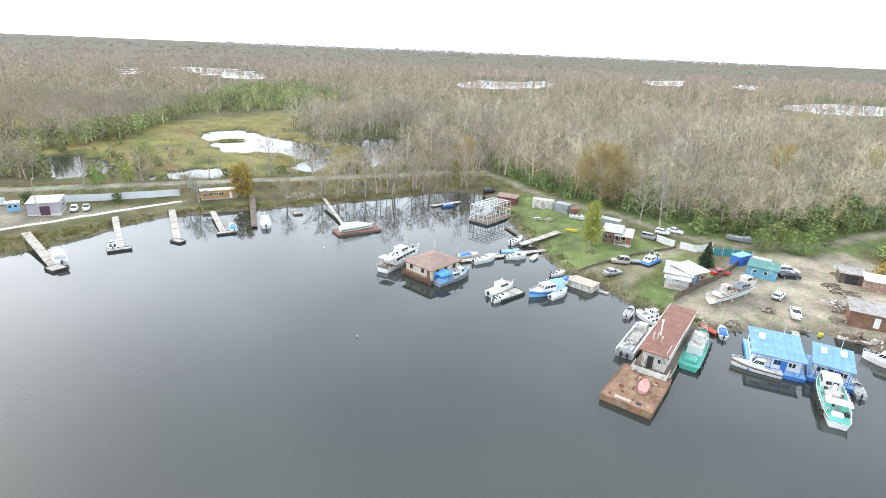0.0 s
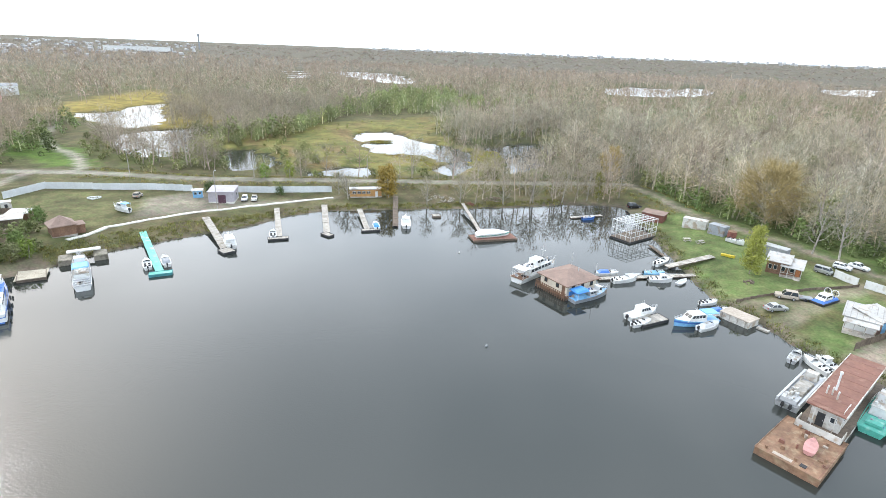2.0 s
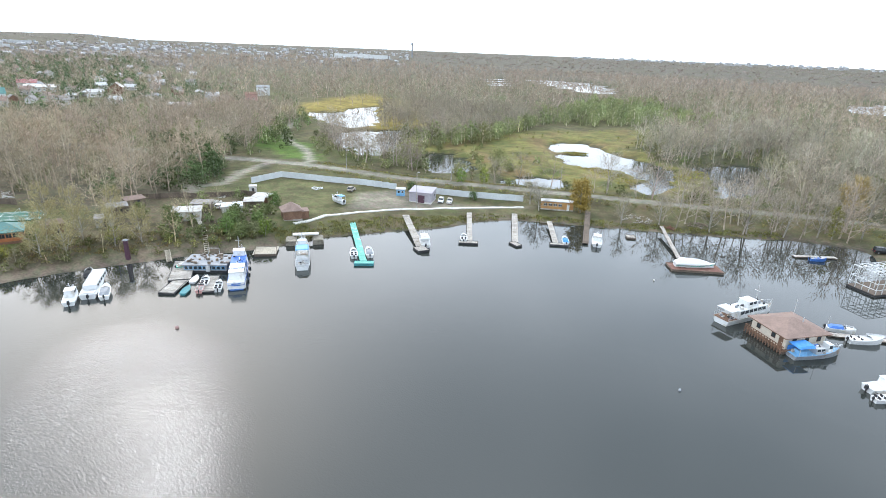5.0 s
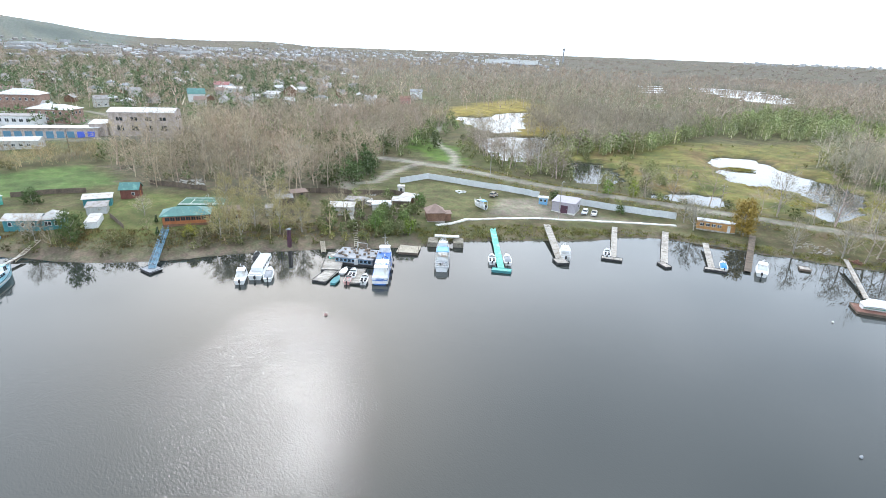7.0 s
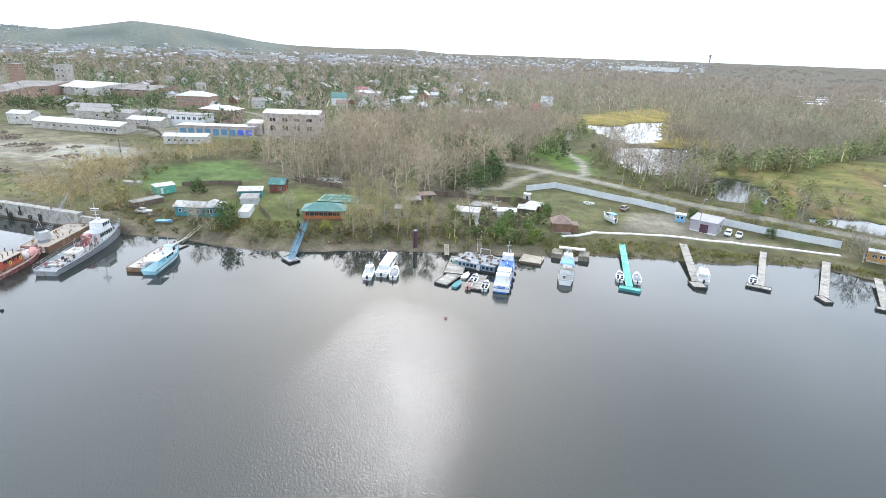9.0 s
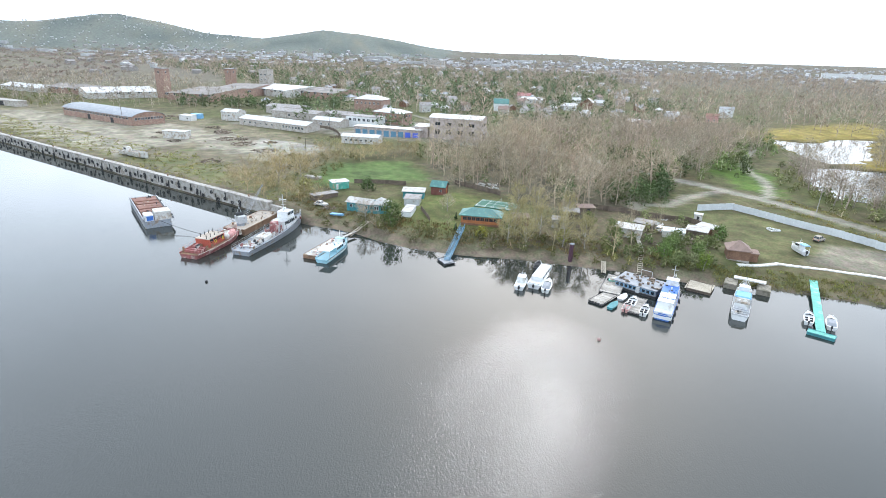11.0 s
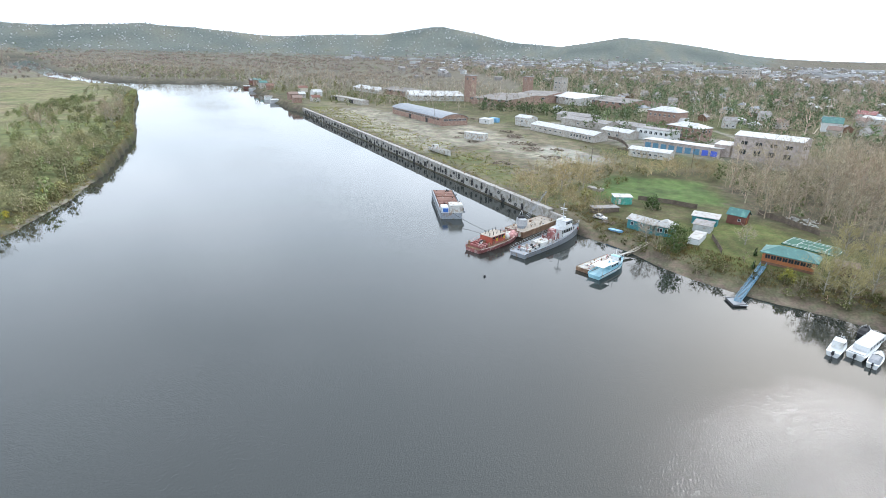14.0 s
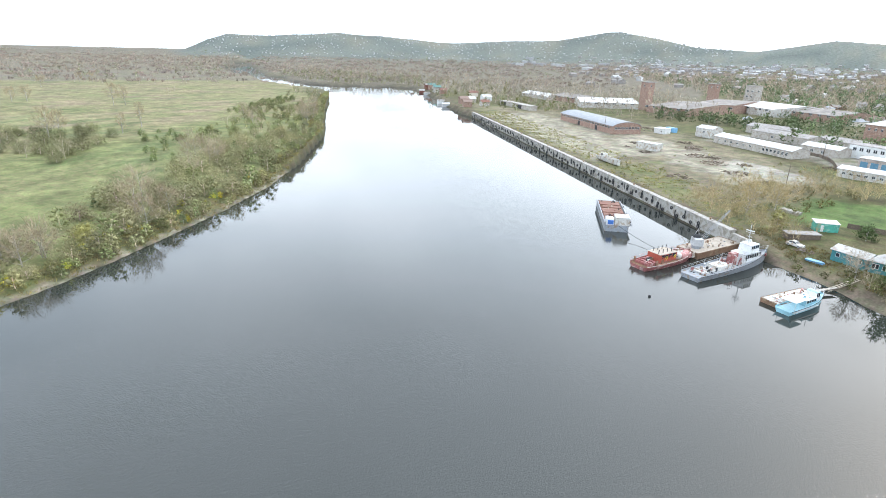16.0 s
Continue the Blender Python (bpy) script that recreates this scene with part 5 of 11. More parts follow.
def cabin(parent, x0, x1, w, z0, h, mat, name="cabin", front=0.35, back=0.1, side=0.12, windows=3, roof=None, screen=True, win_h=0.42, overhang=0.12):
    """A deckhouse with slanted front, side and front windows, and a roof slab."""
    t0, t1, tw = x0 + back * h, x1 - front * h, w / 2 - side
    body = MB().hexa([(x0, -w / 2, z0), (x1, -w / 2, z0), (x1, w / 2, z0), (x0, w / 2, z0)], [(t0, -tw, z0 + h), (t1, -tw, z0 + h), (t1, tw, z0 + h), (t0, tw, z0 + h)])
    c = part(name, body, mat, parent)
    a, b = 0.92 - win_h, 0.92
    def at(side_sign, u, v):
        xx0, xx1 = x0 + (t0 - x0) * v, x1 + (t1 - x1) * v
        return (xx0 + (xx1 - xx0) * u, side_sign * (w / 2 + (tw - w / 2) * v + 0.02), z0 + h * v)
    for s in (1, -1):
        for k in range(windows):
            u0, u1 = 0.06 + 0.88 * (k + 0.08) / windows, 0.06 + 0.88 * (k + 0.92) / windows
            part("window", MB().face(at(s, u0, a), at(s, u1, a), at(s, u1, b), at(s, u0, b)), GLASS, c)
    if screen:
        m = 2 if w > 1.2 else 1
        for k in range(m):
            def fr(u, v):
                ww = w / 2 + (tw - w / 2) * v
                return (x1 + (t1 - x1) * v + 0.02, -ww + 2 * ww * u, z0 + h * v)
            u0, u1 = 0.05 + 0.9 * (k + 0.05) / m, 0.05 + 0.9 * (k + 0.95) / m
            part("windscreen", MB().face(fr(u0, a), fr(u1, a), fr(u1, b), fr(u0, b)), GLASS, c)
    if roof:
        part("roof", MB().box(t0 - overhang, t1 + overhang, -tw - overhang, tw + overhang, z0 + h + 0.005, z0 + h + 0.08, 0.02), roof, c)
    return c


def outboard(parent, x, y, z, s=1.0):
    m = part("outboard_motor", MB().box(x - 0.28 * s, x + 0.1 * s, y - 0.17 * s, y + 0.17 * s, z, z + 0.5 * s, 0.05).box(x - 0.12 * s, x, y - 0.07, y + 0.07, z - 0.6 * s, z), DARK, parent)
    return m


def rails(parent, st, z_up, s0, s1, mat, every=2, inset=0.12):
    pts = [(x, b - inset, z) for x, b, z, _ in st[int(s0 * (len(st) - 1)):int(s1 * (len(st) - 1)) + 1]]
    for sgn in (1, -1):
        mb = MB()
        rail = part("railing", MB().tube((pts[0][0], sgn * pts[0][1], pts[0][2] - 0.02), (pts[0][0], sgn * pts[0][1], pts[0][2] + z_up), 0.025, 4), mat, parent)
        for k, (x, b, z) in enumerate(pts):
            if k:
                post = mb if z_up < 0.79 else MB()          # only the tall rails of the larger ships have posts that stand apart
                post.tube((x, sgn * b, z - 0.02), (x, sgn * b, z + z_up), 0.025, 4)
                if post is not mb:
                    part("rail_post", post, mat, rail)
                px, pb, pz = pts[k - 1]
                mb.tube((px, sgn * pb, pz + z_up), (x, sgn * b, z + z_up), 0.022, 4)
                mb.tube((px, sgn * pb, pz + z_up * 0.55), (x, sgn * b, z + z_up * 0.55), 0.018, 4)
        part("rail_bar", mb, mat, rail)


def motorboat(label, x, y, head, L=5.2, B=1.9, hull=WHITE, deck=WHITE, cover=None, motor=True, z=0.0, cab=False, stripe=None, inside_mat=LIGHT_GREY, name="motorboat"):
    """An open runabout with windscreen, seats, floor and outboard; cover: a fabric cover or canopy colour; cab: a small cuddy."""
    t = thing(name, label, "boat", x, y, z, head)
    H = 0.14 * L ** 0.8 + 0.25
    st = make_hull(t, L, B, H, hull, deck, rise=0.07 * L, open_to=0.62, boot=stripe)
    fl = MB()
    fl.prism([(-L * 0.49, -B * 0.32), (L * 0.12, -B * 0.36), (L * 0.12, B * 0.36), (-L * 0.49, B * 0.32)], H * 0.35, H * 0.42)
    part("floor", fl, inside_mat, t)
    if cover:
        mb = MB()
        mb.hexa([(-L * 0.42, -B * 0.42, H), (L * 0.1, -B * 0.42, H), (L * 0.1, B * 0.42, H), (-L * 0.42, B * 0.42, H)],
                [(-L * 0.30, -B * 0.26, H + 0.42), (L * 0.04, -B * 0.26, H + 0.5), (L * 0.04, B * 0.26, H + 0.5), (-L * 0.30, B * 0.26, H + 0.42)])
        part("cover", mb, cover, t)
    else:
        for k, xx in enumerate((-0.34, -0.12)):
            for yy in (-0.22, 0.22):
                part("seat", MB().box(L * xx - 0.25, L * xx + 0.25, B * yy - 0.24, B * yy + 0.24, H * 0.42, H * 0.42 + 0.38, 0.03).box(L * xx - 0.3, L * xx - 0.2, B * yy - 0.24, B * yy + 0.24, H * 0.42 + 0.38, H * 0.42 + 0.75), WHITE_OLD if hull is not WHITE else DARK, t)
    if cab:
        cabin(t, -L * 0.02, L * 0.27, B * 0.78, H + 0.02, 0.8, deck, "cuddy", 0.6, 0.0, windows=2, roof=WHITE)
    else:
        ws = MB()
        ws.face((L * 0.13, -B * 0.38, H + 0.03), (L * 0.2, 0, H + 0.05), (L * 0.13, 0, H + 0.5), (L * 0.07, -B * 0.34, H + 0.42))
        ws.face((L * 0.2, 0, H + 0.05), (L * 0.13, B * 0.38, H + 0.03), (L * 0.07, B * 0.34, H + 0.42), (L * 0.13, 0, H + 0.5))
        part("windscreen", ws, GLASS, t)
    if motor:
        outboard(t, -L / 2 - 0.05, 0, H * 0.75, 1.0 if L > 4.5 else 0.8)
    rails(t, st, 0.32, 0.6, 0.9, STEEL)
    return t


def rowing_boat(label, x, y, head, L=3.6, B=1.4, hull=GREY_PAINT, z=0.0, name="rowing_boat", inner=WOOD):
    t = thing(name, label, "boat", x, y, z, head)
    st = make_hull(t, L, B, 0.45, hull, hull, rise=0.2, open_to=1.1, draft=0.15)
    part("floor", MB().prism([(-L * 0.48, -B * 0.3), (L * 0.3, -B * 0.22), (L * 0.3, B * 0.22), (-L * 0.48, B * 0.3)], 0.12, 0.18), inner, t)
    for xx in (-0.3, 0.02, 0.25):
        part("thwart", MB().box(L * xx - 0.12, L * xx + 0.12, -B * 0.38, B * 0.38, 0.34, 0.38), WOOD, t)
    return t


def cruiser(label, x, y, head, L=8.0, B=2.8, hull=WHITE, top=WHITE, canopy=None, stripe=None, z=0.0, roof=None, name="cabin_cruiser", motor=True, house=(-0.18, 0.26)):
    """A cabin cruiser with foredeck, cabin, cockpit, optional canopy and rails."""
    t = thing(name, label, "boat", x, y, z, head)
    H = 0.55 + 0.05 * L
    st = make_hull(t, L, B, H, hull, WHITE if hull is not WHITE_OLD else LIGHT_GREY, rise=0.05 * L, stern=0.9, draft=0.4, open_to=0.3, boot=stripe)
    part("floor", MB().prism([(-L * 0.48, -B * 0.38), (-L * 0.18, -B * 0.4), (-L * 0.18, B * 0.4), (-L * 0.48, B * 0.38)], H * 0.45, H * 0.5), WOOD, t)
    cabin(t, L * house[0], L * house[1], B * 0.74, H + 0.02, 1.25, top, "cabin", 0.8, 0.1, windows=4, roof=roof or WHITE)
    part("fore_hatch", MB().box(L * 0.32, L * 0.38, -0.28, 0.28, H + 0.12, H + 0.25, 0.02), GLASS, t)
    for yy in (-0.28, 0.28):
        part("bench", MB().box(-L * 0.42, -L * 0.26, B * yy - 0.22, B * yy + 0.22, H * 0.5, H * 0.5 + 0.4, 0.03), WHITE_OLD, t)
    if canopy:
        cp = part("canopy", MB().hexa([(-L * 0.46, -B * 0.42, H + 1.35), (-L * 0.14, -B * 0.42, H + 1.4), (-L * 0.14, B * 0.42, H + 1.4), (-L * 0.46, B * 0.42, H + 1.35)],
                                  [(-L * 0.44, -B * 0.34, H + 1.5), (-L * 0.14, -B * 0.34, H + 1.58), (-L * 0.14, B * 0.34, H + 1.58), (-L * 0.44, B * 0.34, H + 1.5)]), canopy, t)
        for sx in (-0.45, -0.16):
            for sy in (-0.41, 0.41):
                part("canopy_pole", MB().tube((L * sx, B * sy, H * 0.9), (L * sx, B * sy, H + 1.36), 0.03, 5), STEEL, t)
    rails(t, st, 0.5, 0.5, 1.0, STEEL)
    part("mast", MB().tube((L * 0.02, 0, H + 1.3), (L * 0.0, 0, H + 2.5), 0.035, 5).tube((L * 0.01, -0.4, H + 2.0), (L * 0.01, 0.4, H + 2.0), 0.02, 4), STEEL, t)
    if motor:
        outboard(t, -L / 2 - 0.08, 0.0, H * 0.6, 1.3)
    return t


def jetty(label, p, q, width=1.6, z=0.45, mat=WOOD, floats=True, plank=0.3, name="jetty", z0=None, category="jetty", beam=WOOD_DARK, gap=0.03):
    """A plank walkway from p to q: bearers, separate planks, float drums under it. z0: height at p where it starts on the bank."""
    (x0, y0), (x1, y1) = p, q
    L = math.hypot(x1 - x0, y1 - y0)
    head = math.degrees(math.atan2(y1 - y0, x1 - x0))
    t = thing(name, label, category, x0, y0, 0, head)
    za = z if z0 is None else z0
    h = lambda x: za + (z - za) * min(1.0, x / L)  # noqa: E731
    for yy in (-width * 0.4, width * 0.4):
        part("bearer", MB().hexa([(0, yy - 0.08, h(0) - 0.28), (L, yy - 0.08, h(L) - 0.28), (L, yy + 0.08, h(L) - 0.28), (0, yy + 0.08, h(0) - 0.28)],
                                 [(0, yy - 0.08, h(0) - 0.05), (L, yy - 0.08, h(L) - 0.05), (L, yy + 0.08, h(L) - 0.05), (0, yy + 0.08, h(0) - 0.05)]), beam, t)
    n = max(3, int(L / plank))
    pm = MB().box(0, L / n - gap, -width / 2, width / 2, -0.045, 0.0).mesh("plank", mat)
    tilt = math.degrees(math.atan2(z - za, L))
    for k in range(n):
        ob = part("plank", pm, mat, t)
        ob.matrix_local = pose(L * k / n, 0.02 * math.sin(k * 7.3), h(L * k / n) + 0.006 * math.sin(k * 3.1), 0, -tilt, 0.4 * math.sin(k * 5.7))
    if floats:
        m = max(2, int(L / 3.0))
        for k in range(m):
            xx = L * (k + 0.5) / m
            if h(xx) < 0.9:
                part("float", MB().box(xx - 0.5, xx + 0.5, -width * 0.42, width * 0.42, -0.25, h(xx) - 0.28, 0.04), DARK, t)
    return t


def raft(label, corners, z=0.6, mat=WOOD, side=WOOD_DARK, name="raft", category="raft", plank=0.0, draft=0.4, edge=True):
    """A flat float with the given corners (metres), deck boards and a rim."""
    cx, cy = np.mean(corners, 0)
    head = math.degrees(math.atan2(corners[1][1] - corners[0][1], corners[1][0] - corners[0][0]))
    t = thing(name, label, category, cx, cy, 0, head)
    r = radians(-head)
    loc = [((x - cx) * math.cos(r) - (y - cy) * math.sin(r), (x - cx) * math.sin(r) + (y - cy) * math.cos(r)) for x, y in corners]
    part("float", MB().prism(loc, -draft, z - 0.06), side, t)
    if plank:
        x0, x1 = min(a for a, _ in loc), max(a for a, _ in loc)
        y0, y1 = min(b for _, b in loc), max(b for _, b in loc)
        n = int((x1 - x0) / plank)
        pm = MB().box(0, (x1 - x0) / n - 0.03, y0, y1, -0.05, 0).mesh("plank", mat)
        for k in range(n):
            ob = part("plank", pm, mat, t)
            ob.matrix_local = pose(x0 + (x1 - x0) * k / n, 0, z + 0.006 * math.sin(3 * k))
    else:
        part("deck", MB().prism(loc, z - 0.055, z), mat, t)
    if edge:
        rim = MB()
        for a, b in zip(loc, loc[1:] + loc[:1]):
            rim.tube((*a, z + 0.04), (*b, z + 0.04), 0.07, 4)
        part("rim", rim, side, t)
    return t


def window_on(parent, c, u, w, h, frame=WHITE, pane=GLASS, sill=False):
    """A framed window at c on a wall that runs along the unit vector u (in plan)."""
    ux, uy = u
    nx, ny = uy, -ux
    def slab(hw, z0, z1, d0, d1):
        q = [(-hw, d0), (hw, d0), (hw, d1), (-hw, d1)]
        pts = [(c[0] + ux * a + nx * d, c[1] + uy * a + ny * d) for a, d in q]
        return MB().prism(pts, z0, z1)
    fr = part("window", slab(w / 2, c[2] - h / 2, c[2] + h / 2, -0.04, 0.05), frame, parent)
    if w > 0.9:
        for s in (-0.25, 0.25):
            p = MB().prism([(c[0] + ux * (a + s * w) + nx * d, c[1] + uy * (a + s * w) + ny * d) for a, d in ((-w * 0.2, 0.05), (w * 0.2, 0.05), (w * 0.2, 0.075), (-w * 0.2, 0.075))], c[2] - h * 0.41, c[2] + h * 0.41)
            part("pane", p, pane, fr)
    else:
        part("pane", slab(w * 0.4, c[2] - h * 0.41, c[2] + h * 0.41, 0.05, 0.075), pane, fr)
    return fr


def door_on(parent, c, u, w, h, mat):
    ux, uy = u
    nx, ny = uy, -ux
    pts = [(c[0] + ux * a + nx * d, c[1] + uy * a + ny * d) for a, d in ((-w / 2, -0.04), (w / 2, -0.04), (w / 2, 0.06), (-w / 2, 0.06))]
    d = part("door", MB().prism(pts, c[2], c[2] + h), mat, parent)
    a = w * 0.36
    part("door_handle", MB().ball((c[0] + ux * a + nx * 0.09, c[1] + uy * a + ny * 0.09, c[2] + h * 0.48), 0.05, 6, 4), STEEL, d)
    return d


def house(label, category, x, y, head, w, d, h, wall, roof, kind="gable", rise=1.2, over=0.35, wins=(), doors=(), z=None, name="house", chimney=None, win_mat=WHITE, plinth=None, ridge_x=True, group=""):
    """A building centred at x, y: w along its own x, d along y. wins and doors: (side, along, sill or 0, width, height[, material]);
    sides f (front, -y), b, l, r."""
    zz = on_land(x, y) if z is None else z
    t = thing(name, label, category, x, y, zz, head, group)
    part("wall", MB().box(-w / 2, w / 2, -d / 2, d / 2, -0.6, h), wall, t)
    if plinth:
        part("plinth", MB().box(-w / 2 - 0.04, w / 2 + 0.04, -d / 2 - 0.04, d / 2 + 0.04, -0.6, 0.35), plinth, t)
    W, D, th = w / 2 + over, d / 2 + over, 0.12
    if kind == "gable":
        if ridge_x:
            for sx in (-w / 2, w / 2):
                g = MB().hexa([(sx - 0.1, -d / 2, h), (sx + 0.1, -d / 2, h), (sx + 0.1, d / 2, h), (sx - 0.1, d / 2, h)], [(sx - 0.1, -0.05, h + rise), (sx + 0.1, -0.05, h + rise), (sx + 0.1, 0.05, h + rise), (sx - 0.1, 0.05, h + rise)])
                part("gable", g, wall, t)
            ez = h - rise * over / (d / 2)
            slopes = [[(-W, -D, ez), (W, -D, ez), (W, 0, h + rise), (-W, 0, h + rise)], [(W, D, ez), (-W, D, ez), (-W, 0, h + rise), (W, 0, h + rise)]]
        else:
            for sy in (-d / 2, d / 2):
                g = MB().hexa([(-w / 2, sy - 0.1, h), (w / 2, sy - 0.1, h), (w / 2, sy + 0.1, h), (-w / 2, sy + 0.1, h)], [(-0.05, sy - 0.1, h + rise), (0.05, sy - 0.1, h + rise), (0.05, sy + 0.1, h + rise), (-0.05, sy + 0.1, h + rise)])
                part("gable", g, wall, t)
            ez = h - rise * over / (w / 2)
            slopes = [[(W, -D, ez), (W, D, ez), (0, D, h + rise), (0, -D, h + rise)], [(-W, D, ez), (-W, -D, ez), (0, -D, h + rise), (0, D, h + rise)]]
        for q in slopes:
            part("roof_slope", MB().hexa([(a, b, c + 0.005) for a, b, c in q], [(a, b, c + th) for a, b, c in q]), roof, t)
    elif kind == "hip":
        r = max(0.0, W - D) if W > D else 0.0
        s = max(0.0, D - W) if D > W else 0.0
        top = [(-r, -s, h + rise), (r, -s, h + rise), (r, s, h + rise), (-r, s, h + rise)]
        e = [(-W, -D, h), (W, -D, h), (W, D, h), (-W, D, h)]
        mb = MB().box(-W, W, -D, D, h - 0.08, h)
        if W >= D:
            for q in ((e[0], e[1], (r, 0, h + rise), (-r, 0, h + rise)), (e[2], e[3], (-r, 0, h + rise), (r, 0, h + rise))):
                part("roof_slope", MB().hexa(list(q), [(a, b, c + th) for a, b, c in q]), roof, t)
            for q in ((e[1], e[2], (r, 0, h + rise)), (e[3], e[0], (-r, 0, h + rise))):
                m2 = MB().face(*[(a, b, c + th - 0.003) for a, b, c in q])
                m2.face(*[(a, b, c) for a, b, c in q][::-1])
                part("roof_slope", m2, roof, t)
        else:
            for q in ((e[1], e[2], (0, s, h + rise), (0, -s, h + rise)), (e[3], e[0], (0, -s, h + rise), (0, s, h + rise))):
                part("roof_slope", MB().hexa(list(q), [(a, b, c + th) for a, b, c in q]), roof, t)
            for q in ((e[0], e[1], (0, -s, h + rise)), (e[2], e[3], (0, s, h + rise))):
                m2 = MB().face(*[(a, b, c + th - 0.003) for a, b, c in q])
                m2.face(*[(a, b, c) for a, b, c in q][::-1])
                part("roof_slope", m2, roof, t)
        part("eave", mb, roof, t)
    elif kind == "shed":
        part("roof", MB().hexa([(-W, -D, h), (W, -D, h), (W, D, h + rise), (-W, D, h + rise)], [(-W, -D, h + th), (W, -D, h + th), (W, D, h + rise + th), (-W, D, h + rise + th)]), roof, t)
        part("gable", MB().hexa([(-w / 2, -d / 2, h), (w / 2, -d / 2, h), (w / 2, d / 2, h), (-w / 2, d / 2, h)], [(-w / 2, -d / 2, h + 0.01), (w / 2, -d / 2, h + 0.01), (w / 2, d / 2, h + rise * 0.9), (-w / 2, d / 2, h + rise * 0.9)]), wall, t)
    elif kind == "arch":
        n = 9
        rings = []
        for sx in (-W, W):
            up = [(sx, -D * math.cos(math.pi * (0.18 + 0.64 * k / n)) / math.cos(math.pi * 0.18), h + rise * (math.sin(math.pi * (0.18 + 0.64 * k / n)) - math.sin(math.pi * 0.18)) / (1 - math.sin(math.pi * 0.18))) for k in range(n + 1)]
            rings.append(up + [(a, b, c - 0.15) for a, b, c in up[::-1]])
        part("roof", MB().loft(rings), roof, t)
        for sx in (-1, 1):
            arc = [(p[1] * d / 2 / D, p[2] - 0.16) for p in rings[0][:n + 1]]
            q = [(-d / 2, h - 0.02)] + arc + [(d / 2, h - 0.02)]
            x0, x1 = sorted((sx * w / 2, sx * (w / 2 - 0.25)))
            mb = MB()
            k = len(q)
            mb.v = [(x0, b, c) for b, c in q] + [(x1, b, c) for b, c in q]
            mb.f = [tuple(range(k)), tuple(range(2 * k - 1, k - 1, -1))] + [(i, (i + 1) % k, k + (i + 1) % k, k + i) for i in range(k)]
            part("gable", mb, wall, t)
    else:
        part("roof", MB().box(-W, W, -D, D, h + 0.005, h + 0.2), roof, t)
        if kind == "parapet":
            rim = MB()
            for bx in ((-W, W, -D, -D + 0.2), (-W, W, D - 0.2, D), (-W, -W + 0.2, -D + 0.2, D - 0.2), (W - 0.2, W, -D + 0.2, D - 0.2)):
                rim.box(*bx, h + 0.2, h + 0.5)
            part("parapet", rim, wall, t)
    face = {"f": lambda a: ((a, -d / 2, 0), (1, 0)), "b": lambda a: ((-a, d / 2, 0), (-1, 0)), "r": lambda a: ((w / 2, a, 0), (0, 1)), "l": lambda a: ((-w / 2, -a, 0), (0, -1))}
    for s, a, sill, ww, hh in wins:
        c, u = face[s](a)
        window_on(t, (c[0], c[1], sill + hh / 2), u, ww, hh, win_mat)
    for s, a, z0, ww, hh, m in doors:
        c, u = face[s](a)
        door_on(t, (c[0], c[1], z0), u, ww, hh, m)
    if chimney:
        part("chimney", MB().box(chimney[0] - 0.25, chimney[0] + 0.25, chimney[1] - 0.25, chimney[1] + 0.25, h, h + rise + 0.7).box(chimney[0] - 0.3, chimney[0] + 0.3, chimney[1] - 0.3, chimney[1] + 0.3, h + rise + 0.7, h + rise + 0.82), BRICK, t)
    return t


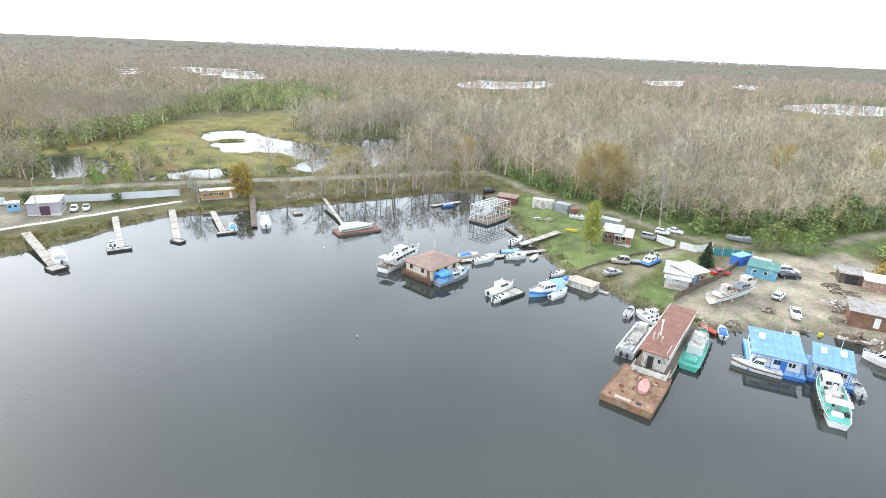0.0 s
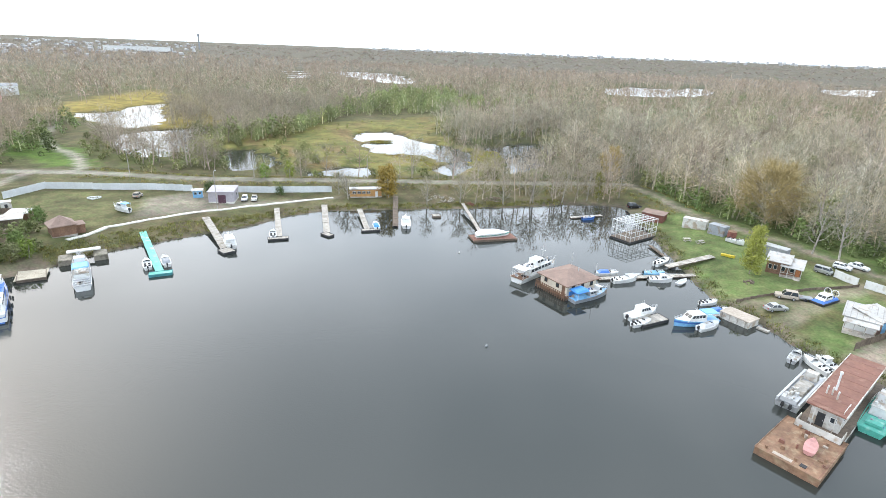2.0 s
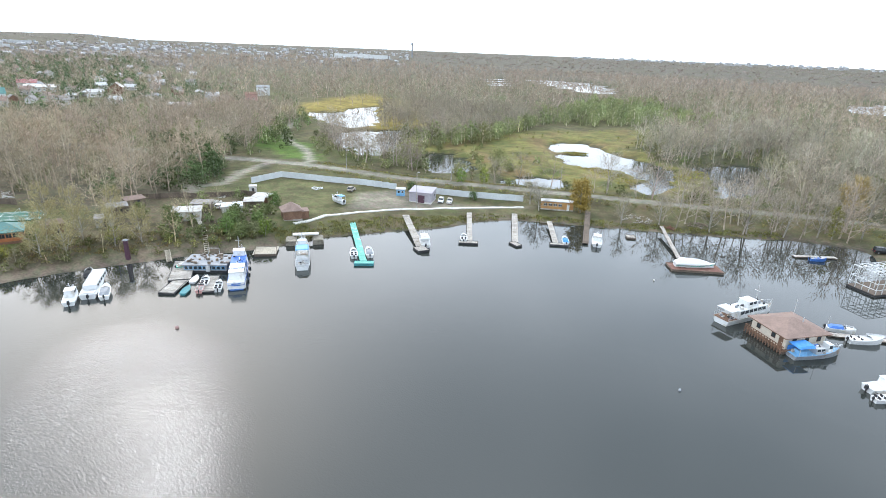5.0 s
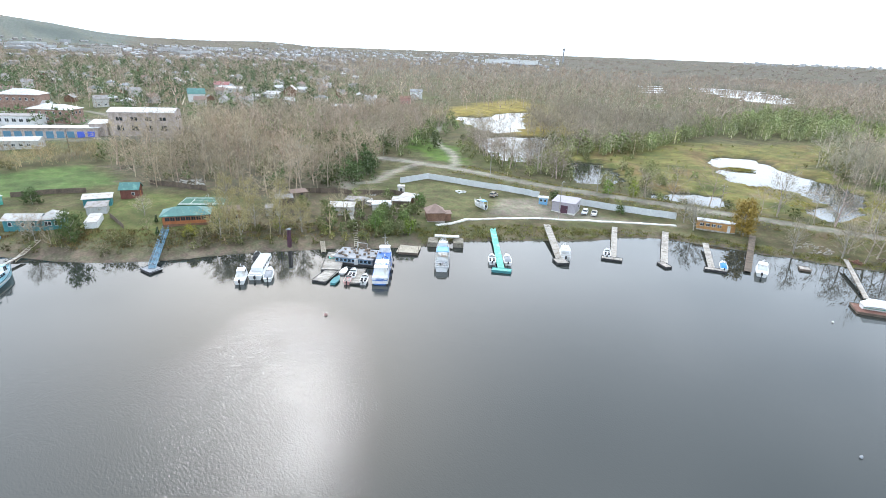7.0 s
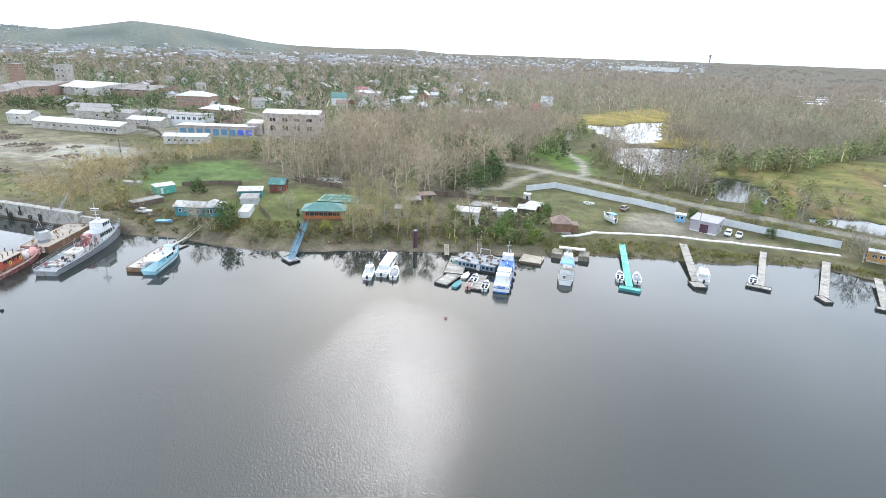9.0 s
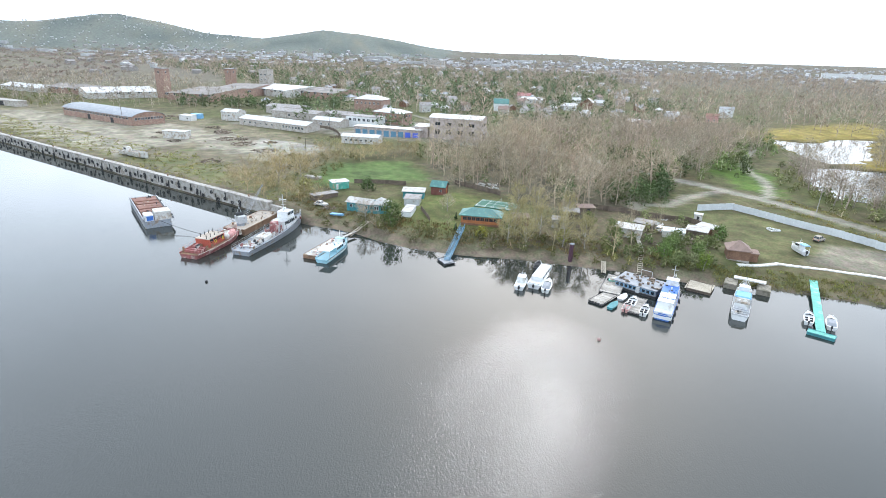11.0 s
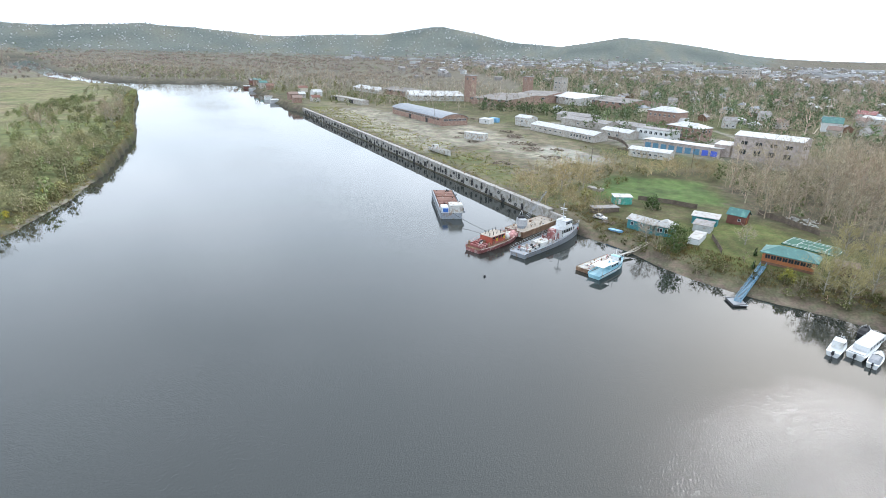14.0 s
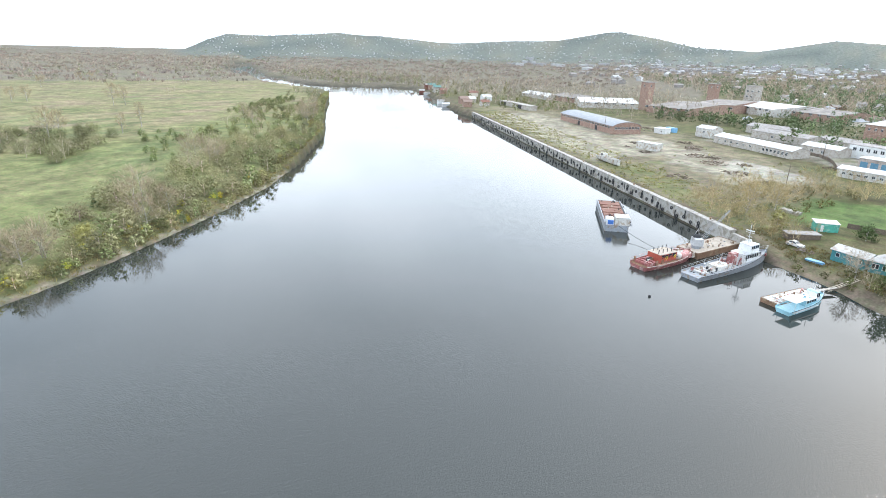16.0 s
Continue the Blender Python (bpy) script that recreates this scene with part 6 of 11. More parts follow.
def car(label, x, y, head, paint, L=4.3, W=1.72, H=1.42, kind="sedan", z=None, tilt=0.0):
    """A car: lofted body with hood, cabin and boot, glass, wheels, lamps and bumpers."""
    zz = on_land(x, y, 0.02) if z is None else z
    t = thing("car" if kind != "van" else "van", label, "car" if kind != "van" else "van", x, y, zz, head)
    hood = 0.68 if kind != "van" else 1.0
    prof = {"sedan": [(-0.5, 0.62), (-0.49, 0.9), (-0.33, 0.95), (0.14, 0.93), (0.47, 0.78), (0.5, 0.55)], "wagon": [(-0.5, 0.62), (-0.49, 0.98), (-0.4, 1.0), (0.16, 0.98), (0.47, 0.84), (0.5, 0.55)],
            "van": [(-0.5, 0.6), (-0.495, 1.1), (-0.4, 1.15), (0.3, 1.1), (0.48, 0.9), (0.5, 0.55)]}[kind]
    rings = []
    for s, top in prof:
        hw = W / 2 * (0.93 if abs(s) > 0.48 else 1.0)
        rings.append([(s * L, -hw * 0.94, 0.28), (s * L, hw * 0.94, 0.28), (s * L, hw, 0.55), (s * L, hw * 0.97, top - 0.06), (s * L, hw * 0.86, top), (s * L, -hw * 0.86, top), (s * L, -hw * 0.97, top - 0.06), (s * L, -hw, 0.55)])
    part("body", MB().loft(rings), paint, t, smooth=False)
    roofs = {"sedan": (-0.36, 0.17, -0.24, 0.03), "wagon": (-0.48, 0.2, -0.44, 0.05), "van": (-0.49, 0.42, -0.47, 0.3)}[kind]
    b = 0.92 if kind == "sedan" else (0.97 if kind == "wagon" else 1.1)
    w0, w1 = W / 2 * 0.88, W / 2 * 0.72
    x0, x1, t0, t1 = (r * L for r in roofs)
    g = part("glasshouse", MB().hexa([(x0, -w0, b), (x1, -w0, b), (x1, w0, b), (x0, w0, b)], [(t0, -w1, H - 0.04), (t1, -w1, H - 0.04), (t1, w1, H - 0.04), (t0, w1, H - 0.04)]), GLASS, t)
    part("roof", MB().box(t0 - 0.04, t1 + 0.04, -w1 - 0.03, w1 + 0.03, H - 0.04, H + 0.02, 0.03), paint, t)
    for s in (-1, 1):
        for a, c in ((x0, t0), (x1, t1), ((x0 + x1) / 2, (t0 + t1) / 2)):
            part("pillar", MB().tube((a, s * (w0 + 0.01), b), (c, s * (w1 + 0.015), H - 0.03), 0.045, 4), paint, t)
    wheel = MB().tube((0, -0.11, 0), (0, 0.11, 0), 0.31, 10).mesh("wheel", DARK)
    rim = MB().tube((0, -0.125, 0), (0, 0.125, 0), 0.17, 8).mesh("rim", LIGHT_GREY)
    for sx in (-0.31, 0.31):
        for sy in (-1, 1):
            o = part("wheel", wheel, DARK, t)
            o.location = (sx * L, sy * (W / 2 - 0.1), 0.31)
            part("rim", rim, LIGHT_GREY, o)
    for sy in (-0.33, 0.33):
        part("headlight", MB().box(L * 0.485, L * 0.507, sy * W * 1.05 - 0.14, sy * W * 1.05 + 0.14, 0.58, 0.7), GLASS, t)
        part("tail_light", MB().box(-L * 0.507, -L * 0.49, sy * W * 1.1 - 0.1, sy * W * 1.1 + 0.1, 0.62, 0.84), RED_PAINT, t)
    part("bumper", MB().box(L * 0.49, L * 0.515, -W * 0.42, W * 0.42, 0.33, 0.5), DARK if kind != "sedan" else paint, t)
    part("bumper", MB().box(-L * 0.515, -L * 0.49, -W * 0.42, W * 0.42, 0.33, 0.5), DARK if kind != "sedan" else paint, t)
    return t


def tree(label, x, y, arrays, size=1.0, leaf=LEAF, name="tree", turn=0.0, tint=(1, 1, 1), category="tree", z=None):
    """A single tree with a trunk and a crown."""
    t = thing(name, label, category, x, y, on_land(x, y, -0.05) if z is None else z, math.degrees(turn))
    v, f, m = arrays
    for k, (nm, mat) in enumerate((("trunk", BARK), ("crown", leaf))):
        ff = f[m == k]
        used, inv = np.unique(ff, return_inverse=True)
        me = bpy.data.meshes.new(nm)
        fill_mesh(me, v[used] * size, inv.reshape(-1, 3))
        at = me.color_attributes.new("tint", "FLOAT_COLOR", "POINT")
        at.data.foreach_set("color", np.tile((*(tint if k else (1, 1, 1)), 1), (len(used), 1)).astype(np.float32).ravel())
        me.materials.append(mat)
        part(nm, me, mat, t)
    return t


def fence(label, points, h, mat, post_mat, step=2.5, thick=0.06, name="fence", slats=False, gap=0.05, z_off=0.0, category="fence"):
    """Posts and panels (or single boards) along a line of points on the ground."""
    t = thing(name, label, category, points[0][0], points[0][1], 0, 0, kind="")
    ox, oy = points[0]
    post = MB().box(-0.06, 0.06, -0.06, 0.06, -0.5, h + 0.06).mesh("post", post_mat)
    for (x0, y0), (x1, y1) in zip(points[:-1], points[1:]):
        L = math.hypot(x1 - x0, y1 - y0)
        n = max(1, round(L / step))
        a = math.degrees(math.atan2(y1 - y0, x1 - x0))
        panel = MB().box(0, L / n - gap, -thick / 2, thick / 2, 0.06, h).mesh("panel", mat)
        for k in range(n):
            px, py = x0 + (x1 - x0) * k / n, y0 + (y1 - y0) * k / n
            mx, my = x0 + (x1 - x0) * (k + 1) / n, y0 + (y1 - y0) * (k + 1) / n
            za, zb = on_land(px, py) + z_off, on_land(mx, my) + z_off
            pz = (za + zb) / 2
            o = part("panel", panel, mat, t)
            o.matrix_local = pose(px - ox, py - oy, pz, 0, 0, a + 0.5 * math.sin(k * 3.3))
            p = part("post", post, post_mat, t)
            p.matrix_local = pose(px - ox, py - oy, za, 0, 0, a)
        p = part("post", post, post_mat, t)
        p.matrix_local = pose(x1 - ox, y1 - oy, on_land(x1, y1) + z_off, 0, 0, a)
    return t


def scrap(label, x, y, r=2.0, n=24, seed=1, mat=JUNK, h=0.6, long=1.2, name="scrap_heap", category="scrap"):
    """A heap of loose boards, sheets and lumps: stuff that nobody could count."""
    g = np.random.RandomState(seed)
    mb = MB()
    for _ in range(n):
        a, d = g.uniform(0, 6.3), r * math.sqrt(g.uniform(0, 1))
        cx, cy = math.cos(a) * d, math.sin(a) * d
        cz = g.uniform(0, h) * (1 - d / r * 0.8)
        l, w, k = g.uniform(0.25, long), g.uniform(0.06, 0.26), g.uniform(0.03, 0.2)
        m = pose(cx, cy, cz, g.uniform(-20, 20), g.uniform(-25, 25), g.uniform(0, 360))
        b = MB().box(-l / 2, l / 2, -w / 2, w / 2, -0.1, k)
        s = len(mb.v)
        mb.v += [tuple(m @ Vector(p)) for p in b.v]
        mb.f += [tuple(s + q for q in f) for f in b.f]
    t = new(name, mb.mesh(name, mat))
    t.matrix_world = pose(x, y, on_land(x, y))
    return tagged(t, label, category, kind="stuff")


def deck_clutter(parent, boxes, n, seed, mats):
    """Loose gear on a deck: boxes are (x0, x1, y0, y1, z) areas that carry small crates, coils and lids."""
    g = np.random.RandomState(seed)
    for k in range(n):
        x0, x1, y0, y1, z = boxes[k % len(boxes)]
        a, b = g.uniform(x0, x1), g.uniform(y0, y1)
        if k % 4 == 3:
            part("rope_coil", MB().torus((a, b, z + 0.07), g.uniform(0.14, 0.24), 0.06, "z", 9, 4), mats[k % len(mats)], parent)
        elif k % 4 == 2:
            part("drum", MB().tube((a, b, z), (a, b, z + g.uniform(0.3, 0.7)), g.uniform(0.12, 0.24), 8), mats[k % len(mats)], parent)
        else:
            l, w, h = g.uniform(0.2, 0.7), g.uniform(0.15, 0.5), g.uniform(0.15, 0.5)
            part("crate", MB().box(a - l / 2, a + l / 2, b - w / 2, b + w / 2, z, z + h, 0.02), mats[k % len(mats)], parent)

# ---- placing helpers ----
def span(p, q, depth):
    """Centre, heading and width of a building whose front runs from p to q (left to right, seen from the water)."""
    (x0, y0), (x1, y1) = p, q
    w, a = math.hypot(x1 - x0, y1 - y0), math.atan2(y1 - y0, x1 - x0)
    return (x0 + x1) / 2 - math.sin(a) * depth / 2, (y0 + y1) / 2 + math.cos(a) * depth / 2, math.degrees(a), w


def built(label, category, p, q, depth, h, wall, roof, **more):
    x, y, head, w = span(p, q, depth)
    return house(label, category, x, y, head, w, depth, h, wall, roof, **more)


def strip(name, label, line, width, mat, lift=0.1, thick=0.12, category="path", step=2.0):
    """A paved strip that follows the ground."""
    pts = []
    for (x0, y0), (x1, y1) in zip(line[:-1], line[1:]):
        n = max(1, int(math.hypot(x1 - x0, y1 - y0) / step))
        pts += [(x0 + (x1 - x0) * k / n, y0 + (y1 - y0) * k / n) for k in range(n)]
    pts.append(line[-1])
    rings = []
    for k, (x, y) in enumerate(pts):
        ax, ay = pts[max(0, k - 1)]
        bx, by = pts[min(len(pts) - 1, k + 1)]
        d = math.hypot(bx - ax, by - ay)
        nx, ny = -(by - ay) / d * width / 2, (bx - ax) / d * width / 2
        z = max(on_land(x, y), on_land(x + nx, y + ny), on_land(x - nx, y - ny)) + lift
        rings.append([(x + nx, y + ny, z), (x - nx, y - ny, z), (x - nx, y - ny, z - thick - 0.3), (x + nx, y + ny, z - thick - 0.3)])
    ob = new(name, MB().loft(rings).mesh(name, mat))
    return tagged(ob, label, category, kind="structure")


# ---- north bank: path, garage, fence, jetties ----
strip("path", "pale narrow concrete path along the grassy bank", [(-114, 93.5), (-113.5, 104), (-107.5, 115), (-101, 127), (-94, 135.7), (-85, 145), (-76, 153.5)], 1.3, PATH_WHITE, 0.16)
built("flat-roofed grey lilac garage with a maroon steel door", "garage", (-106.4, 133.6), (-99.8, 136.3), 6.5, 3.3, LILAC, LILAC, kind="shed", rise=0.45, over=0.25, name="garage",
      wins=(("r", 0.8, 1.5, 1.0, 0.9),), doors=(("f", 0.3, 0.05, 2.2, 2.4, MAROON),), plinth=PATH_WHITE)
built("small white guard kiosk with a blue roof", "kiosk", (-113.6, 136.0), (-111.4, 137.6), 2.2, 2.2, LIGHT_BLUE, SHEET_WHITE, kind="hip", rise=0.4, over=0.3, name="kiosk",
      wins=(("f", -0.6, 1.0, 0.8, 0.8), ("f", 0.6, 1.0, 0.7, 0.8)), doors=(("r", 0, 0.05, 0.8, 1.9, WHITE),))
car("white hatchback parked on gravel beside the garage", -98.8, 140.3, -62, WHITE, 4.0, kind="wagon")
car("cream sedan parked beside the white hatchback", -96.2, 141.4, -62, WHITE_OLD, 4.2)
fence("tall white profiled metal fence on steel posts", [(-157.5, 113), (-157, 125.5), (-119, 142.6)], 2.1, FENCE_WHITE, STEEL, 2.6)
fence("tall white profiled metal fence behind the parked cars", [(-106, 147.5), (-97, 150.5), (-79, 159)], 2.1, FENCE_WHITE, STEEL, 2.6)
built("long ochre trailer cabin with a pale window band", "cabin", (-71.0, 155.4), (-62.0, 159.7), 3.0, 2.6, OCHRE_WOOD, SHEET_WHITE, kind="flat", over=0.15, name="trailer_cabin", plinth=CONCRETE,
      wins=tuple(("f", -3.6 + 1.5 * k, 1.2, 1.1, 0.9) for k in range(4)), doors=(("f", 3.4, 0.1, 0.8, 2.0, WHITE),))


def lamp_post(label, x, y, h, arm=True, mat=CONCRETE, name="street_lamp", category="lamp post", wires=False):
    t = thing(name, label, category, x, y, on_land(x, y))
    part("pole", MB().tube((0, 0, -0.5), (0, 0, h), 0.15, 8, 0.09), mat, t)
    if arm:
        part("arm", MB().tube((0, 0, h - 0.1), (0.9, -0.5, h + 0.35), 0.04, 5), STEEL, t)
        part("lamp_head", MB().box(0.75, 1.35, -0.75, -0.45, h + 0.3, h + 0.42, 0.03), LIGHT_GREY, t)
    else:
        part("crossarm", MB().box(-0.9, 0.9, -0.05, 0.05, h - 0.6, h - 0.48), WOOD_DARK, t)
        for k in (-0.8, 0, 0.8):
            part("insulator", MB().tube((k, 0, h - 0.48), (k, 0, h - 0.28), 0.05, 6), WHITE, t)
    return t


lamp_post("tall slim concrete lamp post beside the garage", -100.6, 129.7, 11.0)
lamp_post("pale concrete power pole behind the white fence", -109.9, 162.7, 9.3, False, name="power_pole", category="power pole")
lamp_post("pale concrete power pole on the road bank", -75.5, 181.0, 8.5, False, name="power_pole", category="power pole")
lamp_post("pale concrete power pole by the pond road", -150, 150.5, 9, False, name="power_pole", category="power pole")
lamp_post("pale concrete power pole on the road bank", -35, 181.5, 8.5, False, name="power_pole", category="power pole")

jetty("long grey plank jetty with a float at its end", (-97.2, 120), (-80.2, 104.4), 1.9, 0.45, z0=2.0)
raft("dark float at the jetty head", [(-81.5, 103.2), (-78.6, 101.6), (-77.2, 104.2), (-80.0, 105.8)], 0.45, WOOD, DARK, plank=0.4)
cruiser("white cabin cruiser with a grey canopy tied to a jetty", -82.0, 108.6, 132, 7.6, 2.7, canopy=LIGHT_GREY)
jetty("narrow grey plank jetty from the grass bank", (-85.3, 135.8), (-73.2, 116.6), 1.5, 0.45, z0=1.6)
raft("dark cross float at the end of a plank jetty", [(-74.6, 113.6), (-70.4, 116.2), (-71.4, 117.8), (-75.6, 115.2)], 0.4, WOOD, DARK, plank=0.4)
motorboat("small white open motorboat beside a plank jetty", -75.6, 117.6, 122, 5.0, 1.9)
jetty("plain grey plank jetty with no boat", (-74.6, 144.6), (-63.6, 123.8), 1.7, 0.45, z0=1.4)
raft("dark float under the jetty head", [(-64.8, 122.6), (-61.8, 121.2), (-61.0, 122.8), (-64.0, 124.2)], 0.4, WOOD, DARK, plank=0.4)
jetty("short grey plank jetty with a cross float", (-63.4, 145), (-54.8, 130), 1.5, 0.45, z0=1.2)
raft("cross float at the short jetty", [(-55.6, 128.2), (-51.4, 130.6), (-52.2, 132.0), (-56.4, 129.6)], 0.4, WOOD, DARK, plank=0.4)
motorboat("white motorboat under a bright blue cover", -53.6, 133.4, 119, 5.2, 1.9, cover=TARP)
jetty("dark brown timber jetty running down the bank", (-57.2, 159.6), (-48.6, 135.2), 1.6, 0.5, mat=WOOD_DARK, z0=2.2)
cruiser("white cabin cruiser moored beside a dark jetty", -46.8, 138.8, 110, 7.6, 2.8)
raft("tiny plank float by the shore", [(-41.4, 147.8), (-39.2, 148.8), (-40.4, 151.0), (-42.4, 150.0)], 0.4, WOOD, WOOD_DARK, plank=0.3)
jetty("long narrow plank footbridge to a moored raft", (-35.5, 160.5), (-26.2, 140.2), 1.0, 0.5, z0=1.9)
raft("red-brown timber raft carrying a wrapped boat", [(-25.6, 130.8), (-15.2, 136.6), (-17.8, 140.6), (-28.0, 134.8)], 0.45, RED_ROOF, WOOD_DARK, plank=0.4)
w = thing("wrapped_boat", "boat under white shrink wrap on a red raft", "boat", -21.8, 136.2, 0.5, 32)
make_hull(w, 9.4, 2.6, 0.7, WHITE, WHITE, rise=0.4, draft=0.1, boot=TEAL)
part("wrap", MB().hexa([(-4.6, -1.3, 0.85), (3.6, -1.0, 1.0), (3.6, 1.0, 1.0), (-4.6, 1.3, 0.85)], [(-3.6, -0.1, 2.2), (0.6, -0.08, 2.0), (0.6, 0.08, 2.0), (-3.6, 0.1, 2.2)]), WRAP, w)


def buoy(label, x, y, mat, r=0.35):
    t = thing("buoy", label, "buoy", x, y, 0)
    part("float", MB().ball((0, 0, 0.12), r, 10, 6), mat, t)
    part("eye", MB().torus((0, 0, r + 0.14), 0.08, 0.02, "y", 8, 4), STEEL, t)


buoy("small grey mooring buoy on open water", -13.1, 80.2, GREY_PAINT, 0.22)
buoy("small white mooring buoy near the raft", -27.5, 122, WHITE, 0.22)
buoy("small red-brown mooring buoy on open water", -88.5, 45.2, SHIP_RED)
buoy("small dark mooring buoy on open water", -124, -28, DARK, 0.3)

# ---- the houseboat with the brown hip roof and its neighbours ----
hb = thing("houseboat", "cream houseboat with a brown hip roof and timber gallery", "houseboat", -1.1, 109.0, 0, -42.6)
part("float", MB().box(-4.2, 4.2, -4.6, 4.6, -0.4, 0.55), WOOD_DARK, hb)
part("gallery", MB().box(-4.4, 4.4, -4.9, 4.9, 0.56, 0.75), BROWN_WOOD, hb)
for k in range(14):
    part("fender_post", MB().box(-4.4 + k * 0.64, -4.2 + k * 0.64, -5.02, -4.9, 0.0, 1.5), BROWN_WOOD, hb)
for z_r in (1.05, 1.45):
    part("gallery_rail", MB().box(-4.4, 4.4, -4.96, -4.88, z_r, z_r + 0.1), BROWN_WOOD, hb)
    part("gallery_rail", MB().box(-4.46, -4.38, -4.9, 4.9, z_r, z_r + 0.1), BROWN_WOOD, hb)
wall = part("wall", MB().box(-3.8, 3.8, -4.2, 4.2, 0.75, 3.2), PLASTER, hb)
for c, u in (((-2.2, -4.2), (1, 0)), ((1.2, -4.2), (1, 0)), ((3.8, -2.4), (0, 1)), ((3.8, 0.2), (0, 1)), ((3.8, 2.8), (0, 1)), ((-3.8, 1.5), (0, -1))):
    window_on(hb, (*c, 2.25), u, 0.9, 1.1, BROWN_WOOD)
door_on(hb, (2.9, -4.2, 0.78), (1, 0), 0.85, 2.0, BROWN_WOOD)
W, D, h, rise = 4.45, 4.95, 3.2, 1.45
e = [(-W, -D), (W, -D), (W, D), (-W, D)]
for a, b, m in ((0, 1, ((0, -0.5),)), (1, 2, ((0, -0.5), (0, 0.5))), (2, 3, ((0, 0.5),)), (3, 0, ((0, 0.5), (0, -0.5)))):
    lo = [(*e[a], h), (*e[b], h)]
    hi = [(*q, h + rise) for q in (m if len(m) == 1 else m[::-1])]
    mb = MB()
    mb.face(*lo, *hi).face(*[(x, y, z - 0.12) for x, y, z in (lo + hi)][::-1])
    part("roof_slope", mb, BROWN_ROOF, hb)
part("eave", MB().box(-W, W, -D, D, h - 0.16, h - 0.02), BROWN_WOOD, hb)
part("roof_vent", MB().tube((1.2, 1.4, h + 0.8), (1.2, 1.4, h + 1.9), 0.1, 7), LIGHT_GREY, hb)
for px in (-3.2, 3.6):
    part("antenna", MB().tube((px, 4.0, 3.1), (px, 4.0, 6.4), 0.05, 5), STEEL, hb)

y2 = thing("motor_yacht", "old white motor yacht with a brown stern deck", "boat", -8.2, 114.8, 0, 60)
st = make_hull(y2, 14.6, 3.7, 1.2, WHITE, TAN, rise=0.7, stern=0.92, draft=0.5, bulwark=0.15, boot=None)
part("stern_deck", MB().box(-7.4, -4.6, -1.7, 1.7, 1.12, 1.2), BROWN_WOOD, y2)
cabin(y2, -4.6, 4.4, 3.0, 1.15, 1.5, WHITE, "saloon", 0.5, 0.1, windows=6, roof=WHITE)
cabin(y2, -1.8, 1.4, 2.3, 2.74, 1.2, WHITE, "wheelhouse", 0.5, 0.2, windows=2, roof=WHITE)
part("awning", MB().box(-6.9, -4.5, -1.6, 1.6, 3.0, 3.08), WRAP, y2)
for sx in (-6.8, -4.7):
    for sy in (-1.5, 1.5):
        part("awning_pole", MB().tube((sx, sy, 1.2), (sx, sy, 3.0), 0.035, 5), STEEL, y2)
rails(y2, st, 0.8, 0.0, 1.0, STEEL)
part("mast", MB().tube((2.0, 0, 3.9), (1.8, 0, 6.6), 0.07, 6).tube((1.9, -0.7, 5.4), (1.9, 0.7, 5.4), 0.03, 4), STEEL, y2)

bc = thing("work_boat", "grey work boat with a blue tarpaulin canopy", "boat", 3.5, 105.8, 0, 44)
st = make_hull(bc, 9.6, 2.8, 0.85, GREY_PAINT, LIGHT_BLUE, rise=0.6, stern=0.9, draft=0.4, bulwark=0.12)
part("canopy", MB().hexa([(-4.6, -1.35, 2.3), (-1.6, -1.35, 2.35), (-1.6, 1.35, 2.35), (-4.6, 1.35, 2.3)], [(-4.4, -1.0, 2.6), (-1.7, -1.0, 2.7), (-1.7, 1.0, 2.7), (-4.4, 1.0, 2.6)]), TARP, bc)
for sx in (-4.4, -1.8):
    for sy in (-1.25, 1.25):
        part("canopy_pole", MB().tube((sx, sy, 0.8), (sx, sy, 2.35), 0.035, 5), STEEL, bc)
part("cockpit_box", MB().box(-3.8, -2.4, -0.8, 0.8, 0.75, 1.4, 0.05), LIGHT_BLUE, bc)
part("side_cover", MB().box(-4.5, -1.5, 1.2, 1.32, 0.85, 1.7), TARP, bc)
cabin(bc, -0.8, 1.2, 1.9, 0.85, 1.0, LIGHT_GREY, "cabin", 0.3, 0.0, windows=2, roof=LIGHT_GREY)
cabin(bc, 1.6, 2.7, 1.5, 0.95, 1.4, WHITE, "wheelhouse", 0.2, 0.1, windows=1, roof=WHITE)
rails(bc, st, 0.6, 0.5, 1.0, STEEL)

jetty("long low plank jetty between houseboat and shore", (5.2, 116.2), (29.0, 126.8), 1.5, 0.4)
motorboat("white speedboat with an outboard at the jetty", 10.9, 117.2, 33, 6.2, 2.1)
motorboat("white motorboat with a dark blue canopy", 7.2, 119.6, 15, 5.0, 1.9, cover=BLUE)
rowing_boat("small dark grey inflatable dinghy at the jetty", 13.0, 121.0, 22, 3.4, 1.5, LIGHT_GREY)
motorboat("pale blue open motorboat at the jetty", 17.6, 123.3, 15, 4.8, 1.8, hull=LIGHT_BLUE, deck=CYAN)
motorboat("white cabin motorboat moored at the jetty", 18.6, 119.9, 14, 5.2, 2.0, cab=True)
rowing_boat("small grey aluminium boat near the reeds", 23.2, 120.6, 58, 4.0, 1.5, LIGHT_GREY)
jetty("wide grey plank pier onto the grass", (20.8, 128.4), (31.8, 135.2), 1.9, 2.3, z0=0.7)
motorboat("white speedboat beside the wide pier", 20.2, 131.6, 52, 5.8, 2.1)
jetty("low white float in the bay's corner", (-2.4, 162.4), (6.6, 168.4), 1.4, 0.4)
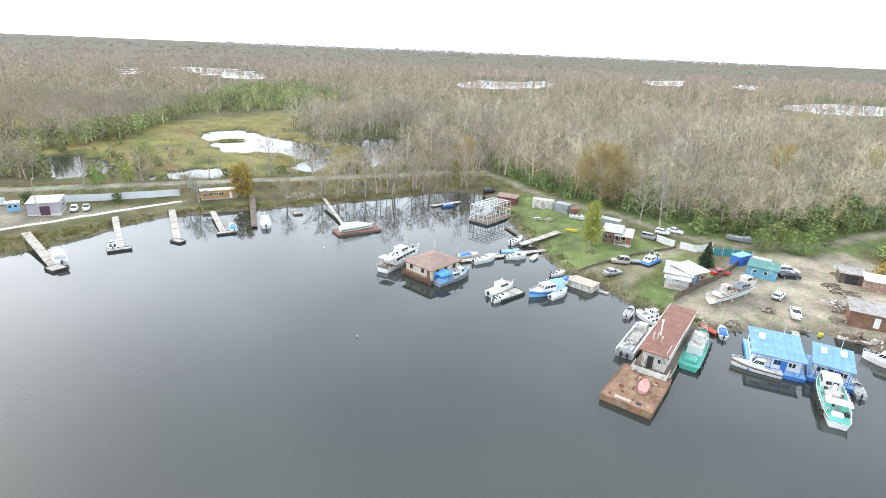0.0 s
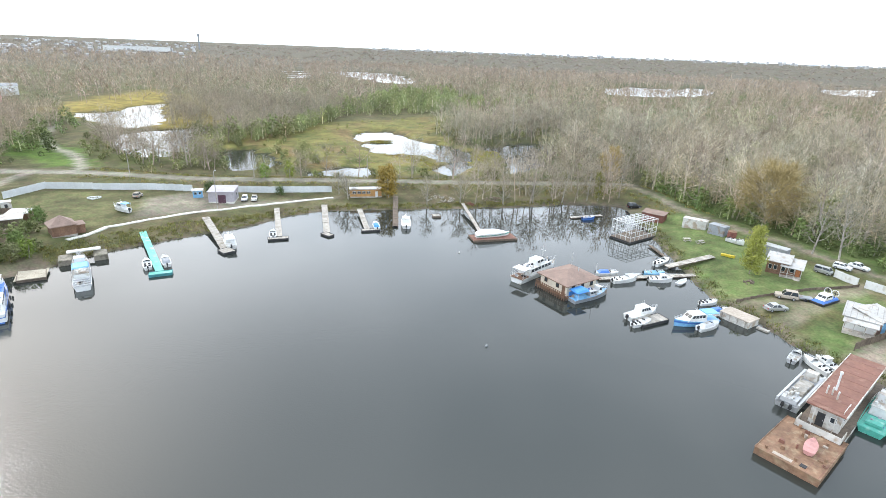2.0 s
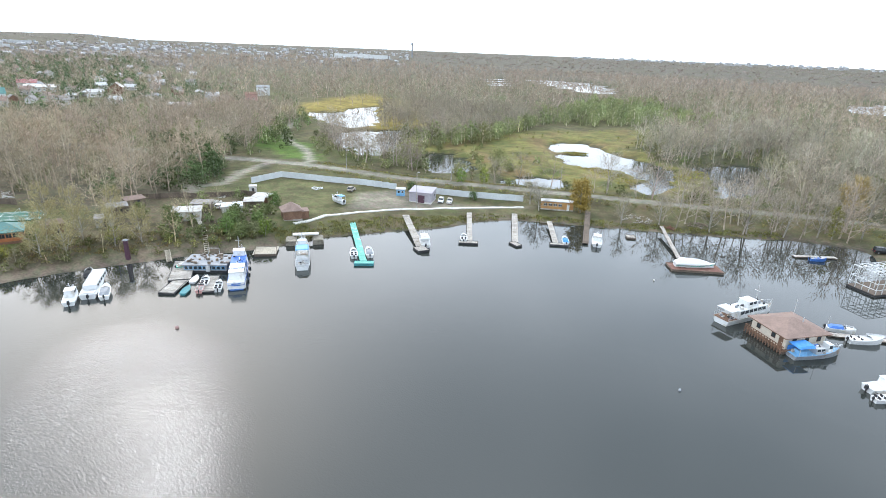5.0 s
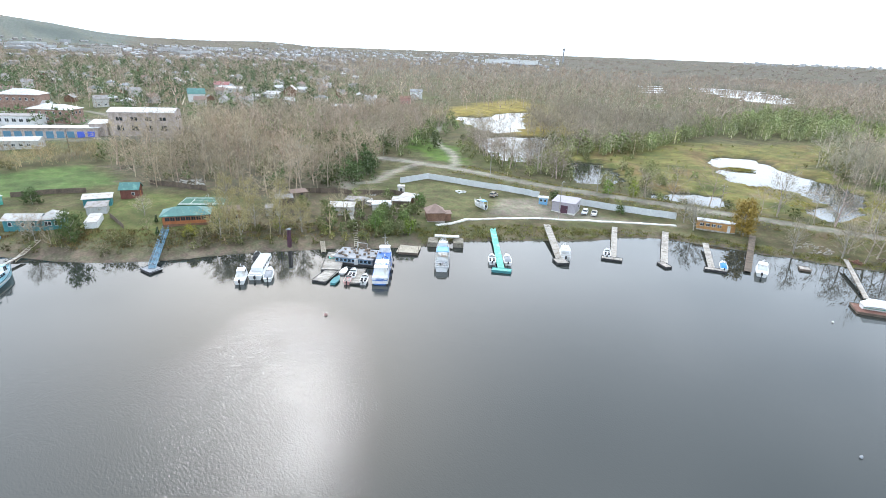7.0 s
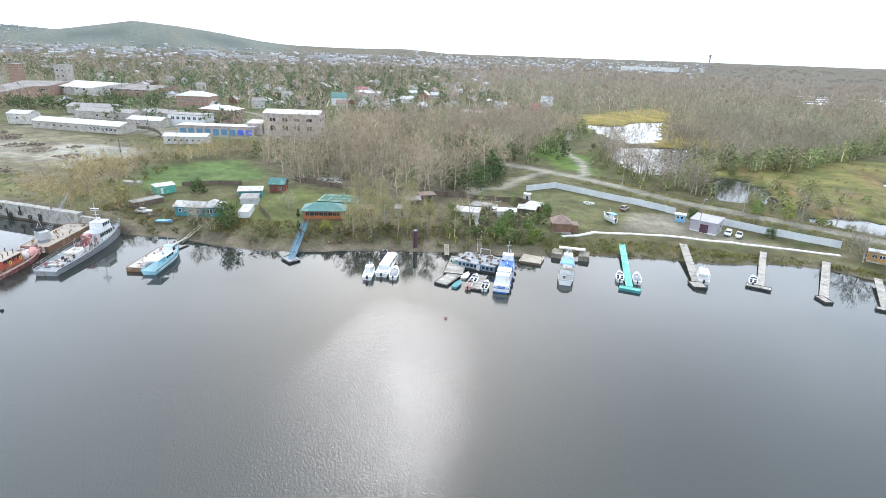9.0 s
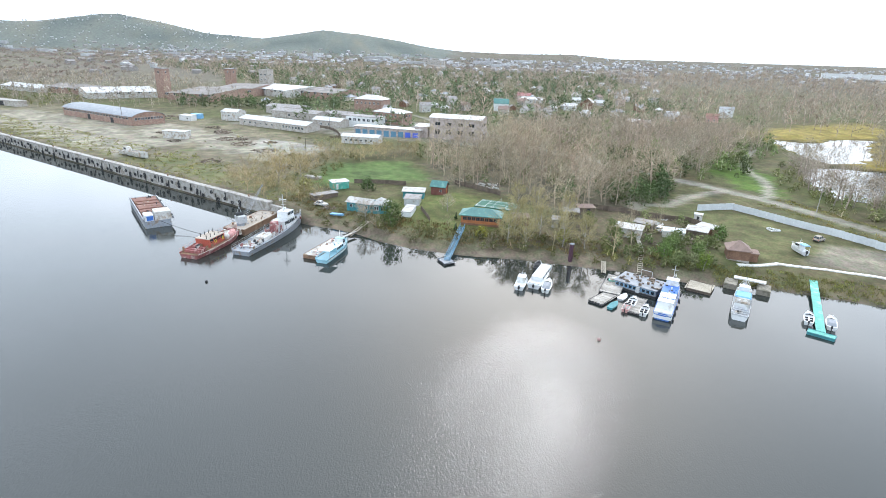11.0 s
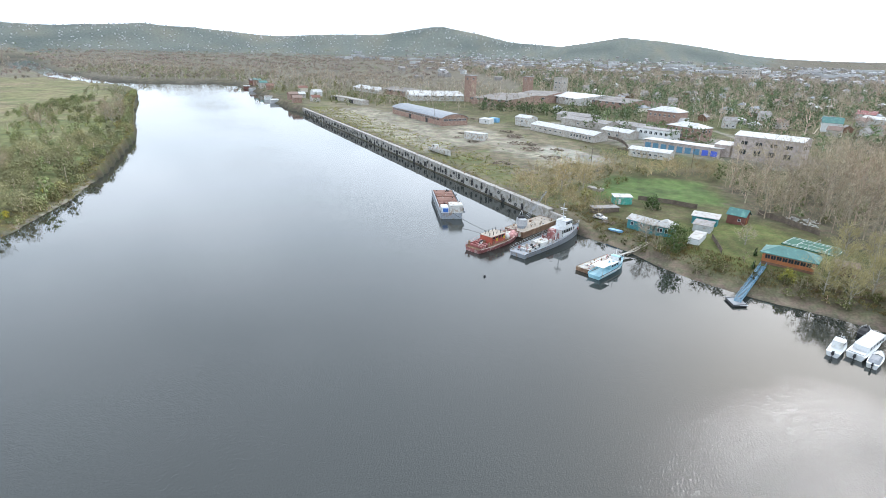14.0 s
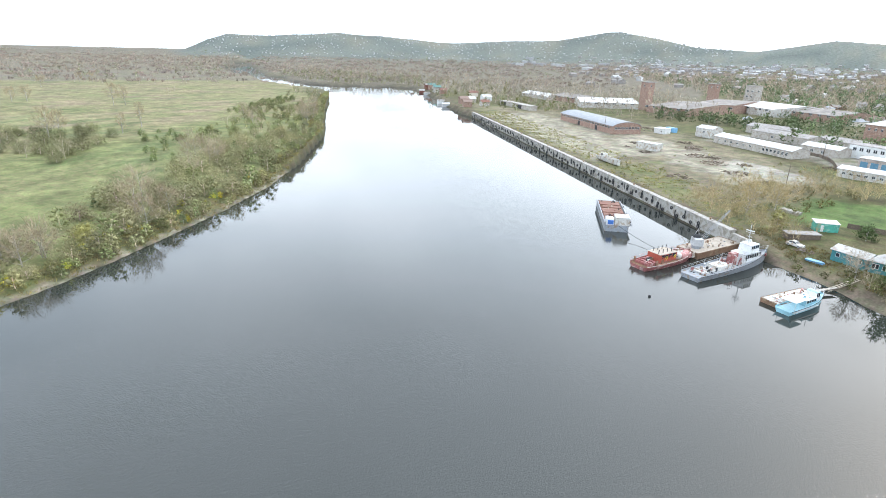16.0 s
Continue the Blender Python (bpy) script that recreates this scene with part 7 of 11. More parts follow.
motorboat("blue and white open motorboat at a float", 2.8, 163.4, 33, 4.2, 1.6, hull=BLUE, deck=WHITE)

# ---- open white tubular frame on a float ----
fr = thing("scaffold_pontoon", "open white tubular steel frame on a pontoon", "pontoon", 14.8, 150.4, 0, -40)
FW, FL, FH = 6.6, 11.6, 5.3
part("pontoon", MB().box(-FW / 2, FW / 2, -FL / 2, FL / 2, -0.4, 0.45), DARK, fr)
part("deck", MB().box(-FW / 2 + 0.1, FW / 2 - 0.1, -FL / 2 + 0.1, FL / 2 - 0.1, 0.46, 0.55), WOOD_DARK, fr)
for i in range(5):
    for j in range(7):
        xx, yy = -FW / 2 + 0.2 + (FW - 0.4) * i / 4, -FL / 2 + 0.2 + (FL - 0.4) * j / 6
        if i in (0, 4) or j in (0, 6) or (i == 2 and j % 2 == 0):
            part("upright", MB().tube((xx, yy, 0.5), (xx, yy, FH), 0.075, 5), STEEL, fr)
for zz in (1.6, 3.0, FH):
    for i in range(5):
        xx = -FW / 2 + 0.2 + (FW - 0.4) * i / 4
        if zz == FH or i in (0, 4):
            part("rail", MB().tube((xx, -FL / 2 + 0.2, zz), (xx, FL / 2 - 0.2, zz), 0.07, 5), STEEL, fr)
    for j in range(7):
        yy = -FL / 2 + 0.2 + (FL - 0.4) * j / 6
        if zz == FH or j in (0, 6):
            part("rail", MB().tube((-FW / 2 + 0.2, yy, zz), (FW / 2 - 0.2, yy, zz), 0.07, 5), STEEL, fr)
for j in range(6):
    yy = -FL / 2 + 0.2 + (FL - 0.4) * j / 6
    part("brace", MB().tube((-FW / 2 + 0.2, yy, FH), (FW / 2 - 0.2, yy + FL / 6, FH), 0.05, 4), STEEL, fr)
    part("brace", MB().tube((-FW / 2 + 0.2, yy, 0.6), (-FW / 2 + 0.2, yy + FL / 6, FH), 0.05, 4), STEEL, fr)
jetty("thin dark gangway from frame to bank", (18.6, 143.6), (22.0, 134.6), 0.7, 0.5, mat=WOOD_DARK, floats=False)

# ---- dock with white yacht and blue cruiser ----
raft("dark plank dock between moored yachts", [(13.0, 95.6), (18.0, 99.8), (16.2, 102.0), (11.4, 97.8)], 0.5, WOOD, DARK, plank=0.35)
cruiser("white two-deck motor cruiser at a dark dock", 13.2, 100.6, 42, 7.4, 2.5)
motorboat("small white open boat at the dock's edge", 12.9, 96.8, 38, 4.4, 1.6)
cruiser("blue-hulled cruiser with a white wheelhouse", 22.6, 100.6, -152, 9.0, 2.8, hull=LIGHT_BLUE, stripe=BLUE, canopy=LIGHT_BLUE, motor=False)
motorboat("small white motorboat with a grey cover", 24.8, 99.4, 40, 5.2, 1.9, cover=LIGHT_GREY)
jetty("plank walkway between the cruiser and shore", (24.6, 103.0), (31.0, 108.6), 1.2, 0.45)
motorboat("motorboat under a dark blue tarpaulin", 27.9, 106.8, 30, 5.0, 1.9, cover=BLUE)
motorboat("white dinghy with an outboard near the bank", 26.8, 110.6, 28, 4.0, 1.6)
bx = thing("barge_box", "weathered pale concrete box float at the shore", "float", 31.0, 104.6, 0, -42)
part("box", MB().box(-2.8, 2.8, -1.7, 1.7, -0.4, 1.3), WHITE_OLD, bx)
part("lid", MB().box(-2.9, 2.9, -1.8, 1.8, 1.31, 1.42), TAN, bx)
for k in range(4):
    part("rib", MB().box(-2.4 + k * 1.5, -2.2 + k * 1.5, -1.8, -1.7, 0.0, 1.3), CONCRETE, bx)
bx2 = thing("concrete_block", "low pale concrete block on the shore", "block", 34.6, 102.0, on_land(34.6, 102.0), -40)
part("block", MB().box(-1.1, 1.1, -0.5, 0.5, -0.3, 0.7, 0.05), CONCRETE, bx2)

# ---- rust-roofed houseboat and the steel barge ----
rh = thing("houseboat", "long houseboat with a rusty flat roof and peeling walls", "houseboat", 38.7, 79.0, 0, 55.0)
part("float", MB().box(-11.0, 10.6, -2.7, 2.7, -0.5, 0.9), WHITE_OLD, rh, "peeling cream steel float")
part("deck", MB().box(-11.0, 10.6, -2.75, 2.75, 0.91, 1.0), WOOD_DARK, rh)
part("wall", MB().box(-8.6, 9.6, -1.75, 1.75, 1.0, 4.2), WHITE_OLD, rh)
part("roof", MB().hexa([(-9.9, -2.3, 4.21), (9.9, -2.3, 4.21), (9.9, 2.3, 4.21), (-9.9, 2.3, 4.21)], [(-9.85, -2.25, 4.42), (9.85, -2.25, 4.42), (9.85, 2.25, 4.42), (-9.85, 2.25, 4.42)]), RED_ROOF, rh)
for k in range(8):
    part("roof_seam", MB().box(-9.0 + k * 2.4, -8.94 + k * 2.4, -2.25, 2.25, 4.425, 4.45), RED_ROOF, rh)
for s in (-1, 1):
    part("roof_edge", MB().box(-9.95, 9.95, s * 2.3 - 0.06, s * 2.3 + 0.06, 4.3, 4.5), WHITE_OLD, rh)
    for k in range(6):
        window_on(rh, (-7.0 + 2.8 * k, s * 1.75, 2.9), (-s if s > 0 else 1, 0), 1.1, 0.9, WHITE)
door_on(rh, (-8.6, 0.5, 1.02), (0, -1), 0.9, 2.0, DARK)
window_on(rh, (-8.6, -0.9, 2.6), (0, -1), 0.8, 0.8, WHITE)
for yy in (-1.2, 1.2):
    part("porch_post", MB().box(-9.5, -9.35, yy - 0.06, yy + 0.06, 1.0, 4.2), WHITE_OLD, rh)
part("front_rail", MB().box(-10.9, -10.8, -2.6, 2.6, 1.0, 1.95), WHITE_OLD, rh)
for s in (-1, 1):
    part("side_rail", MB().box(-10.9, -8.7, s * 2.6 - 0.05, s * 2.6 + 0.05, 1.0, 1.9), WHITE_OLD, rh)
part("stove_pipe", MB().tube((-3.6, 0.6, 4.4), (-3.6, 0.6, 7.0), 0.13, 8).tube((-3.6, 0.6, 7.0), (-3.6, 0.6, 7.3), 0.2, 8), WHITE, rh)
for px, py in ((-5.6, 1.2), (-5.4, 0.6), (-6.2, -0.2)):
    part("roof_vent", MB().tube((px, py, 4.4), (px, py, 5.4), 0.1, 7).tube((px, py, 5.4), (px + 0.3, py, 5.5), 0.12, 7), WHITE_OLD, rh)
part("roof_railing", MB().tube((-9.2, -1.8, 4.8), (-6.5, -1.8, 4.8), 0.04, 5).tube((-9.2, -1.8, 4.4), (-9.2, -1.8, 4.8), 0.04, 5).tube((-6.5, -1.8, 4.4), (-6.5, -1.8, 4.8), 0.04, 5), WHITE, rh)
bg = raft("rusty flat steel barge with worn plating", [(23.9, 65.1), (29.7, 60.8), (35.7, 69.1), (30.0, 73.3)], 1.0, RUST, RUST, name="barge", category="barge", draft=0.5)
for k in range(6):
    part("plate_seam", MB().box(-3.6 + k * 1.4, -3.55 + k * 1.4, -5.0, 4.9, 1.001, 1.012), RED_ROOF, bg)
for px, py in ((-2.6, -4.2), (0.6, -3.8), (2.0, 2.6), (-1.5, 3.6)):
    part("bollard", MB().tube((px, py, 1.0), (px, py, 1.35), 0.16, 8).tube((px, py, 1.35), (px, py, 1.42), 0.22, 8), RUST, bg)
part("hatch", MB().box(1.2, 1.9, -4.4, -3.8, 1.0, 1.12), DARK, bg)
part("patch", MB().box(-1.8, 0.4, -4.6, -4.0, 1.013, 1.025), TAN, bg)
rowing_boat("faded pink and blue rowing boat lying on a barge", 30.6, 66.6, 62, 3.4, 1.5, PINK, z=1.18, inner=PINK)

tb = thing("launch", "turquoise and white launch beside the rusty houseboat", "boat", 43.8, 79.0, 0, 56)
st = make_hull(tb, 13.2, 3.4, 1.05, TEAL, TEAL, rise=0.8, stern=0.95, draft=0.5, bulwark=0.2, rubbing=DARK)
cabin(tb, -2.6, 2.6, 2.4, 0.95, 1.3, WHITE, "cabin", 0.4, 0.1, windows=4, roof=WHITE_OLD)
cabin(tb, -0.6, 1.4, 1.9, 2.35, 1.1, WHITE, "wheelhouse", 0.3, 0.1, windows=2, roof=WHITE_OLD)
part("fore_hatch", MB().box(3.6, 4.6, -0.6, 0.6, 1.05, 1.4, 0.05), TEAL, tb)
part("engine_hatch", MB().box(-5.6, -3.4, -1.0, 1.0, 0.95, 1.3, 0.06), TEAL, tb)
part("mast", MB().tube((0.2, 0, 3.4), (0.2, 0, 5.4), 0.05, 5).tube((0.2, -0.5, 4.6), (0.2, 0.5, 4.6), 0.03, 4), STEEL, tb)
for k in range(5):
    part("fender", MB().torus((-5.5 + 2.3 * k, -1.78, 0.5), 0.32, 0.12, "y"), DARK, tb)
rails(tb, st, 0.7, 0.5, 1.0, WHITE)

sb = thing("landing_boat", "silver aluminium landing boat with an open hold", "boat", 34.2, 81.2, 0, 55)
part("hull", MB().hexa([(-5.6, -1.3, -0.3), (5.2, -1.3, -0.3), (5.2, 1.3, -0.3), (-5.6, 1.3, -0.3)], [(-5.8, -1.55, 0.9), (6.0, -1.55, 1.1), (6.0, 1.55, 1.1), (-5.8, 1.55, 0.9)]), LIGHT_GREY, sb)
for s in (-1, 1):
    part("side_tank", MB().box(-5.8, 5.9, s * 1.35 - 0.2, s * 1.35 + 0.2, 0.95, 1.45, 0.05), LIGHT_GREY, sb)
part("floor", MB().box(-5.6, 5.8, -1.15, 1.15, 1.0, 1.06), GREY_PAINT, sb)
part("stern_box", MB().box(-5.6, -3.6, -1.1, 1.1, 1.06, 1.7, 0.06), LIGHT_GREY, sb)
part("cargo_cover", MB().box(-2.8, 2.4, -1.0, 1.0, 1.06, 1.45, 0.15), CONCRETE, sb)
part("wheelhouse", MB().box(3.4, 4.8, -0.9, 0.9, 1.06, 2.3, 0.1), WHITE_OLD, sb)
outboard(sb, -5.9, 0.5, 0.5, 1.2), outboard(sb, -5.9, -0.5, 0.5, 1.2)

motorboat("small grey motorboat anchored off the shore", 36.9, 92.4, 58, 4.4, 1.7, hull=LIGHT_GREY, deck=LIGHT_GREY)
motorboat("white motorboat drawn up near the shore", 39.4, 90.4, 118, 5.2, 1.9)
motorboat("white motorboat drawn up beside another", 41.4, 91.4, 122, 4.6, 1.8, cab=True)
rowing_boat("small orange rowing boat on the mud", 49.4, 86.8, 118, 3.6, 1.5, ORANGE, z=0.15)
motorboat("small white boat with a blue cover at the mud edge", 51.4, 85.6, 70, 4.2, 1.7, cover=BLUE, z=0.1)

# ---- the two blue houseboats, tug and boats ----
def blue_houseboat(label, x, y, head, w, d, extra):
    t = thing("houseboat", label, "houseboat", x, y, 0, head)
    t.scale.z = 0.84
    part("float", MB().box(-w / 2 - 0.4, w / 2 + 0.4, -d / 2 - 0.35, d / 2 + 0.3, -0.4, 0.7), BLUE, t)
    part("deck", MB().box(-w / 2 - 0.4, w / 2 + 0.4, -d / 2 - 0.35, d / 2 + 0.3, 0.71, 0.78), LIGHT_BLUE, t)
    part("wall", MB().box(-w / 2 + 0.2, w / 2 - 0.2, -d / 2 + 0.8, d / 2 - 0.2, 0.78, 3.6), WHITE, t)
    part("roof", MB().hexa([(-w / 2 - 0.2, -d / 2, 3.55), (w / 2 + 0.2, -d / 2, 3.55), (w / 2 + 0.2, d / 2, 3.9), (-w / 2 - 0.2, d / 2, 3.9)], [(-w / 2 - 0.2, -d / 2, 3.7), (w / 2 + 0.2, -d / 2, 3.7), (w / 2 + 0.2, d / 2, 4.05), (-w / 2 - 0.2, d / 2, 4.05)]), BLUE_ROOF, t)
    n = int(w / 0.9)
    for k in range(n):
        xx = -w / 2 + (k + 0.5) * w / n
        part("roof_seam", MB().hexa([(xx - 0.03, -d / 2, 3.7), (xx + 0.03, -d / 2, 3.7), (xx + 0.03, d / 2, 4.05), (xx - 0.03, d / 2, 4.05)], [(xx - 0.02, -d / 2, 3.75), (xx + 0.02, -d / 2, 3.75), (xx + 0.02, d / 2, 4.1), (xx - 0.02, d / 2, 4.1)]), BLUE_ROOF, t)
    for k in range(4):
        a = -w / 2 + 0.5 + k * (w - 1) / 3
        part("porch_post", MB().box(a - 0.05, a + 0.05, -d / 2 - 0.1, -d / 2, 0.78, 3.55), BLUE, t)
    for k in range(3):
        window_on(t, (-w * 0.28 + k * w * 0.28, -d / 2 + 0.8, 2.3), (1, 0), 1.0, 1.0, BLUE if k == 1 else WHITE)
    door_on(t, (w * 0.13, -d / 2 + 0.8, 0.8), (1, 0), 0.85, 2.0, BLUE)
    for s in (-1, 1):
        for k in range(3):
            window_on(t, (s * (w / 2 - 0.2), -d * 0.25 + k * d * 0.25, 2.3), (0, s), 0.9, 0.9, WHITE)
    for k, (a, b) in enumerate(extra):
        part("roof_hatch", MB().box(a - 0.45, a + 0.45, b - 0.8, b + 0.8, 3.9, 4.35, 0.06), WHITE, t)
    part("mast", MB().tube((w * 0.2, d * 0.4, 3.9), (w * 0.2, d * 0.4, 6.6), 0.05, 5), STEEL, t)
    part("rail", MB().box(-w / 2 - 0.4, w / 2 + 0.4, -d / 2 - 0.35, -d / 2 - 0.28, 1.55, 1.65), BLUE, t)
    for k in range(6):
        a = -w / 2 - 0.3 + k * (w + 0.6) / 5
        part("rail_post", MB().box(a - 0.04, a + 0.04, -d / 2 - 0.35, -d / 2 - 0.28, 0.78, 1.55), BLUE, t)
    return t


blue_houseboat("blue-roofed white houseboat with a blue deck", 55.6, 77.2, -24, 7.2, 9.4, ((-1.9, 1.6),))
blue_houseboat("smaller blue-roofed houseboat beside the first", 62.6, 73.7, -32, 5.2, 7.4, ((-1.2, 1.2), (1.4, 1.6)))
cruiser("slim white motor cruiser before the blue houseboat", 51.3, 74.2, 150, 7.2, 1.9, motor=False, house=(-0.14, 0.18), stripe=BROWN_WOOD)
tug = thing("tug", "white and pale green tug with a white wheelhouse", "boat", 58.1, 66.6, 0, 63)
st = make_hull(tug, 14.2, 3.9, 1.3, WHITE, TEAL, rise=0.7, stern=0.7, draft=0.6, bulwark=0.35, full=2.6, rubbing=DARK)
cabin(tug, 1.2, 4.2, 2.5, 1.0, 1.6, WHITE, "wheelhouse", 0.2, 0.1, windows=2, roof=WHITE)
part("rear_window", MB().box(1.22, 1.3, -0.8, -0.1, 1.9, 2.4), GLASS, tug)
part("rear_window", MB().box(1.22, 1.3, 0.1, 0.8, 1.9, 2.4), GLASS, tug)
part("engine_casing", MB().box(-2.6, 1.1, -1.1, 1.1, 1.0, 1.8, 0.08), WHITE_OLD, tug)
part("funnel", MB().tube((-0.4, 0, 1.8), (-0.6, 0, 3.0), 0.3, 8), WHITE, tug)
part("towing_winch", MB().tube((-2.0, -0.5, 2.1), (-2.0, 0.5, 2.1), 0.3, 8), WHITE_OLD, tug)
part("tarpaulin", MB().box(-4.8, -3.2, -1.7, 1.5, 2.3, 2.4), WRAP, tug)
part("stern_box", MB().box(-5.9, -5.0, -0.7, 0.7, 1.0, 1.4, 0.05), WHITE, tug)
part("side_locker", MB().box(-0.6, 0.8, 1.15, 1.6, 1.0, 1.5, 0.03), TEAL, tug)
for k in range(8):
    part("fender", MB().torus((-4.8 + 1.15 * k, 1.85 if 0 < k < 7 else 1.6, 0.6), 0.34, 0.13, "y"), DARK, tug)
part("mast", MB().tube((2.4, 0, 2.6), (2.2, 0, 4.8), 0.05, 5), STEEL, tug)
rails(tug, st, 0.5, 0.1, 0.5, WHITE)
motorboat("small grey motorboat beside the tug", 63.9, 69.2, 68, 4.4, 1.7, hull=LIGHT_GREY, deck=LIGHT_GREY)
cruiser("white motorboat moored at the muddy bank", 74.2, 77.0, 125, 6.6, 2.2)

# ---- the yard on the east bank ----
ls = thing("old_ship", "stripped white and grey ship standing on the yard", "boat", 59.2, 97.9, on_land(59.2, 97.9, 0.75), 30)
ls.scale = (0.84, 0.84, 0.84)
st = make_hull(ls, 17.5, 3.6, 1.3, WHITE, TAN, rise=0.9, stern=0.8, draft=0.8, bulwark=0.5, boot=RUST, rubbing=DARK)
cabin(ls, -4.8, -3.0, 1.8, 1.2, 1.9, WHITE_OLD, "deckhouse", 0.1, 0.0, windows=1, roof=WHITE_OLD)
cabin(ls, 0.6, 4.4, 2.2, 1.4, 1.0, GREY_PAINT, "cabin", 0.2, 0.1, windows=3, roof=GREY_PAINT)
cabin(ls, 2.6, 4.6, 2.0, 2.45, 1.5, WHITE_OLD, "wheelhouse", 0.1, 0.0, windows=2, roof=WHITE)
part("mast", MB().tube((5.0, 0, 2.0), (5.2, 0, 5.6), 0.06, 6), STEEL, ls)
part("locker", MB().box(-7.6, -6.4, -0.9, 0.9, 1.2, 1.9, 0.06), WHITE_OLD, ls)
rails(ls, st, 0.6, 0.0, 0.4, WHITE_OLD)
for k, px in enumerate((-6.5, -2, 3, 6)):
    part("support", MB().box(px - 0.3, px + 0.3, -1.1, 1.1, -1.2, -0.5), LOG, ls)
for k, (a, b, h2) in enumerate((((51.2, 81.5), (56.0, 91.0), 0.3), ((47.6, 84.6), (50.8, 91.5), 0.35), ((50.2, 85.2), (49.6, 90.8), 0.25))):
    lg = thing("log", "thick pale driftwood log on the mud", "log", *a, on_land(*a, 0.2), math.degrees(math.atan2(b[1] - a[1], b[0] - a[0])), "logs on the mud")
    part("stem", MB().tube((0, 0, 0), (math.hypot(b[0] - a[0], b[1] - a[1]), 0, 0.8), 0.32, 8, 0.26), LOG, lg)
car("white estate car parked on the yard", 78.2, 111.4, -8, WHITE, 4.5, 1.8, 1.6, "wagon")
car("black sedan parked beside the white estate", 76.6, 108.4, -5, BLACK_PAINT, 4.3)
car("white hatchback on the gravel yard", 68.7, 98.6, 44, WHITE, 4.0, kind="wagon")
car("white sedan on the gravel yard", 68.4, 92.2, -116, WHITE, 4.4)
car("silver sedan parked on the grass", 38.4, 109.2, 22, SILVER, 4.4)
car("beige off-road car with a trailer on grass", 41.6, 114.6, 170, TAN, 4.1, 1.75, 1.75, "wagon")
tr = thing("trailer", "low flat trailer behind the off-road car", "trailer", 45.0, 114.6, on_land(45, 114.6, 0.0), -8)
part("bed", MB().box(-1.3, 1.3, -0.75, 0.75, 0.45, 0.75, 0.04), GREY_PAINT, tr)
part("drawbar", MB().tube((-1.3, 0, 0.5), (-2.3, 0, 0.5), 0.05, 5), STEEL, tr)
for s in (-1, 1):
    part("wheel", MB().tube((0, s * 0.8 - 0.08, 0.3), (0, s * 0.8 + 0.08, 0.3), 0.3, 10), DARK, tr)
car("white hatchback parked by the white panels", 58.6, 134.2, -35, WHITE, 3.6, 1.55, 1.4, kind="wagon")
car("white sedan parked on the track", 62.4, 135.6, -40, WHITE, 4.0, 1.6)
# a shrunken van body stands in for a small trailer cart
car("grey-green van-shaped stand-in for a cart beside the brown cottage", 54.0, 131.6, -38, SILVER, 3.5, 1.6, 1.65, "van")
car("dark red car beside the white-roofed house", 61.6, 108.6, 10, RED_PAINT, 4.1)
hv = thing("hovercraft", "blue and white hovercraft with two round fans", "hovercraft", 48.4, 114.6, on_land(48.4, 114.6), -138)
part("skirt", MB().box(-3.4, 3.4, -1.6, 1.6, 0.0, 0.6, -0.15), DARK, hv)
part("hull", MB().hexa([(-3.3, -1.5, 0.6), (3.2, -1.5, 0.6), (3.2, 1.5, 0.6), (-3.3, 1.5, 0.6)], [(-3.1, -1.3, 1.1), (2.6, -1.1, 1.0), (2.6, 1.1, 1.0), (-3.1, 1.3, 1.1)]), BLUE, hv)
cabin(hv, -1.2, 2.3, 2.2, 1.05, 1.1, WHITE, "cabin", 0.9, 0.2, windows=3, roof=WHITE)
for s in (-0.85, 0.85):
    fan = part("fan_ring", MB().torus((-2.3, s, 2.2), 0.8, 0.09, "x", 16, 5), WHITE, hv)
    part("fan_blade", MB().box(-2.33, -2.27, s - 0.72, s + 0.72, 2.12, 2.28).box(-2.33, -2.27, s - 0.08, s + 0.08, 1.48, 2.92), DARK, fan)
    part("fan_mount", MB().tube((-2.3, s, 1.05), (-2.3, s, 1.5), 0.08, 6), DARK, hv)
hv.scale = (0.82, 0.82, 0.82)

bcot = built("dark brown log cottage with pale sheet roofs and a porch", "cottage", (41.4, 128.6), (45.2, 127.0), 5.0, 2.7, BROWN_WOOD, AGED_SHEET, kind="shed", rise=0.55, over=0.4, name="cottage",
             wins=(("f", -1.3, 0.9, 0.7, 1.1), ("f", -0.3, 0.9, 0.7, 1.1), ("f", 1.2, 0.9, 0.9, 1.1), ("l", 0.8, 0.9, 0.8, 1.1), ("l", -1.2, 0.9, 0.8, 1.1)), win_mat=WHITE_OLD)
part("annexe", MB().box(2.06, 4.6, -1.9, 2.3, -0.6, 2.3), BROWN_WOOD, bcot)
part("annexe_roof", MB().hexa([(0.6, -3.6, 2.2), (5.0, -3.6, 2.2), (5.0, 2.6, 2.75), (0.6, 2.6, 2.75)], [(0.6, -3.6, 2.32), (5.0, -3.6, 2.32), (5.0, 2.6, 2.87), (0.6, 2.6, 2.87)]), AGED_SHEET, bcot)
window_on(bcot, (2.9, -1.9, 1.35), (1, 0), 0.9, 1.1, WHITE_OLD)
door_on(bcot, (4.0, -1.9, 0.05), (1, 0), 0.8, 1.95, ORANGE_WOOD)
part("porch_floor", MB().box(0.8, 4.8, -3.5, -1.92, -0.3, 0.12), WOOD, bcot)
for px in (0.9, 2.2, 3.5, 4.7):
    part("porch_post", MB().box(px - 0.06, px + 0.06, -3.46, -3.34, 0.12, 2.2), WHITE_OLD, bcot)
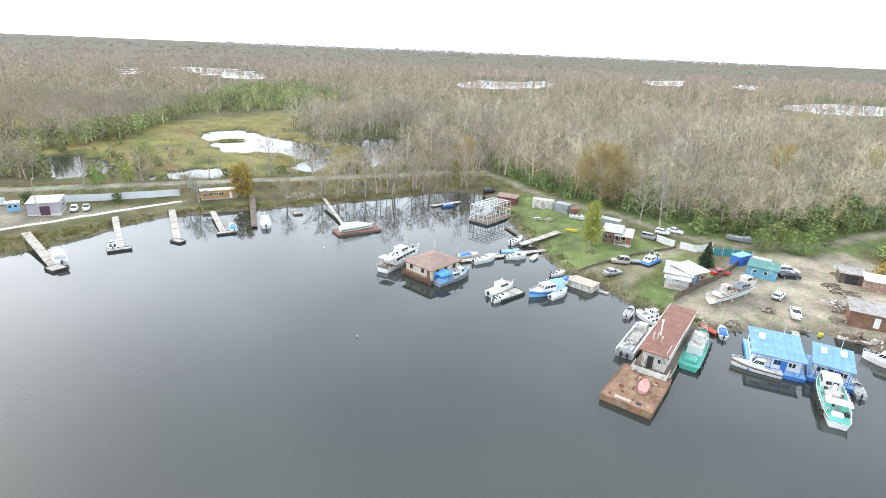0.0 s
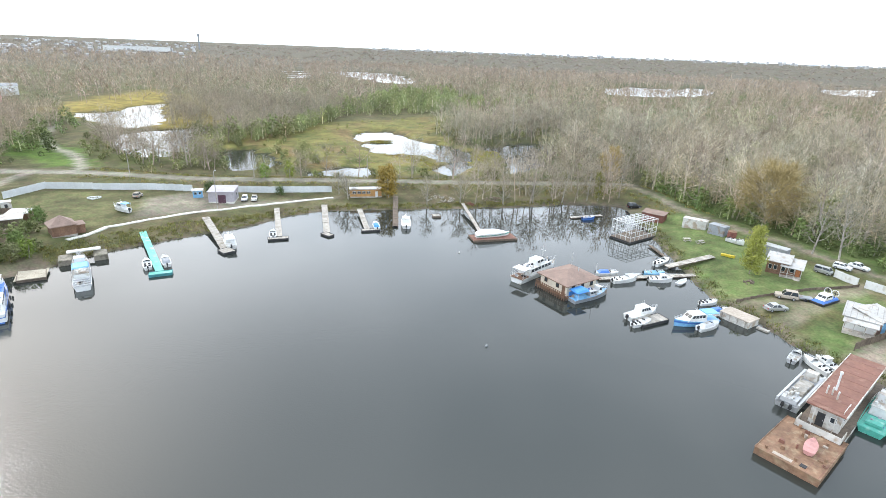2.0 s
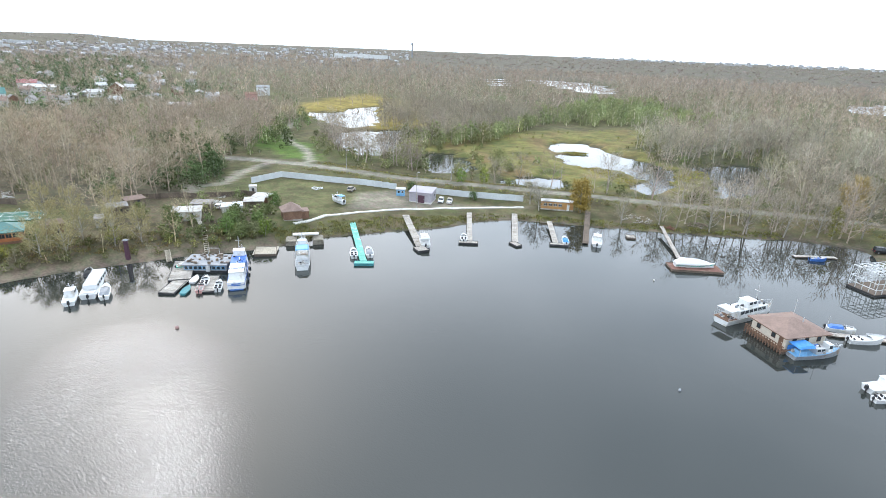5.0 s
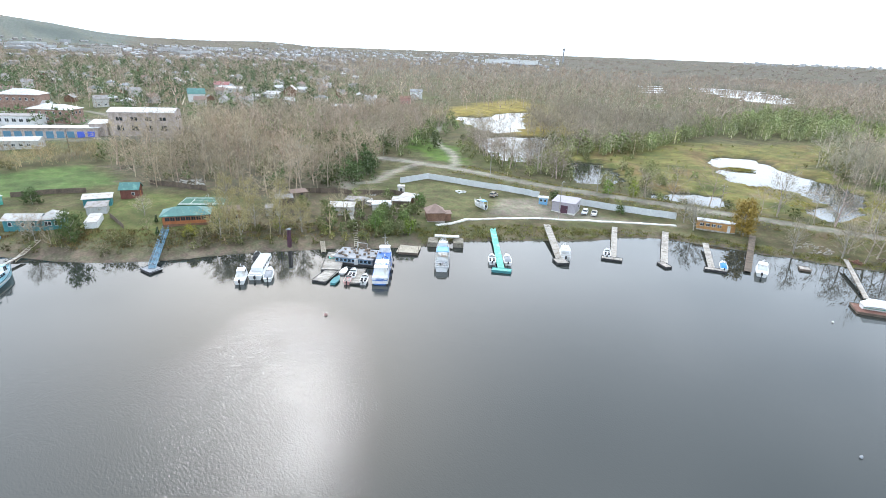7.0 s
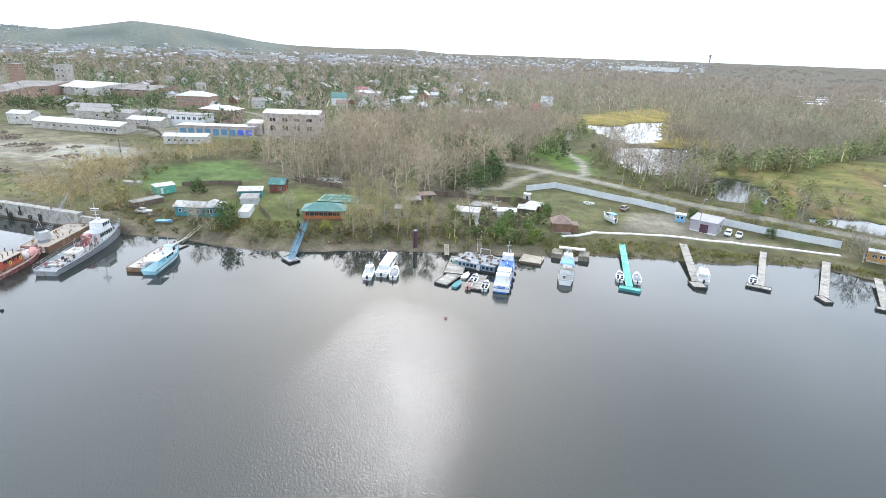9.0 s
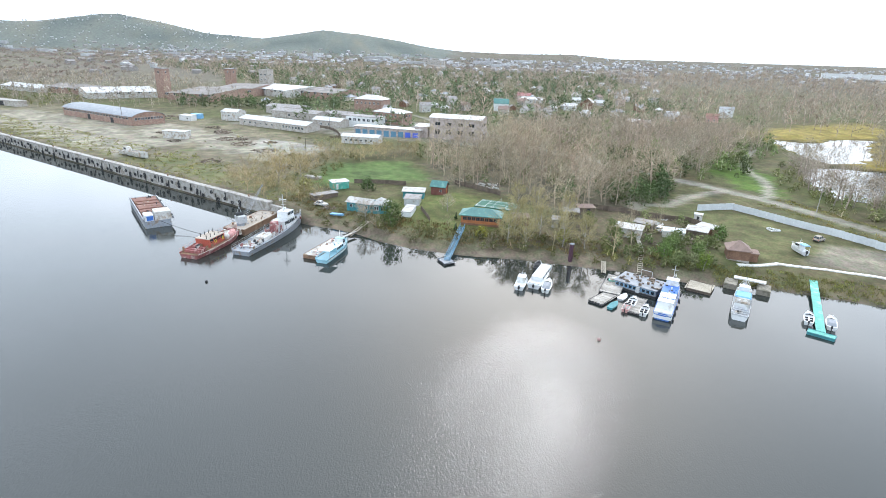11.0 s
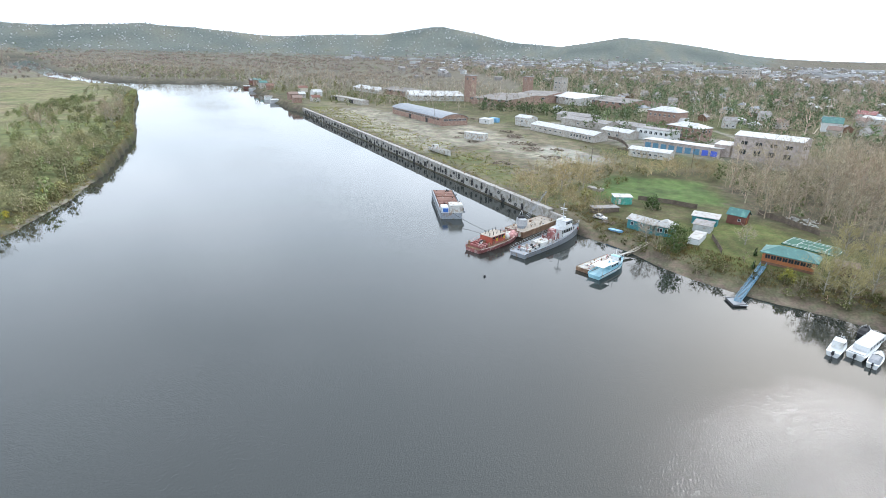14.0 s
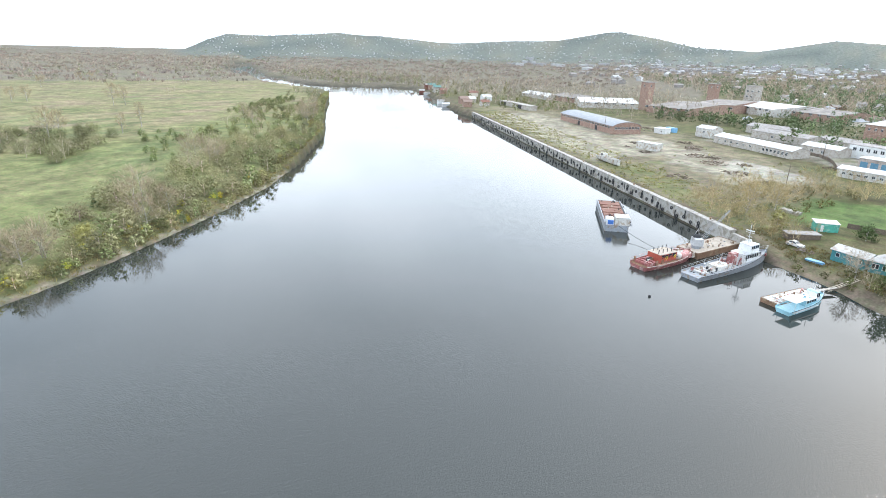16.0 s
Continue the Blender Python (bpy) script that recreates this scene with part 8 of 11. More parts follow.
for px in (0.9, 2.2):
    part("porch_rail", MB().box(px, px + 1.3, -3.44, -3.38, 0.85, 0.95), WHITE_OLD, bcot)
part("porch_step", MB().box(3.6, 4.6, -4.0, -3.5, -0.4, -0.06), WOOD, bcot)
part("stove_pipe", MB().tube((-0.8, 1.2, 2.9), (-0.8, 1.2, 4.0), 0.09, 7), STEEL, bcot)

wcot = built("white cottage with an aged pale sheet roof", "cottage", (47.6, 103.6), (51.8, 101.6), 5.6, 2.5, WHITE, AGED_SHEET, kind="shed", rise=0.5, over=0.6, name="cottage",
      wins=(("f", 0.2, 1.0, 1.0, 1.1), ("l", 1.5, 1.0, 0.9, 1.0)))
built("brick annexe with a rusty sheet roof", "annexe", (52.3, 102.2), (56.6, 104.6), 4.6, 2.5, BRICK, AGED_SHEET, kind="shed", rise=0.5, over=0.5, name="annexe",
      doors=(("f", -1.2, 0.05, 0.9, 2.0, LIGHT_BLUE),), wins=(("f", 1.0, 0.9, 0.9, 1.0),))
for k in range(7):
    part("roof_seam", MB().hexa([(-2.7 + 0.9 * k, -3.35, 2.63), (-2.64 + 0.9 * k, -3.35, 2.63), (-2.64 + 0.9 * k, 3.35, 3.2), (-2.7 + 0.9 * k, 3.35, 3.2)], [(-2.7 + 0.9 * k, -3.35, 2.7), (-2.64 + 0.9 * k, -3.35, 2.7), (-2.64 + 0.9 * k, 3.35, 3.27), (-2.7 + 0.9 * k, 3.35, 3.27)]), SHEET_GREY, wcot)
part("veranda_floor", MB().box(-2.3, 2.3, -4.6, -2.84, -0.3, 0.15), WOOD, wcot)
part("veranda_roof", MB().hexa([(-2.6, -4.9, 2.0), (2.6, -4.9, 2.0), (2.6, -3.0, 2.35), (-2.6, -3.0, 2.35)], [(-2.6, -4.9, 2.1), (2.6, -4.9, 2.1), (2.6, -3.0, 2.45), (-2.6, -3.0, 2.45)]), AGED_SHEET, wcot)
for px in (-2.2, -0.8, 0.8, 2.2):
    part("veranda_post", MB().box(px - 0.06, px + 0.06, -4.56, -4.44, 0.15, 2.05), WHITE_OLD, wcot)
fence("grey weathered plank fence round the yard", [(46.8, 96.3), (53, 101), (60.5, 106.5), (68.5, 114.5)], 1.4, WOOD_DARK, WOOD_DARK, 1.2, name="plank_fence")
fence("low grey plank fence across the grass", [(32.0, 111.5), (44.5, 118.0), (58.5, 125.2)], 0.65, WOOD_DARK, WOOD_DARK, 1.6, name="plank_fence")
fence("white metal fence panels beside the track", [(55.6, 130.0), (58.4, 125.8)], 1.8, WHITE, STEEL, 2.0)
fence("white metal gate panels by the track", [(59.4, 124.8), (62.4, 122.6), (67.0, 124.2)], 1.8, WHITE, STEEL, 1.6)
fence("green metal fence behind the spruce", [(66.0, 121.5), (74.0, 119.0)], 1.9, TEAL_DARK, STEEL, 2.0)


def container(label, x, y, head, mat, L=6.0, W=2.4, H=2.5, z=None, roof=None, name="container"):
    t = thing(name, label, "container", x, y, on_land(x, y) if z is None else z, head)
    part("body", MB().box(-L / 2, L / 2, -W / 2, W / 2, -0.3, H), mat, t)
    part("top", MB().box(-L / 2 - 0.06, L / 2 + 0.06, -W / 2 - 0.06, W / 2 + 0.06, H + 0.003, H + 0.1), roof or mat, t)
    n = int(L / 0.5)
    rib = MB()
    for k in range(n):
        xx = -L / 2 + (k + 0.5) * L / n
        rib.box(xx - 0.08, xx + 0.08, -W / 2 - 0.035, W / 2 + 0.035, 0.12, H - 0.12)
    part("ribs", rib, mat, t)
    part("door", MB().box(L / 2, L / 2 + 0.05, -W * 0.44, -0.02, 0.12, H - 0.12), mat, t)
    part("door", MB().box(L / 2, L / 2 + 0.05, 0.02, W * 0.44, 0.12, H - 0.12), mat, t)
    return t


container("blue shipping container beside the green fence", 69.6, 115.8, 30, BLUE, 4.4, 2.2, 2.3, roof=LIGHT_BLUE)
built("blue timber shed with a green sheet roof", "shed", (67.6, 109.4), (72.2, 106.0), 4.2, 2.2, SHED_BLUE, GREEN_ROOF, kind="shed", rise=0.5, over=0.2, name="shed",
      wins=(("f", -1.2, 1.0, 0.8, 0.7), ("f", 0.8, 1.0, 0.8, 0.7)))
container("white caravan box behind the blue shed", 73.0, 113.4, -35, WHITE_OLD, 3.6, 2.2, 2.3, name="box_caravan")
built("dark lean-to shelter roofed with scraps", "shelter", (86.4, 107.0), (90.4, 105.0), 4.0, 2.2, WOOD_DARK, SHEET_GREY, kind="shed", rise=0.4, over=0.3, name="shelter", doors=(("f", 0, 0.0, 2.2, 1.9, DARK),))
built("long dark red shed with a white sheet roof", "shed", (89.0, 103.0), (97.0, 98.6), 4.0, 2.3, BRICK, SHEET_WHITE, kind="shed", rise=0.4, over=0.3, name="shed")
built("dark brown plank hut with a white door", "hut", (76.4, 89.4), (85.0, 84.4), 5.5, 2.5, BROWN_WOOD, SHEET_GREY, kind="shed", rise=0.5, over=0.35, name="hut",
      wins=(("f", 1.6, 1.1, 0.9, 0.7), ("f", 3.6, 1.1, 0.9, 0.7)), doors=(("f", -0.8, 0.05, 0.9, 1.9, WHITE),))
for k, (a, b, r, n) in enumerate(((79.5, 94.5, 3.0, 70), (84, 101, 2.5, 50), (76.5, 85.4, 2.6, 60), (64.0, 94.0, 1.4, 30), (86, 92, 3.0, 60), (90, 110, 2.6, 40), (55.0, 89.0, 1.8, 26), (81, 82.4, 2.2, 50))):
    scrap("heap of old boards, tins and scrap on gravel", a, b, r, n, 50 + k)
yb = thing("barrel", "yellow plastic barrel on the gravel", "barrel", 69.6, 86.4, on_land(69.6, 86.4), 0)
part("barrel", MB().tube((0, 0, 0), (0, 0, 0.9), 0.32, 10).tube((0.6, 0.4, 0), (0.6, 0.4, 0.7), 0.3, 10), YELLOW, yb)
rowing_boat("upturned white rowing boat on the bank", 74.8, 84.8, -30, 5.0, 1.3, WHITE_OLD, z=on_land(74.8, 84.8, 0.1))
jetty("short plank gangway to the blue houseboats", (64.6, 86.0), (61.6, 79.8), 1.2, 0.9, z0=1.1, floats=False)
motorboat("old grey metal boat resting by the track", 77.0, 130.6, -38, 6.0, 2.0, hull=GREY_PAINT, deck=GREY_PAINT, motor=False, z=on_land(77, 130.6, 0.3))
container("white storage container beside a dirt track", 31.6, 159.4, -24, WHITE_OLD, 6.2, 2.4, 2.5)
container("grey metal shed beside the white container", 36.6, 154.6, -40, GREY_PAINT, 4.4, 2.6, 2.4, name="metal_shed")
tk = thing("tank", "rusty brown upright tank beside the sheds", "tank", 39.2, 151.0, on_land(39.2, 151.0), 0)
part("shell", MB().tube((0, 0, -0.2), (0, 0, 2.2), 1.1, 14), RED_WOOD, tk)
part("lid", MB().tube((0, 0, 2.2), (0, 0, 2.4), 1.15, 14, 0.4), RUST, tk)
motorboat("white hull lying on the grass", 39.4, 147.6, -40, 4.6, 1.8, motor=False, z=on_land(39.4, 147.6, 0.25))
built("dark red low shed with a brown roof", "shed", (18.0, 166.0), (23.6, 163.4), 3.4, 2.2, RED_WOOD, BROWN_ROOF, kind="shed", rise=0.4, over=0.3, name="shed")
container("blue-grey storage container behind the birch", 46.4, 140.6, -40, SLATE, 6.0, 2.4, 2.4, roof=LIGHT_GREY)
car("dark pickup parked at the end of the bay", 17.0, 180.4, 20, BLACK_PAINT, 4.6, 1.8, 1.7, "wagon")
for k, (a, b) in enumerate(((28.0, 148.0), (31.0, 146.4))):
    pt = thing("picnic_table", "small wooden picnic table on the grass", "table", a, b, on_land(a, b), 20 + 30 * k, "picnic tables")
    part("tabletop", MB().box(-0.9, 0.9, -0.4, 0.4, 0.7, 0.76), WOOD, pt)
    for s in (-0.75, 0.75):
        part("bench", MB().box(-0.9, 0.9, s - 0.14, s + 0.14, 0.42, 0.47), WOOD, pt)
    for s in (-0.7, 0.7):
        part("leg", MB().box(s - 0.05, s + 0.05, -0.75, 0.75, 0.0, 0.1).box(s - 0.05, s + 0.05, -0.08, 0.08, 0.1, 0.7), WOOD, pt)
rowing_boat("yellow kayak lying on the grass", 35.6, 137.0, -30, 3.2, 0.8, YELLOW, z=on_land(35.6, 137.0, 0.12), name="kayak", inner=YELLOW)
scrap("small stack of boards on the grass", 36.6, 121.4, 1.2, 16, 71, WOOD_DARK)
scrap("boards and poles stacked under the trees", -28, 172, 3.0, 60, 72)
scrap("stacked reddish boards near the footbridge", -34.5, 164.5, 2.0, 40, 73, RED_ROOF)
scrap("pile of boards along the bank", -44, 165.5, 4.5, 60, 74, WOOD)

# ---- single trees near the bay ----
tree("yellow-green birch standing on the lawn", 37.8, 126.6, leafy_tree(61, 12.4, 2.7, 5200, 0.24, 0.16, True, 30), 1.0, tint=(2.6, 2.5, 1.1), name="birch_tree")
tree("small dark green spruce beside the cottage", 60.8, 113.8, conifer(62, 6.2, 2.1, 14, 44), 1.0, tint=(0.45, 0.65, 0.6), name="spruce_tree")
tree("tall golden autumn willow on the north bank", -60.0, 160.4, leafy_tree(63, 11.6, 4.2, 2400, 0.36, 0.3, True, 22), 1.0, GOLD_LEAF, name="willow_tree")
tree("round bright green young maple by the fence", -105.3, 162.4, leafy_tree(64, 5.6, 2.4, 700, 0.22, 0.15, True, 12), 1.0, tint=(1.3, 1.75, 0.7))
tree("round yellow-green young maple by the fence", -98.0, 166.0, leafy_tree(65, 6.4, 2.7, 800, 0.23, 0.15, True, 12), 1.0, tint=(1.9, 2.0, 0.8))
tree("large ochre-brown willow behind the gravel track", 50.6, 167.0, bare_tree(66, 17.0, 7.6, 22, 6200, 0.35, 0.05, 0.13), 1.0, TWIG, tint=(1.2, 1.02, 0.62), name="willow_tree")
for k, (a, b, h2, r2) in enumerate(((124, 196, 15, 6.0), (168, 206, 15, 6.0), (225, 345, 16, 7.0), (9.0, 209.0, 13.0, 3.4))):
    tree("ochre-brown autumn willow in the leafless wood", a, b, bare_tree(260 + k, h2, r2, 18, 2600, 0.3, 0.08, 0.14), 1.0, TWIG, tint=(1.3, 1.05, 0.55), name="willow_tree")
tree("tall pale yellow poplar at the bay's corner", 5.5, 185, leafy_tree(67, 11, 2.4, 800, 0.26, 0.2, True, 14), 1.0, tint=(1.9, 1.7, 0.9), name="poplar_tree")
tree("tall bare poplar beside the track", 60.5, 141, bare_tree(68, 15, 3.2, 14, 700, 0.26, 0.2, 0.09), 1.0, TWIG, name="poplar_tree")
tree("tall bare poplar beside the brown cottage", 55.5, 143.5, bare_tree(69, 13, 3.0, 14, 600, 0.24, 0.2, 0.09), 1.0, TWIG, name="poplar_tree")
tree("bare white birch standing by the pond", -63, 196, bare_tree(70, 13, 4.0, 12, 600, 0.22, 0.25, 0.09), 1.0, TWIG, tint=(1.5, 1.5, 1.5), name="birch_tree")
for k, (a, b, h2) in enumerate(((-82.4, -157.8, 12), (-82.4, -151.2, 9), (-133.6, -208.4, 13), (-133.7, -215.3, 10), (-257.9, -282.4, 13), (-275.1, -295.8, 11), (-50.4, -143.4, 8), (-55.5, -146.6, 9), (-93.4, -159.8, 8), (-223.6, -293.4, 11))):
    tree("leafless brown alder rising from the bushes of the bank", a, b, bare_tree(300 + k, h2, h2 * 0.42, 16, 900, 0.16, 0.06, 0.1), 1.0, TWIG, tint=(1.15, 0.98, 0.82), name="alder_tree")
tree("bare bush tree beside the ochre cabin", -71, 154, bare_tree(71, 8.5, 3.4, 14, 800, 0.2, 0.12, 0.08), 1.0, TWIG, name="alder_tree")
tree("orange autumn bush beside the red shed", 96, 107, leafy_tree(72, 5.0, 3.0, 900, 0.26, 0.15, True, 12), 1.0, GOLD_LEAF, name="autumn_bush", category="bush")
tree("bushy green willow above the boat landing", -113.2, 83.5, leafy_tree(73, 4.6, 2.3, 800, 0.22, 0.15, True, 12), 1.0, tint=(1.3, 1.6, 0.6), name="willow_bush", category="bush")
tree("dark green bush beside the white fence", -113.5, 143.8, leafy_tree(74, 3.6, 2.4, 700, 0.24, 0.15, True, 12), 1.0, tint=(0.7, 0.9, 0.65), name="round_bush", category="bush")
tree("dark green bush near the parked cars", -92.5, 150.0, leafy_tree(75, 3.0, 1.9, 500, 0.22, 0.12, True, 10), 1.0, tint=(0.7, 0.95, 0.6), name="round_bush", category="bush")

for k, (a, b, h2, r2, tn) in enumerate(((78.7, 124.2, 6.5, 3.0, (1.1, 1.5, 0.8)), (83.6, 126.6, 7.2, 3.4, (1.25, 1.6, 0.85)), (86.0, 123.4, 6.0, 2.8, (1.35, 1.9, 0.9)), (88.6, 121.4, 6.2, 2.6, (1.3, 1.95, 0.9)), (98.5, 130.5, 6.0, 3.0, (1.1, 1.5, 0.8)))):
    tree("leafy green maple behind the parked cars", a, b, leafy_tree(140 + k, h2, r2, 900, 0.26, 0.18, True, 14), 1.0, tint=(tn[0] * 1.25, tn[1] * 1.05, tn[2] * 1.3), name="maple_tree")
for k, (a, b, r, n) in enumerate(((79.2, 96.8, 2.2, 40), (75.9, 90.5, 1.8, 40), (74.6, 86.2, 1.6, 30), (78.1, 83.2, 1.6, 30), (83.5, 104.4, 2.0, 40), (67.6, 88.2, 1.0, 16), (93.6, 114.6, 2.6, 70), (91.5, 109.0, 2.0, 40))):
    scrap("loose boards, buckets and scrap lying on gravel", a, b, r, n, 160 + k, JUNK if k % 3 else WHITE_OLD, 0.5)

for k, (a, b, h2) in enumerate(((-46.5, 158.5, 8.5), (-37.0, 164.0, 9.5), (-24.0, 169.0, 10.0), (-15.0, 173.5, 11.5), (-6.0, 178.5, 12.0), (2.0, 184.0, 12.5), (12.5, 190.0, 13.0), (-76.0, 158.0, 7.5))):
    tree("bare grey alder on the north bank", a, b, bare_tree(150 + k, h2, 3.0, 14, 620, 0.2, 0.12, 0.085), 1.0, TWIG, tint=(1.15, 1.08, 0.95), name="alder_tree")

for k, (a, b, h2, r2) in enumerate(((-224.0, -466.0, 17.0, 5.0), (-231.0, -462.0, 15.0, 4.2), (-174.7, -330.0, 14.0, 2.6), (-159.0, -320.0, 11.0, 2.4), (-183.5, -546.0, 12.0, 4.6), (-192.0, -540.0, 12.0, 4.4), (-267.0, -715.0, 12.0, 5.0), (-331.0, -774.0, 12.0, 4.0), (-343.0, -768.0, 12.0, 4.0), (-125.7, -326.0, 15.0, 5.4), (-132.0, -330.0, 13.0, 4.4))):
    tree("pale half-bare poplar standing on the open meadow", a, b, bare_tree(210 + k, h2, r2, 12, 600, 0.3, 0.2, 0.2), 1.0, TWIG, tint=(1.3, 1.15, 0.9), name="poplar_tree")
for k, (a, b, h2, r2) in enumerate(((-97.0, -182.0, 9.5, 4.6), (-137.0, -206.0, 10.5, 5.0), (-144.0, -212.0, 9.0, 4.2), (-260.0, -290.0, 11.0, 3.6), (-268.0, -296.0, 10.0, 3.2), (-315.0, -338.0, 11.0, 3.6), (-250.0, -338.0, 9.0, 3.4), (-56.0, -146.0, 7.0, 3.4), (-49.0, -150.0, 7.0, 3.0))):
    tree("grey-brown leafless willow among the bank bushes", a, b, bare_tree(230 + k, h2, r2, 14, 1100, 0.2, 0.06, 0.09), 1.0, TWIG, tint=(1.35, 1.2, 1.0), name="willow_tree")
tree("round cream-olive willow bush on the south bank", -65.5, -148.0, leafy_tree(240, 5.6, 3.6, 1600, 0.24, 0.2, True, 16), 1.0, tint=(2.8, 2.4, 1.6), name="willow_bush", category="bush")
tree("small dark conifer at the meadow's edge", -82.5, -182.0, conifer(241, 4.2, 1.2, 10, 24), 1.0, tint=(0.6, 0.85, 0.6), name="conifer")
dw = thing("driftwood_log", "bleached driftwood log lying at the water's edge", "log", -108.5, -158.6, 0.05, 20)
part("stem", MB().tube((0, 0, 0.05), (5.5, 0.3, 0.35), 0.22, 7, 0.1).tube((3.4, 0.2, 0.3), (4.6, 1.2, 0.8), 0.09, 5, 0.03), LOG, dw)

MIX = (WHITE_OLD, DARK, GREY_PAINT, WHITE, RUST, BLUE)
deck_clutter(tb, ((-2.2, 1.8, -0.9, 0.9, 2.42), (3.0, 4.8, -0.8, 0.8, 1.05), (-5.6, -3.0, -1.2, 1.2, 0.95)), 24, 1, MIX)
deck_clutter(tug, ((-2.4, 1.0, -1.0, 1.0, 1.85), (-5.6, -2.8, -1.3, 1.3, 1.0), (4.4, 5.6, -0.8, 0.8, 1.2)), 26, 2, MIX[:4])
deck_clutter(ls, ((-7.5, -5.0, -1.2, 1.2, 1.05), (-2.8, 0.4, -1.3, 1.3, 1.1), (0.8, 2.4, -0.9, 0.9, 2.5)), 30, 3, MIX)
deck_clutter(y2, ((-7.0, -4.8, -1.3, 1.3, 1.2), (-4.2, -2.0, -1.2, 1.2, 2.75), (1.6, 4.2, -1.1, 1.1, 2.75)), 26, 4, MIX[:4])
deck_clutter(sb, ((-3.4, 3.2, -0.9, 0.9, 1.46), (-5.4, -3.8, -0.9, 0.9, 1.7)), 16, 5, (LIGHT_GREY, WHITE_OLD, CONCRETE))
deck_clutter(bg, ((-3.0, 3.2, -4.4, 4.2, 1.03),), 14, 6, (RUST, RED_ROOF, TAN))
deck_clutter(bc, ((-4.2, -2.0, -1.0, 1.0, 0.78), (-0.6, 1.0, -0.7, 0.7, 1.9)), 12, 7, MIX)

# ---- west bank: boats ----
jetty("bright turquoise plastic jetty with a cross head", (-105.4, 106.6), (-84.0, 87.8), 1.6, 0.5, mat=TEAL, z0=1.3, plank=1.0, beam=TEAL_DARK)
raft("turquoise cross float at the jetty head", [(-85.0, 85.6), (-81.6, 88.4), (-82.6, 89.8), (-86.0, 87.0)], 0.5, TEAL, TEAL_DARK, plank=0.9)
motorboat("white open motorboat at the turquoise jetty", -89.8, 90.6, 136, 5.2, 1.9)
motorboat("white motorboat with a grey blue cover at the jetty", -87.4, 93.4, 137, 5.4, 2.0, cover=SLATE)

s2 = thing("passenger_boat", "white passenger boat with a light blue roof", "boat", -98.2, 82.2, 0, 138)
st = make_hull(s2, 17.5, 3.4, 1.3, WHITE, LIGHT_GREY, rise=0.9, stern=0.92, draft=0.5, bulwark=0.3, rubbing=DARK)
cabin(s2, -6.0, 2.6, 2.7, 1.1, 1.5, WHITE, "saloon", 0.3, 0.0, windows=8, roof=CONCRETE)
part("awning", MB().hexa([(-3.6, -1.5, 2.9), (-0.6, -1.5, 2.9), (-0.6, 1.5, 2.9), (-3.6, 1.5, 2.9)], [(-3.4, -1.2, 3.2), (-0.8, -1.2, 3.3), (-0.8, 1.2, 3.3), (-3.4, 1.2, 3.2)]), LIGHT_BLUE, s2)
cabin(s2, -0.2, 1.8, 2.0, 2.7, 1.2, WHITE, "wheelhouse", 0.4, 0.1, windows=2, roof=WHITE)
for k in range(5):
    part("roof_seat", MB().box(-6.0 + 0.5 * k, -5.8 + 0.5 * k, -1.0, 1.0, 2.72, 3.0), WHITE_OLD, s2)
for k in range(4):
    part("stern_step", MB().box(-8.6 + 0.6 * k, -8.1 + 0.6 * k, -1.4, 1.4, 1.0 + 0.22 * k, 1.2 + 0.22 * k), LIGHT_GREY, s2)
part("bow_locker", MB().box(4.0, 5.0, -0.6, 0.6, 1.4, 2.0, 0.05), WHITE_OLD, s2)
part("anchor_winch", MB().tube((6.2, -0.4, 1.9), (6.2, 0.4, 1.9), 0.25, 8), DARK, s2)
part("mast", MB().tube((0.4, 0, 3.9), (0.2, 0, 6.0), 0.05, 5), STEEL, s2)
rails(s2, st, 0.8, 0.3, 1.0, STEEL)

bs = thing("river_ship", "blue and white river ship with lettered stern roof", "ship", -101.0, 67.0, 0, 140)
st = make_hull(bs, 18.5, 3.7, 1.5, BLUE, LIGHT_GREY, rise=1.0, stern=0.93, draft=0.6, bulwark=0.3)
part("stern_hull", MB().box(-9.3, -5.2, -1.7, 1.7, 0.3, 1.7, 0.1), WHITE, bs)
cabin(bs, -7.8, -1.8, 3.0, 1.7, 1.5, WHITE, "saloon", 0.1, 0.2, windows=5, roof=WHITE, screen=False)
part("blue_roof", MB().box(-2.6, 2.2, -1.5, 1.5, 3.1, 3.3), BLUE, bs)
cabin(bs, -1.8, 2.4, 2.9, 1.2, 1.85, BLUE, "mid_house", 0.3, 0.0, windows=4, screen=False)
cabin(bs, 1.6, 3.8, 2.5, 3.0, 1.4, WHITE, "wheelhouse", 0.3, 0.1, windows=2, roof=WHITE)
part("mast", MB().tube((3.0, 0, 4.4), (3.0, 0, 7.4), 0.06, 5).tube((3.0, -0.6, 6.4), (3.0, 0.6, 6.4), 0.03, 4), STEEL, bs)
part("bow_locker", MB().box(5.0, 6.4, -0.9, 0.9, 1.6, 2.3, 0.06), WHITE, bs)
cu = bpy.data.curves.new("lettering", "FONT")
cu.body, cu.size, cu.extrude, cu.align_x, cu.align_y = "СКИФ", 1.0, 0.02, "CENTER", "CENTER"
tmp = new("lettering", cu)
dg = bpy.context.evaluated_depsgraph_get()
txt = bpy.data.meshes.new_from_object(tmp.evaluated_get(dg))
bpy.data.objects.remove(tmp)
txt.materials.clear()
txt.materials.append(BLUE)
lt = part("lettering", txt, BLUE, bs, "dark blue painted letters")
lt.matrix_local = pose(-5.6, 0, 3.36, 0, 0, -90)
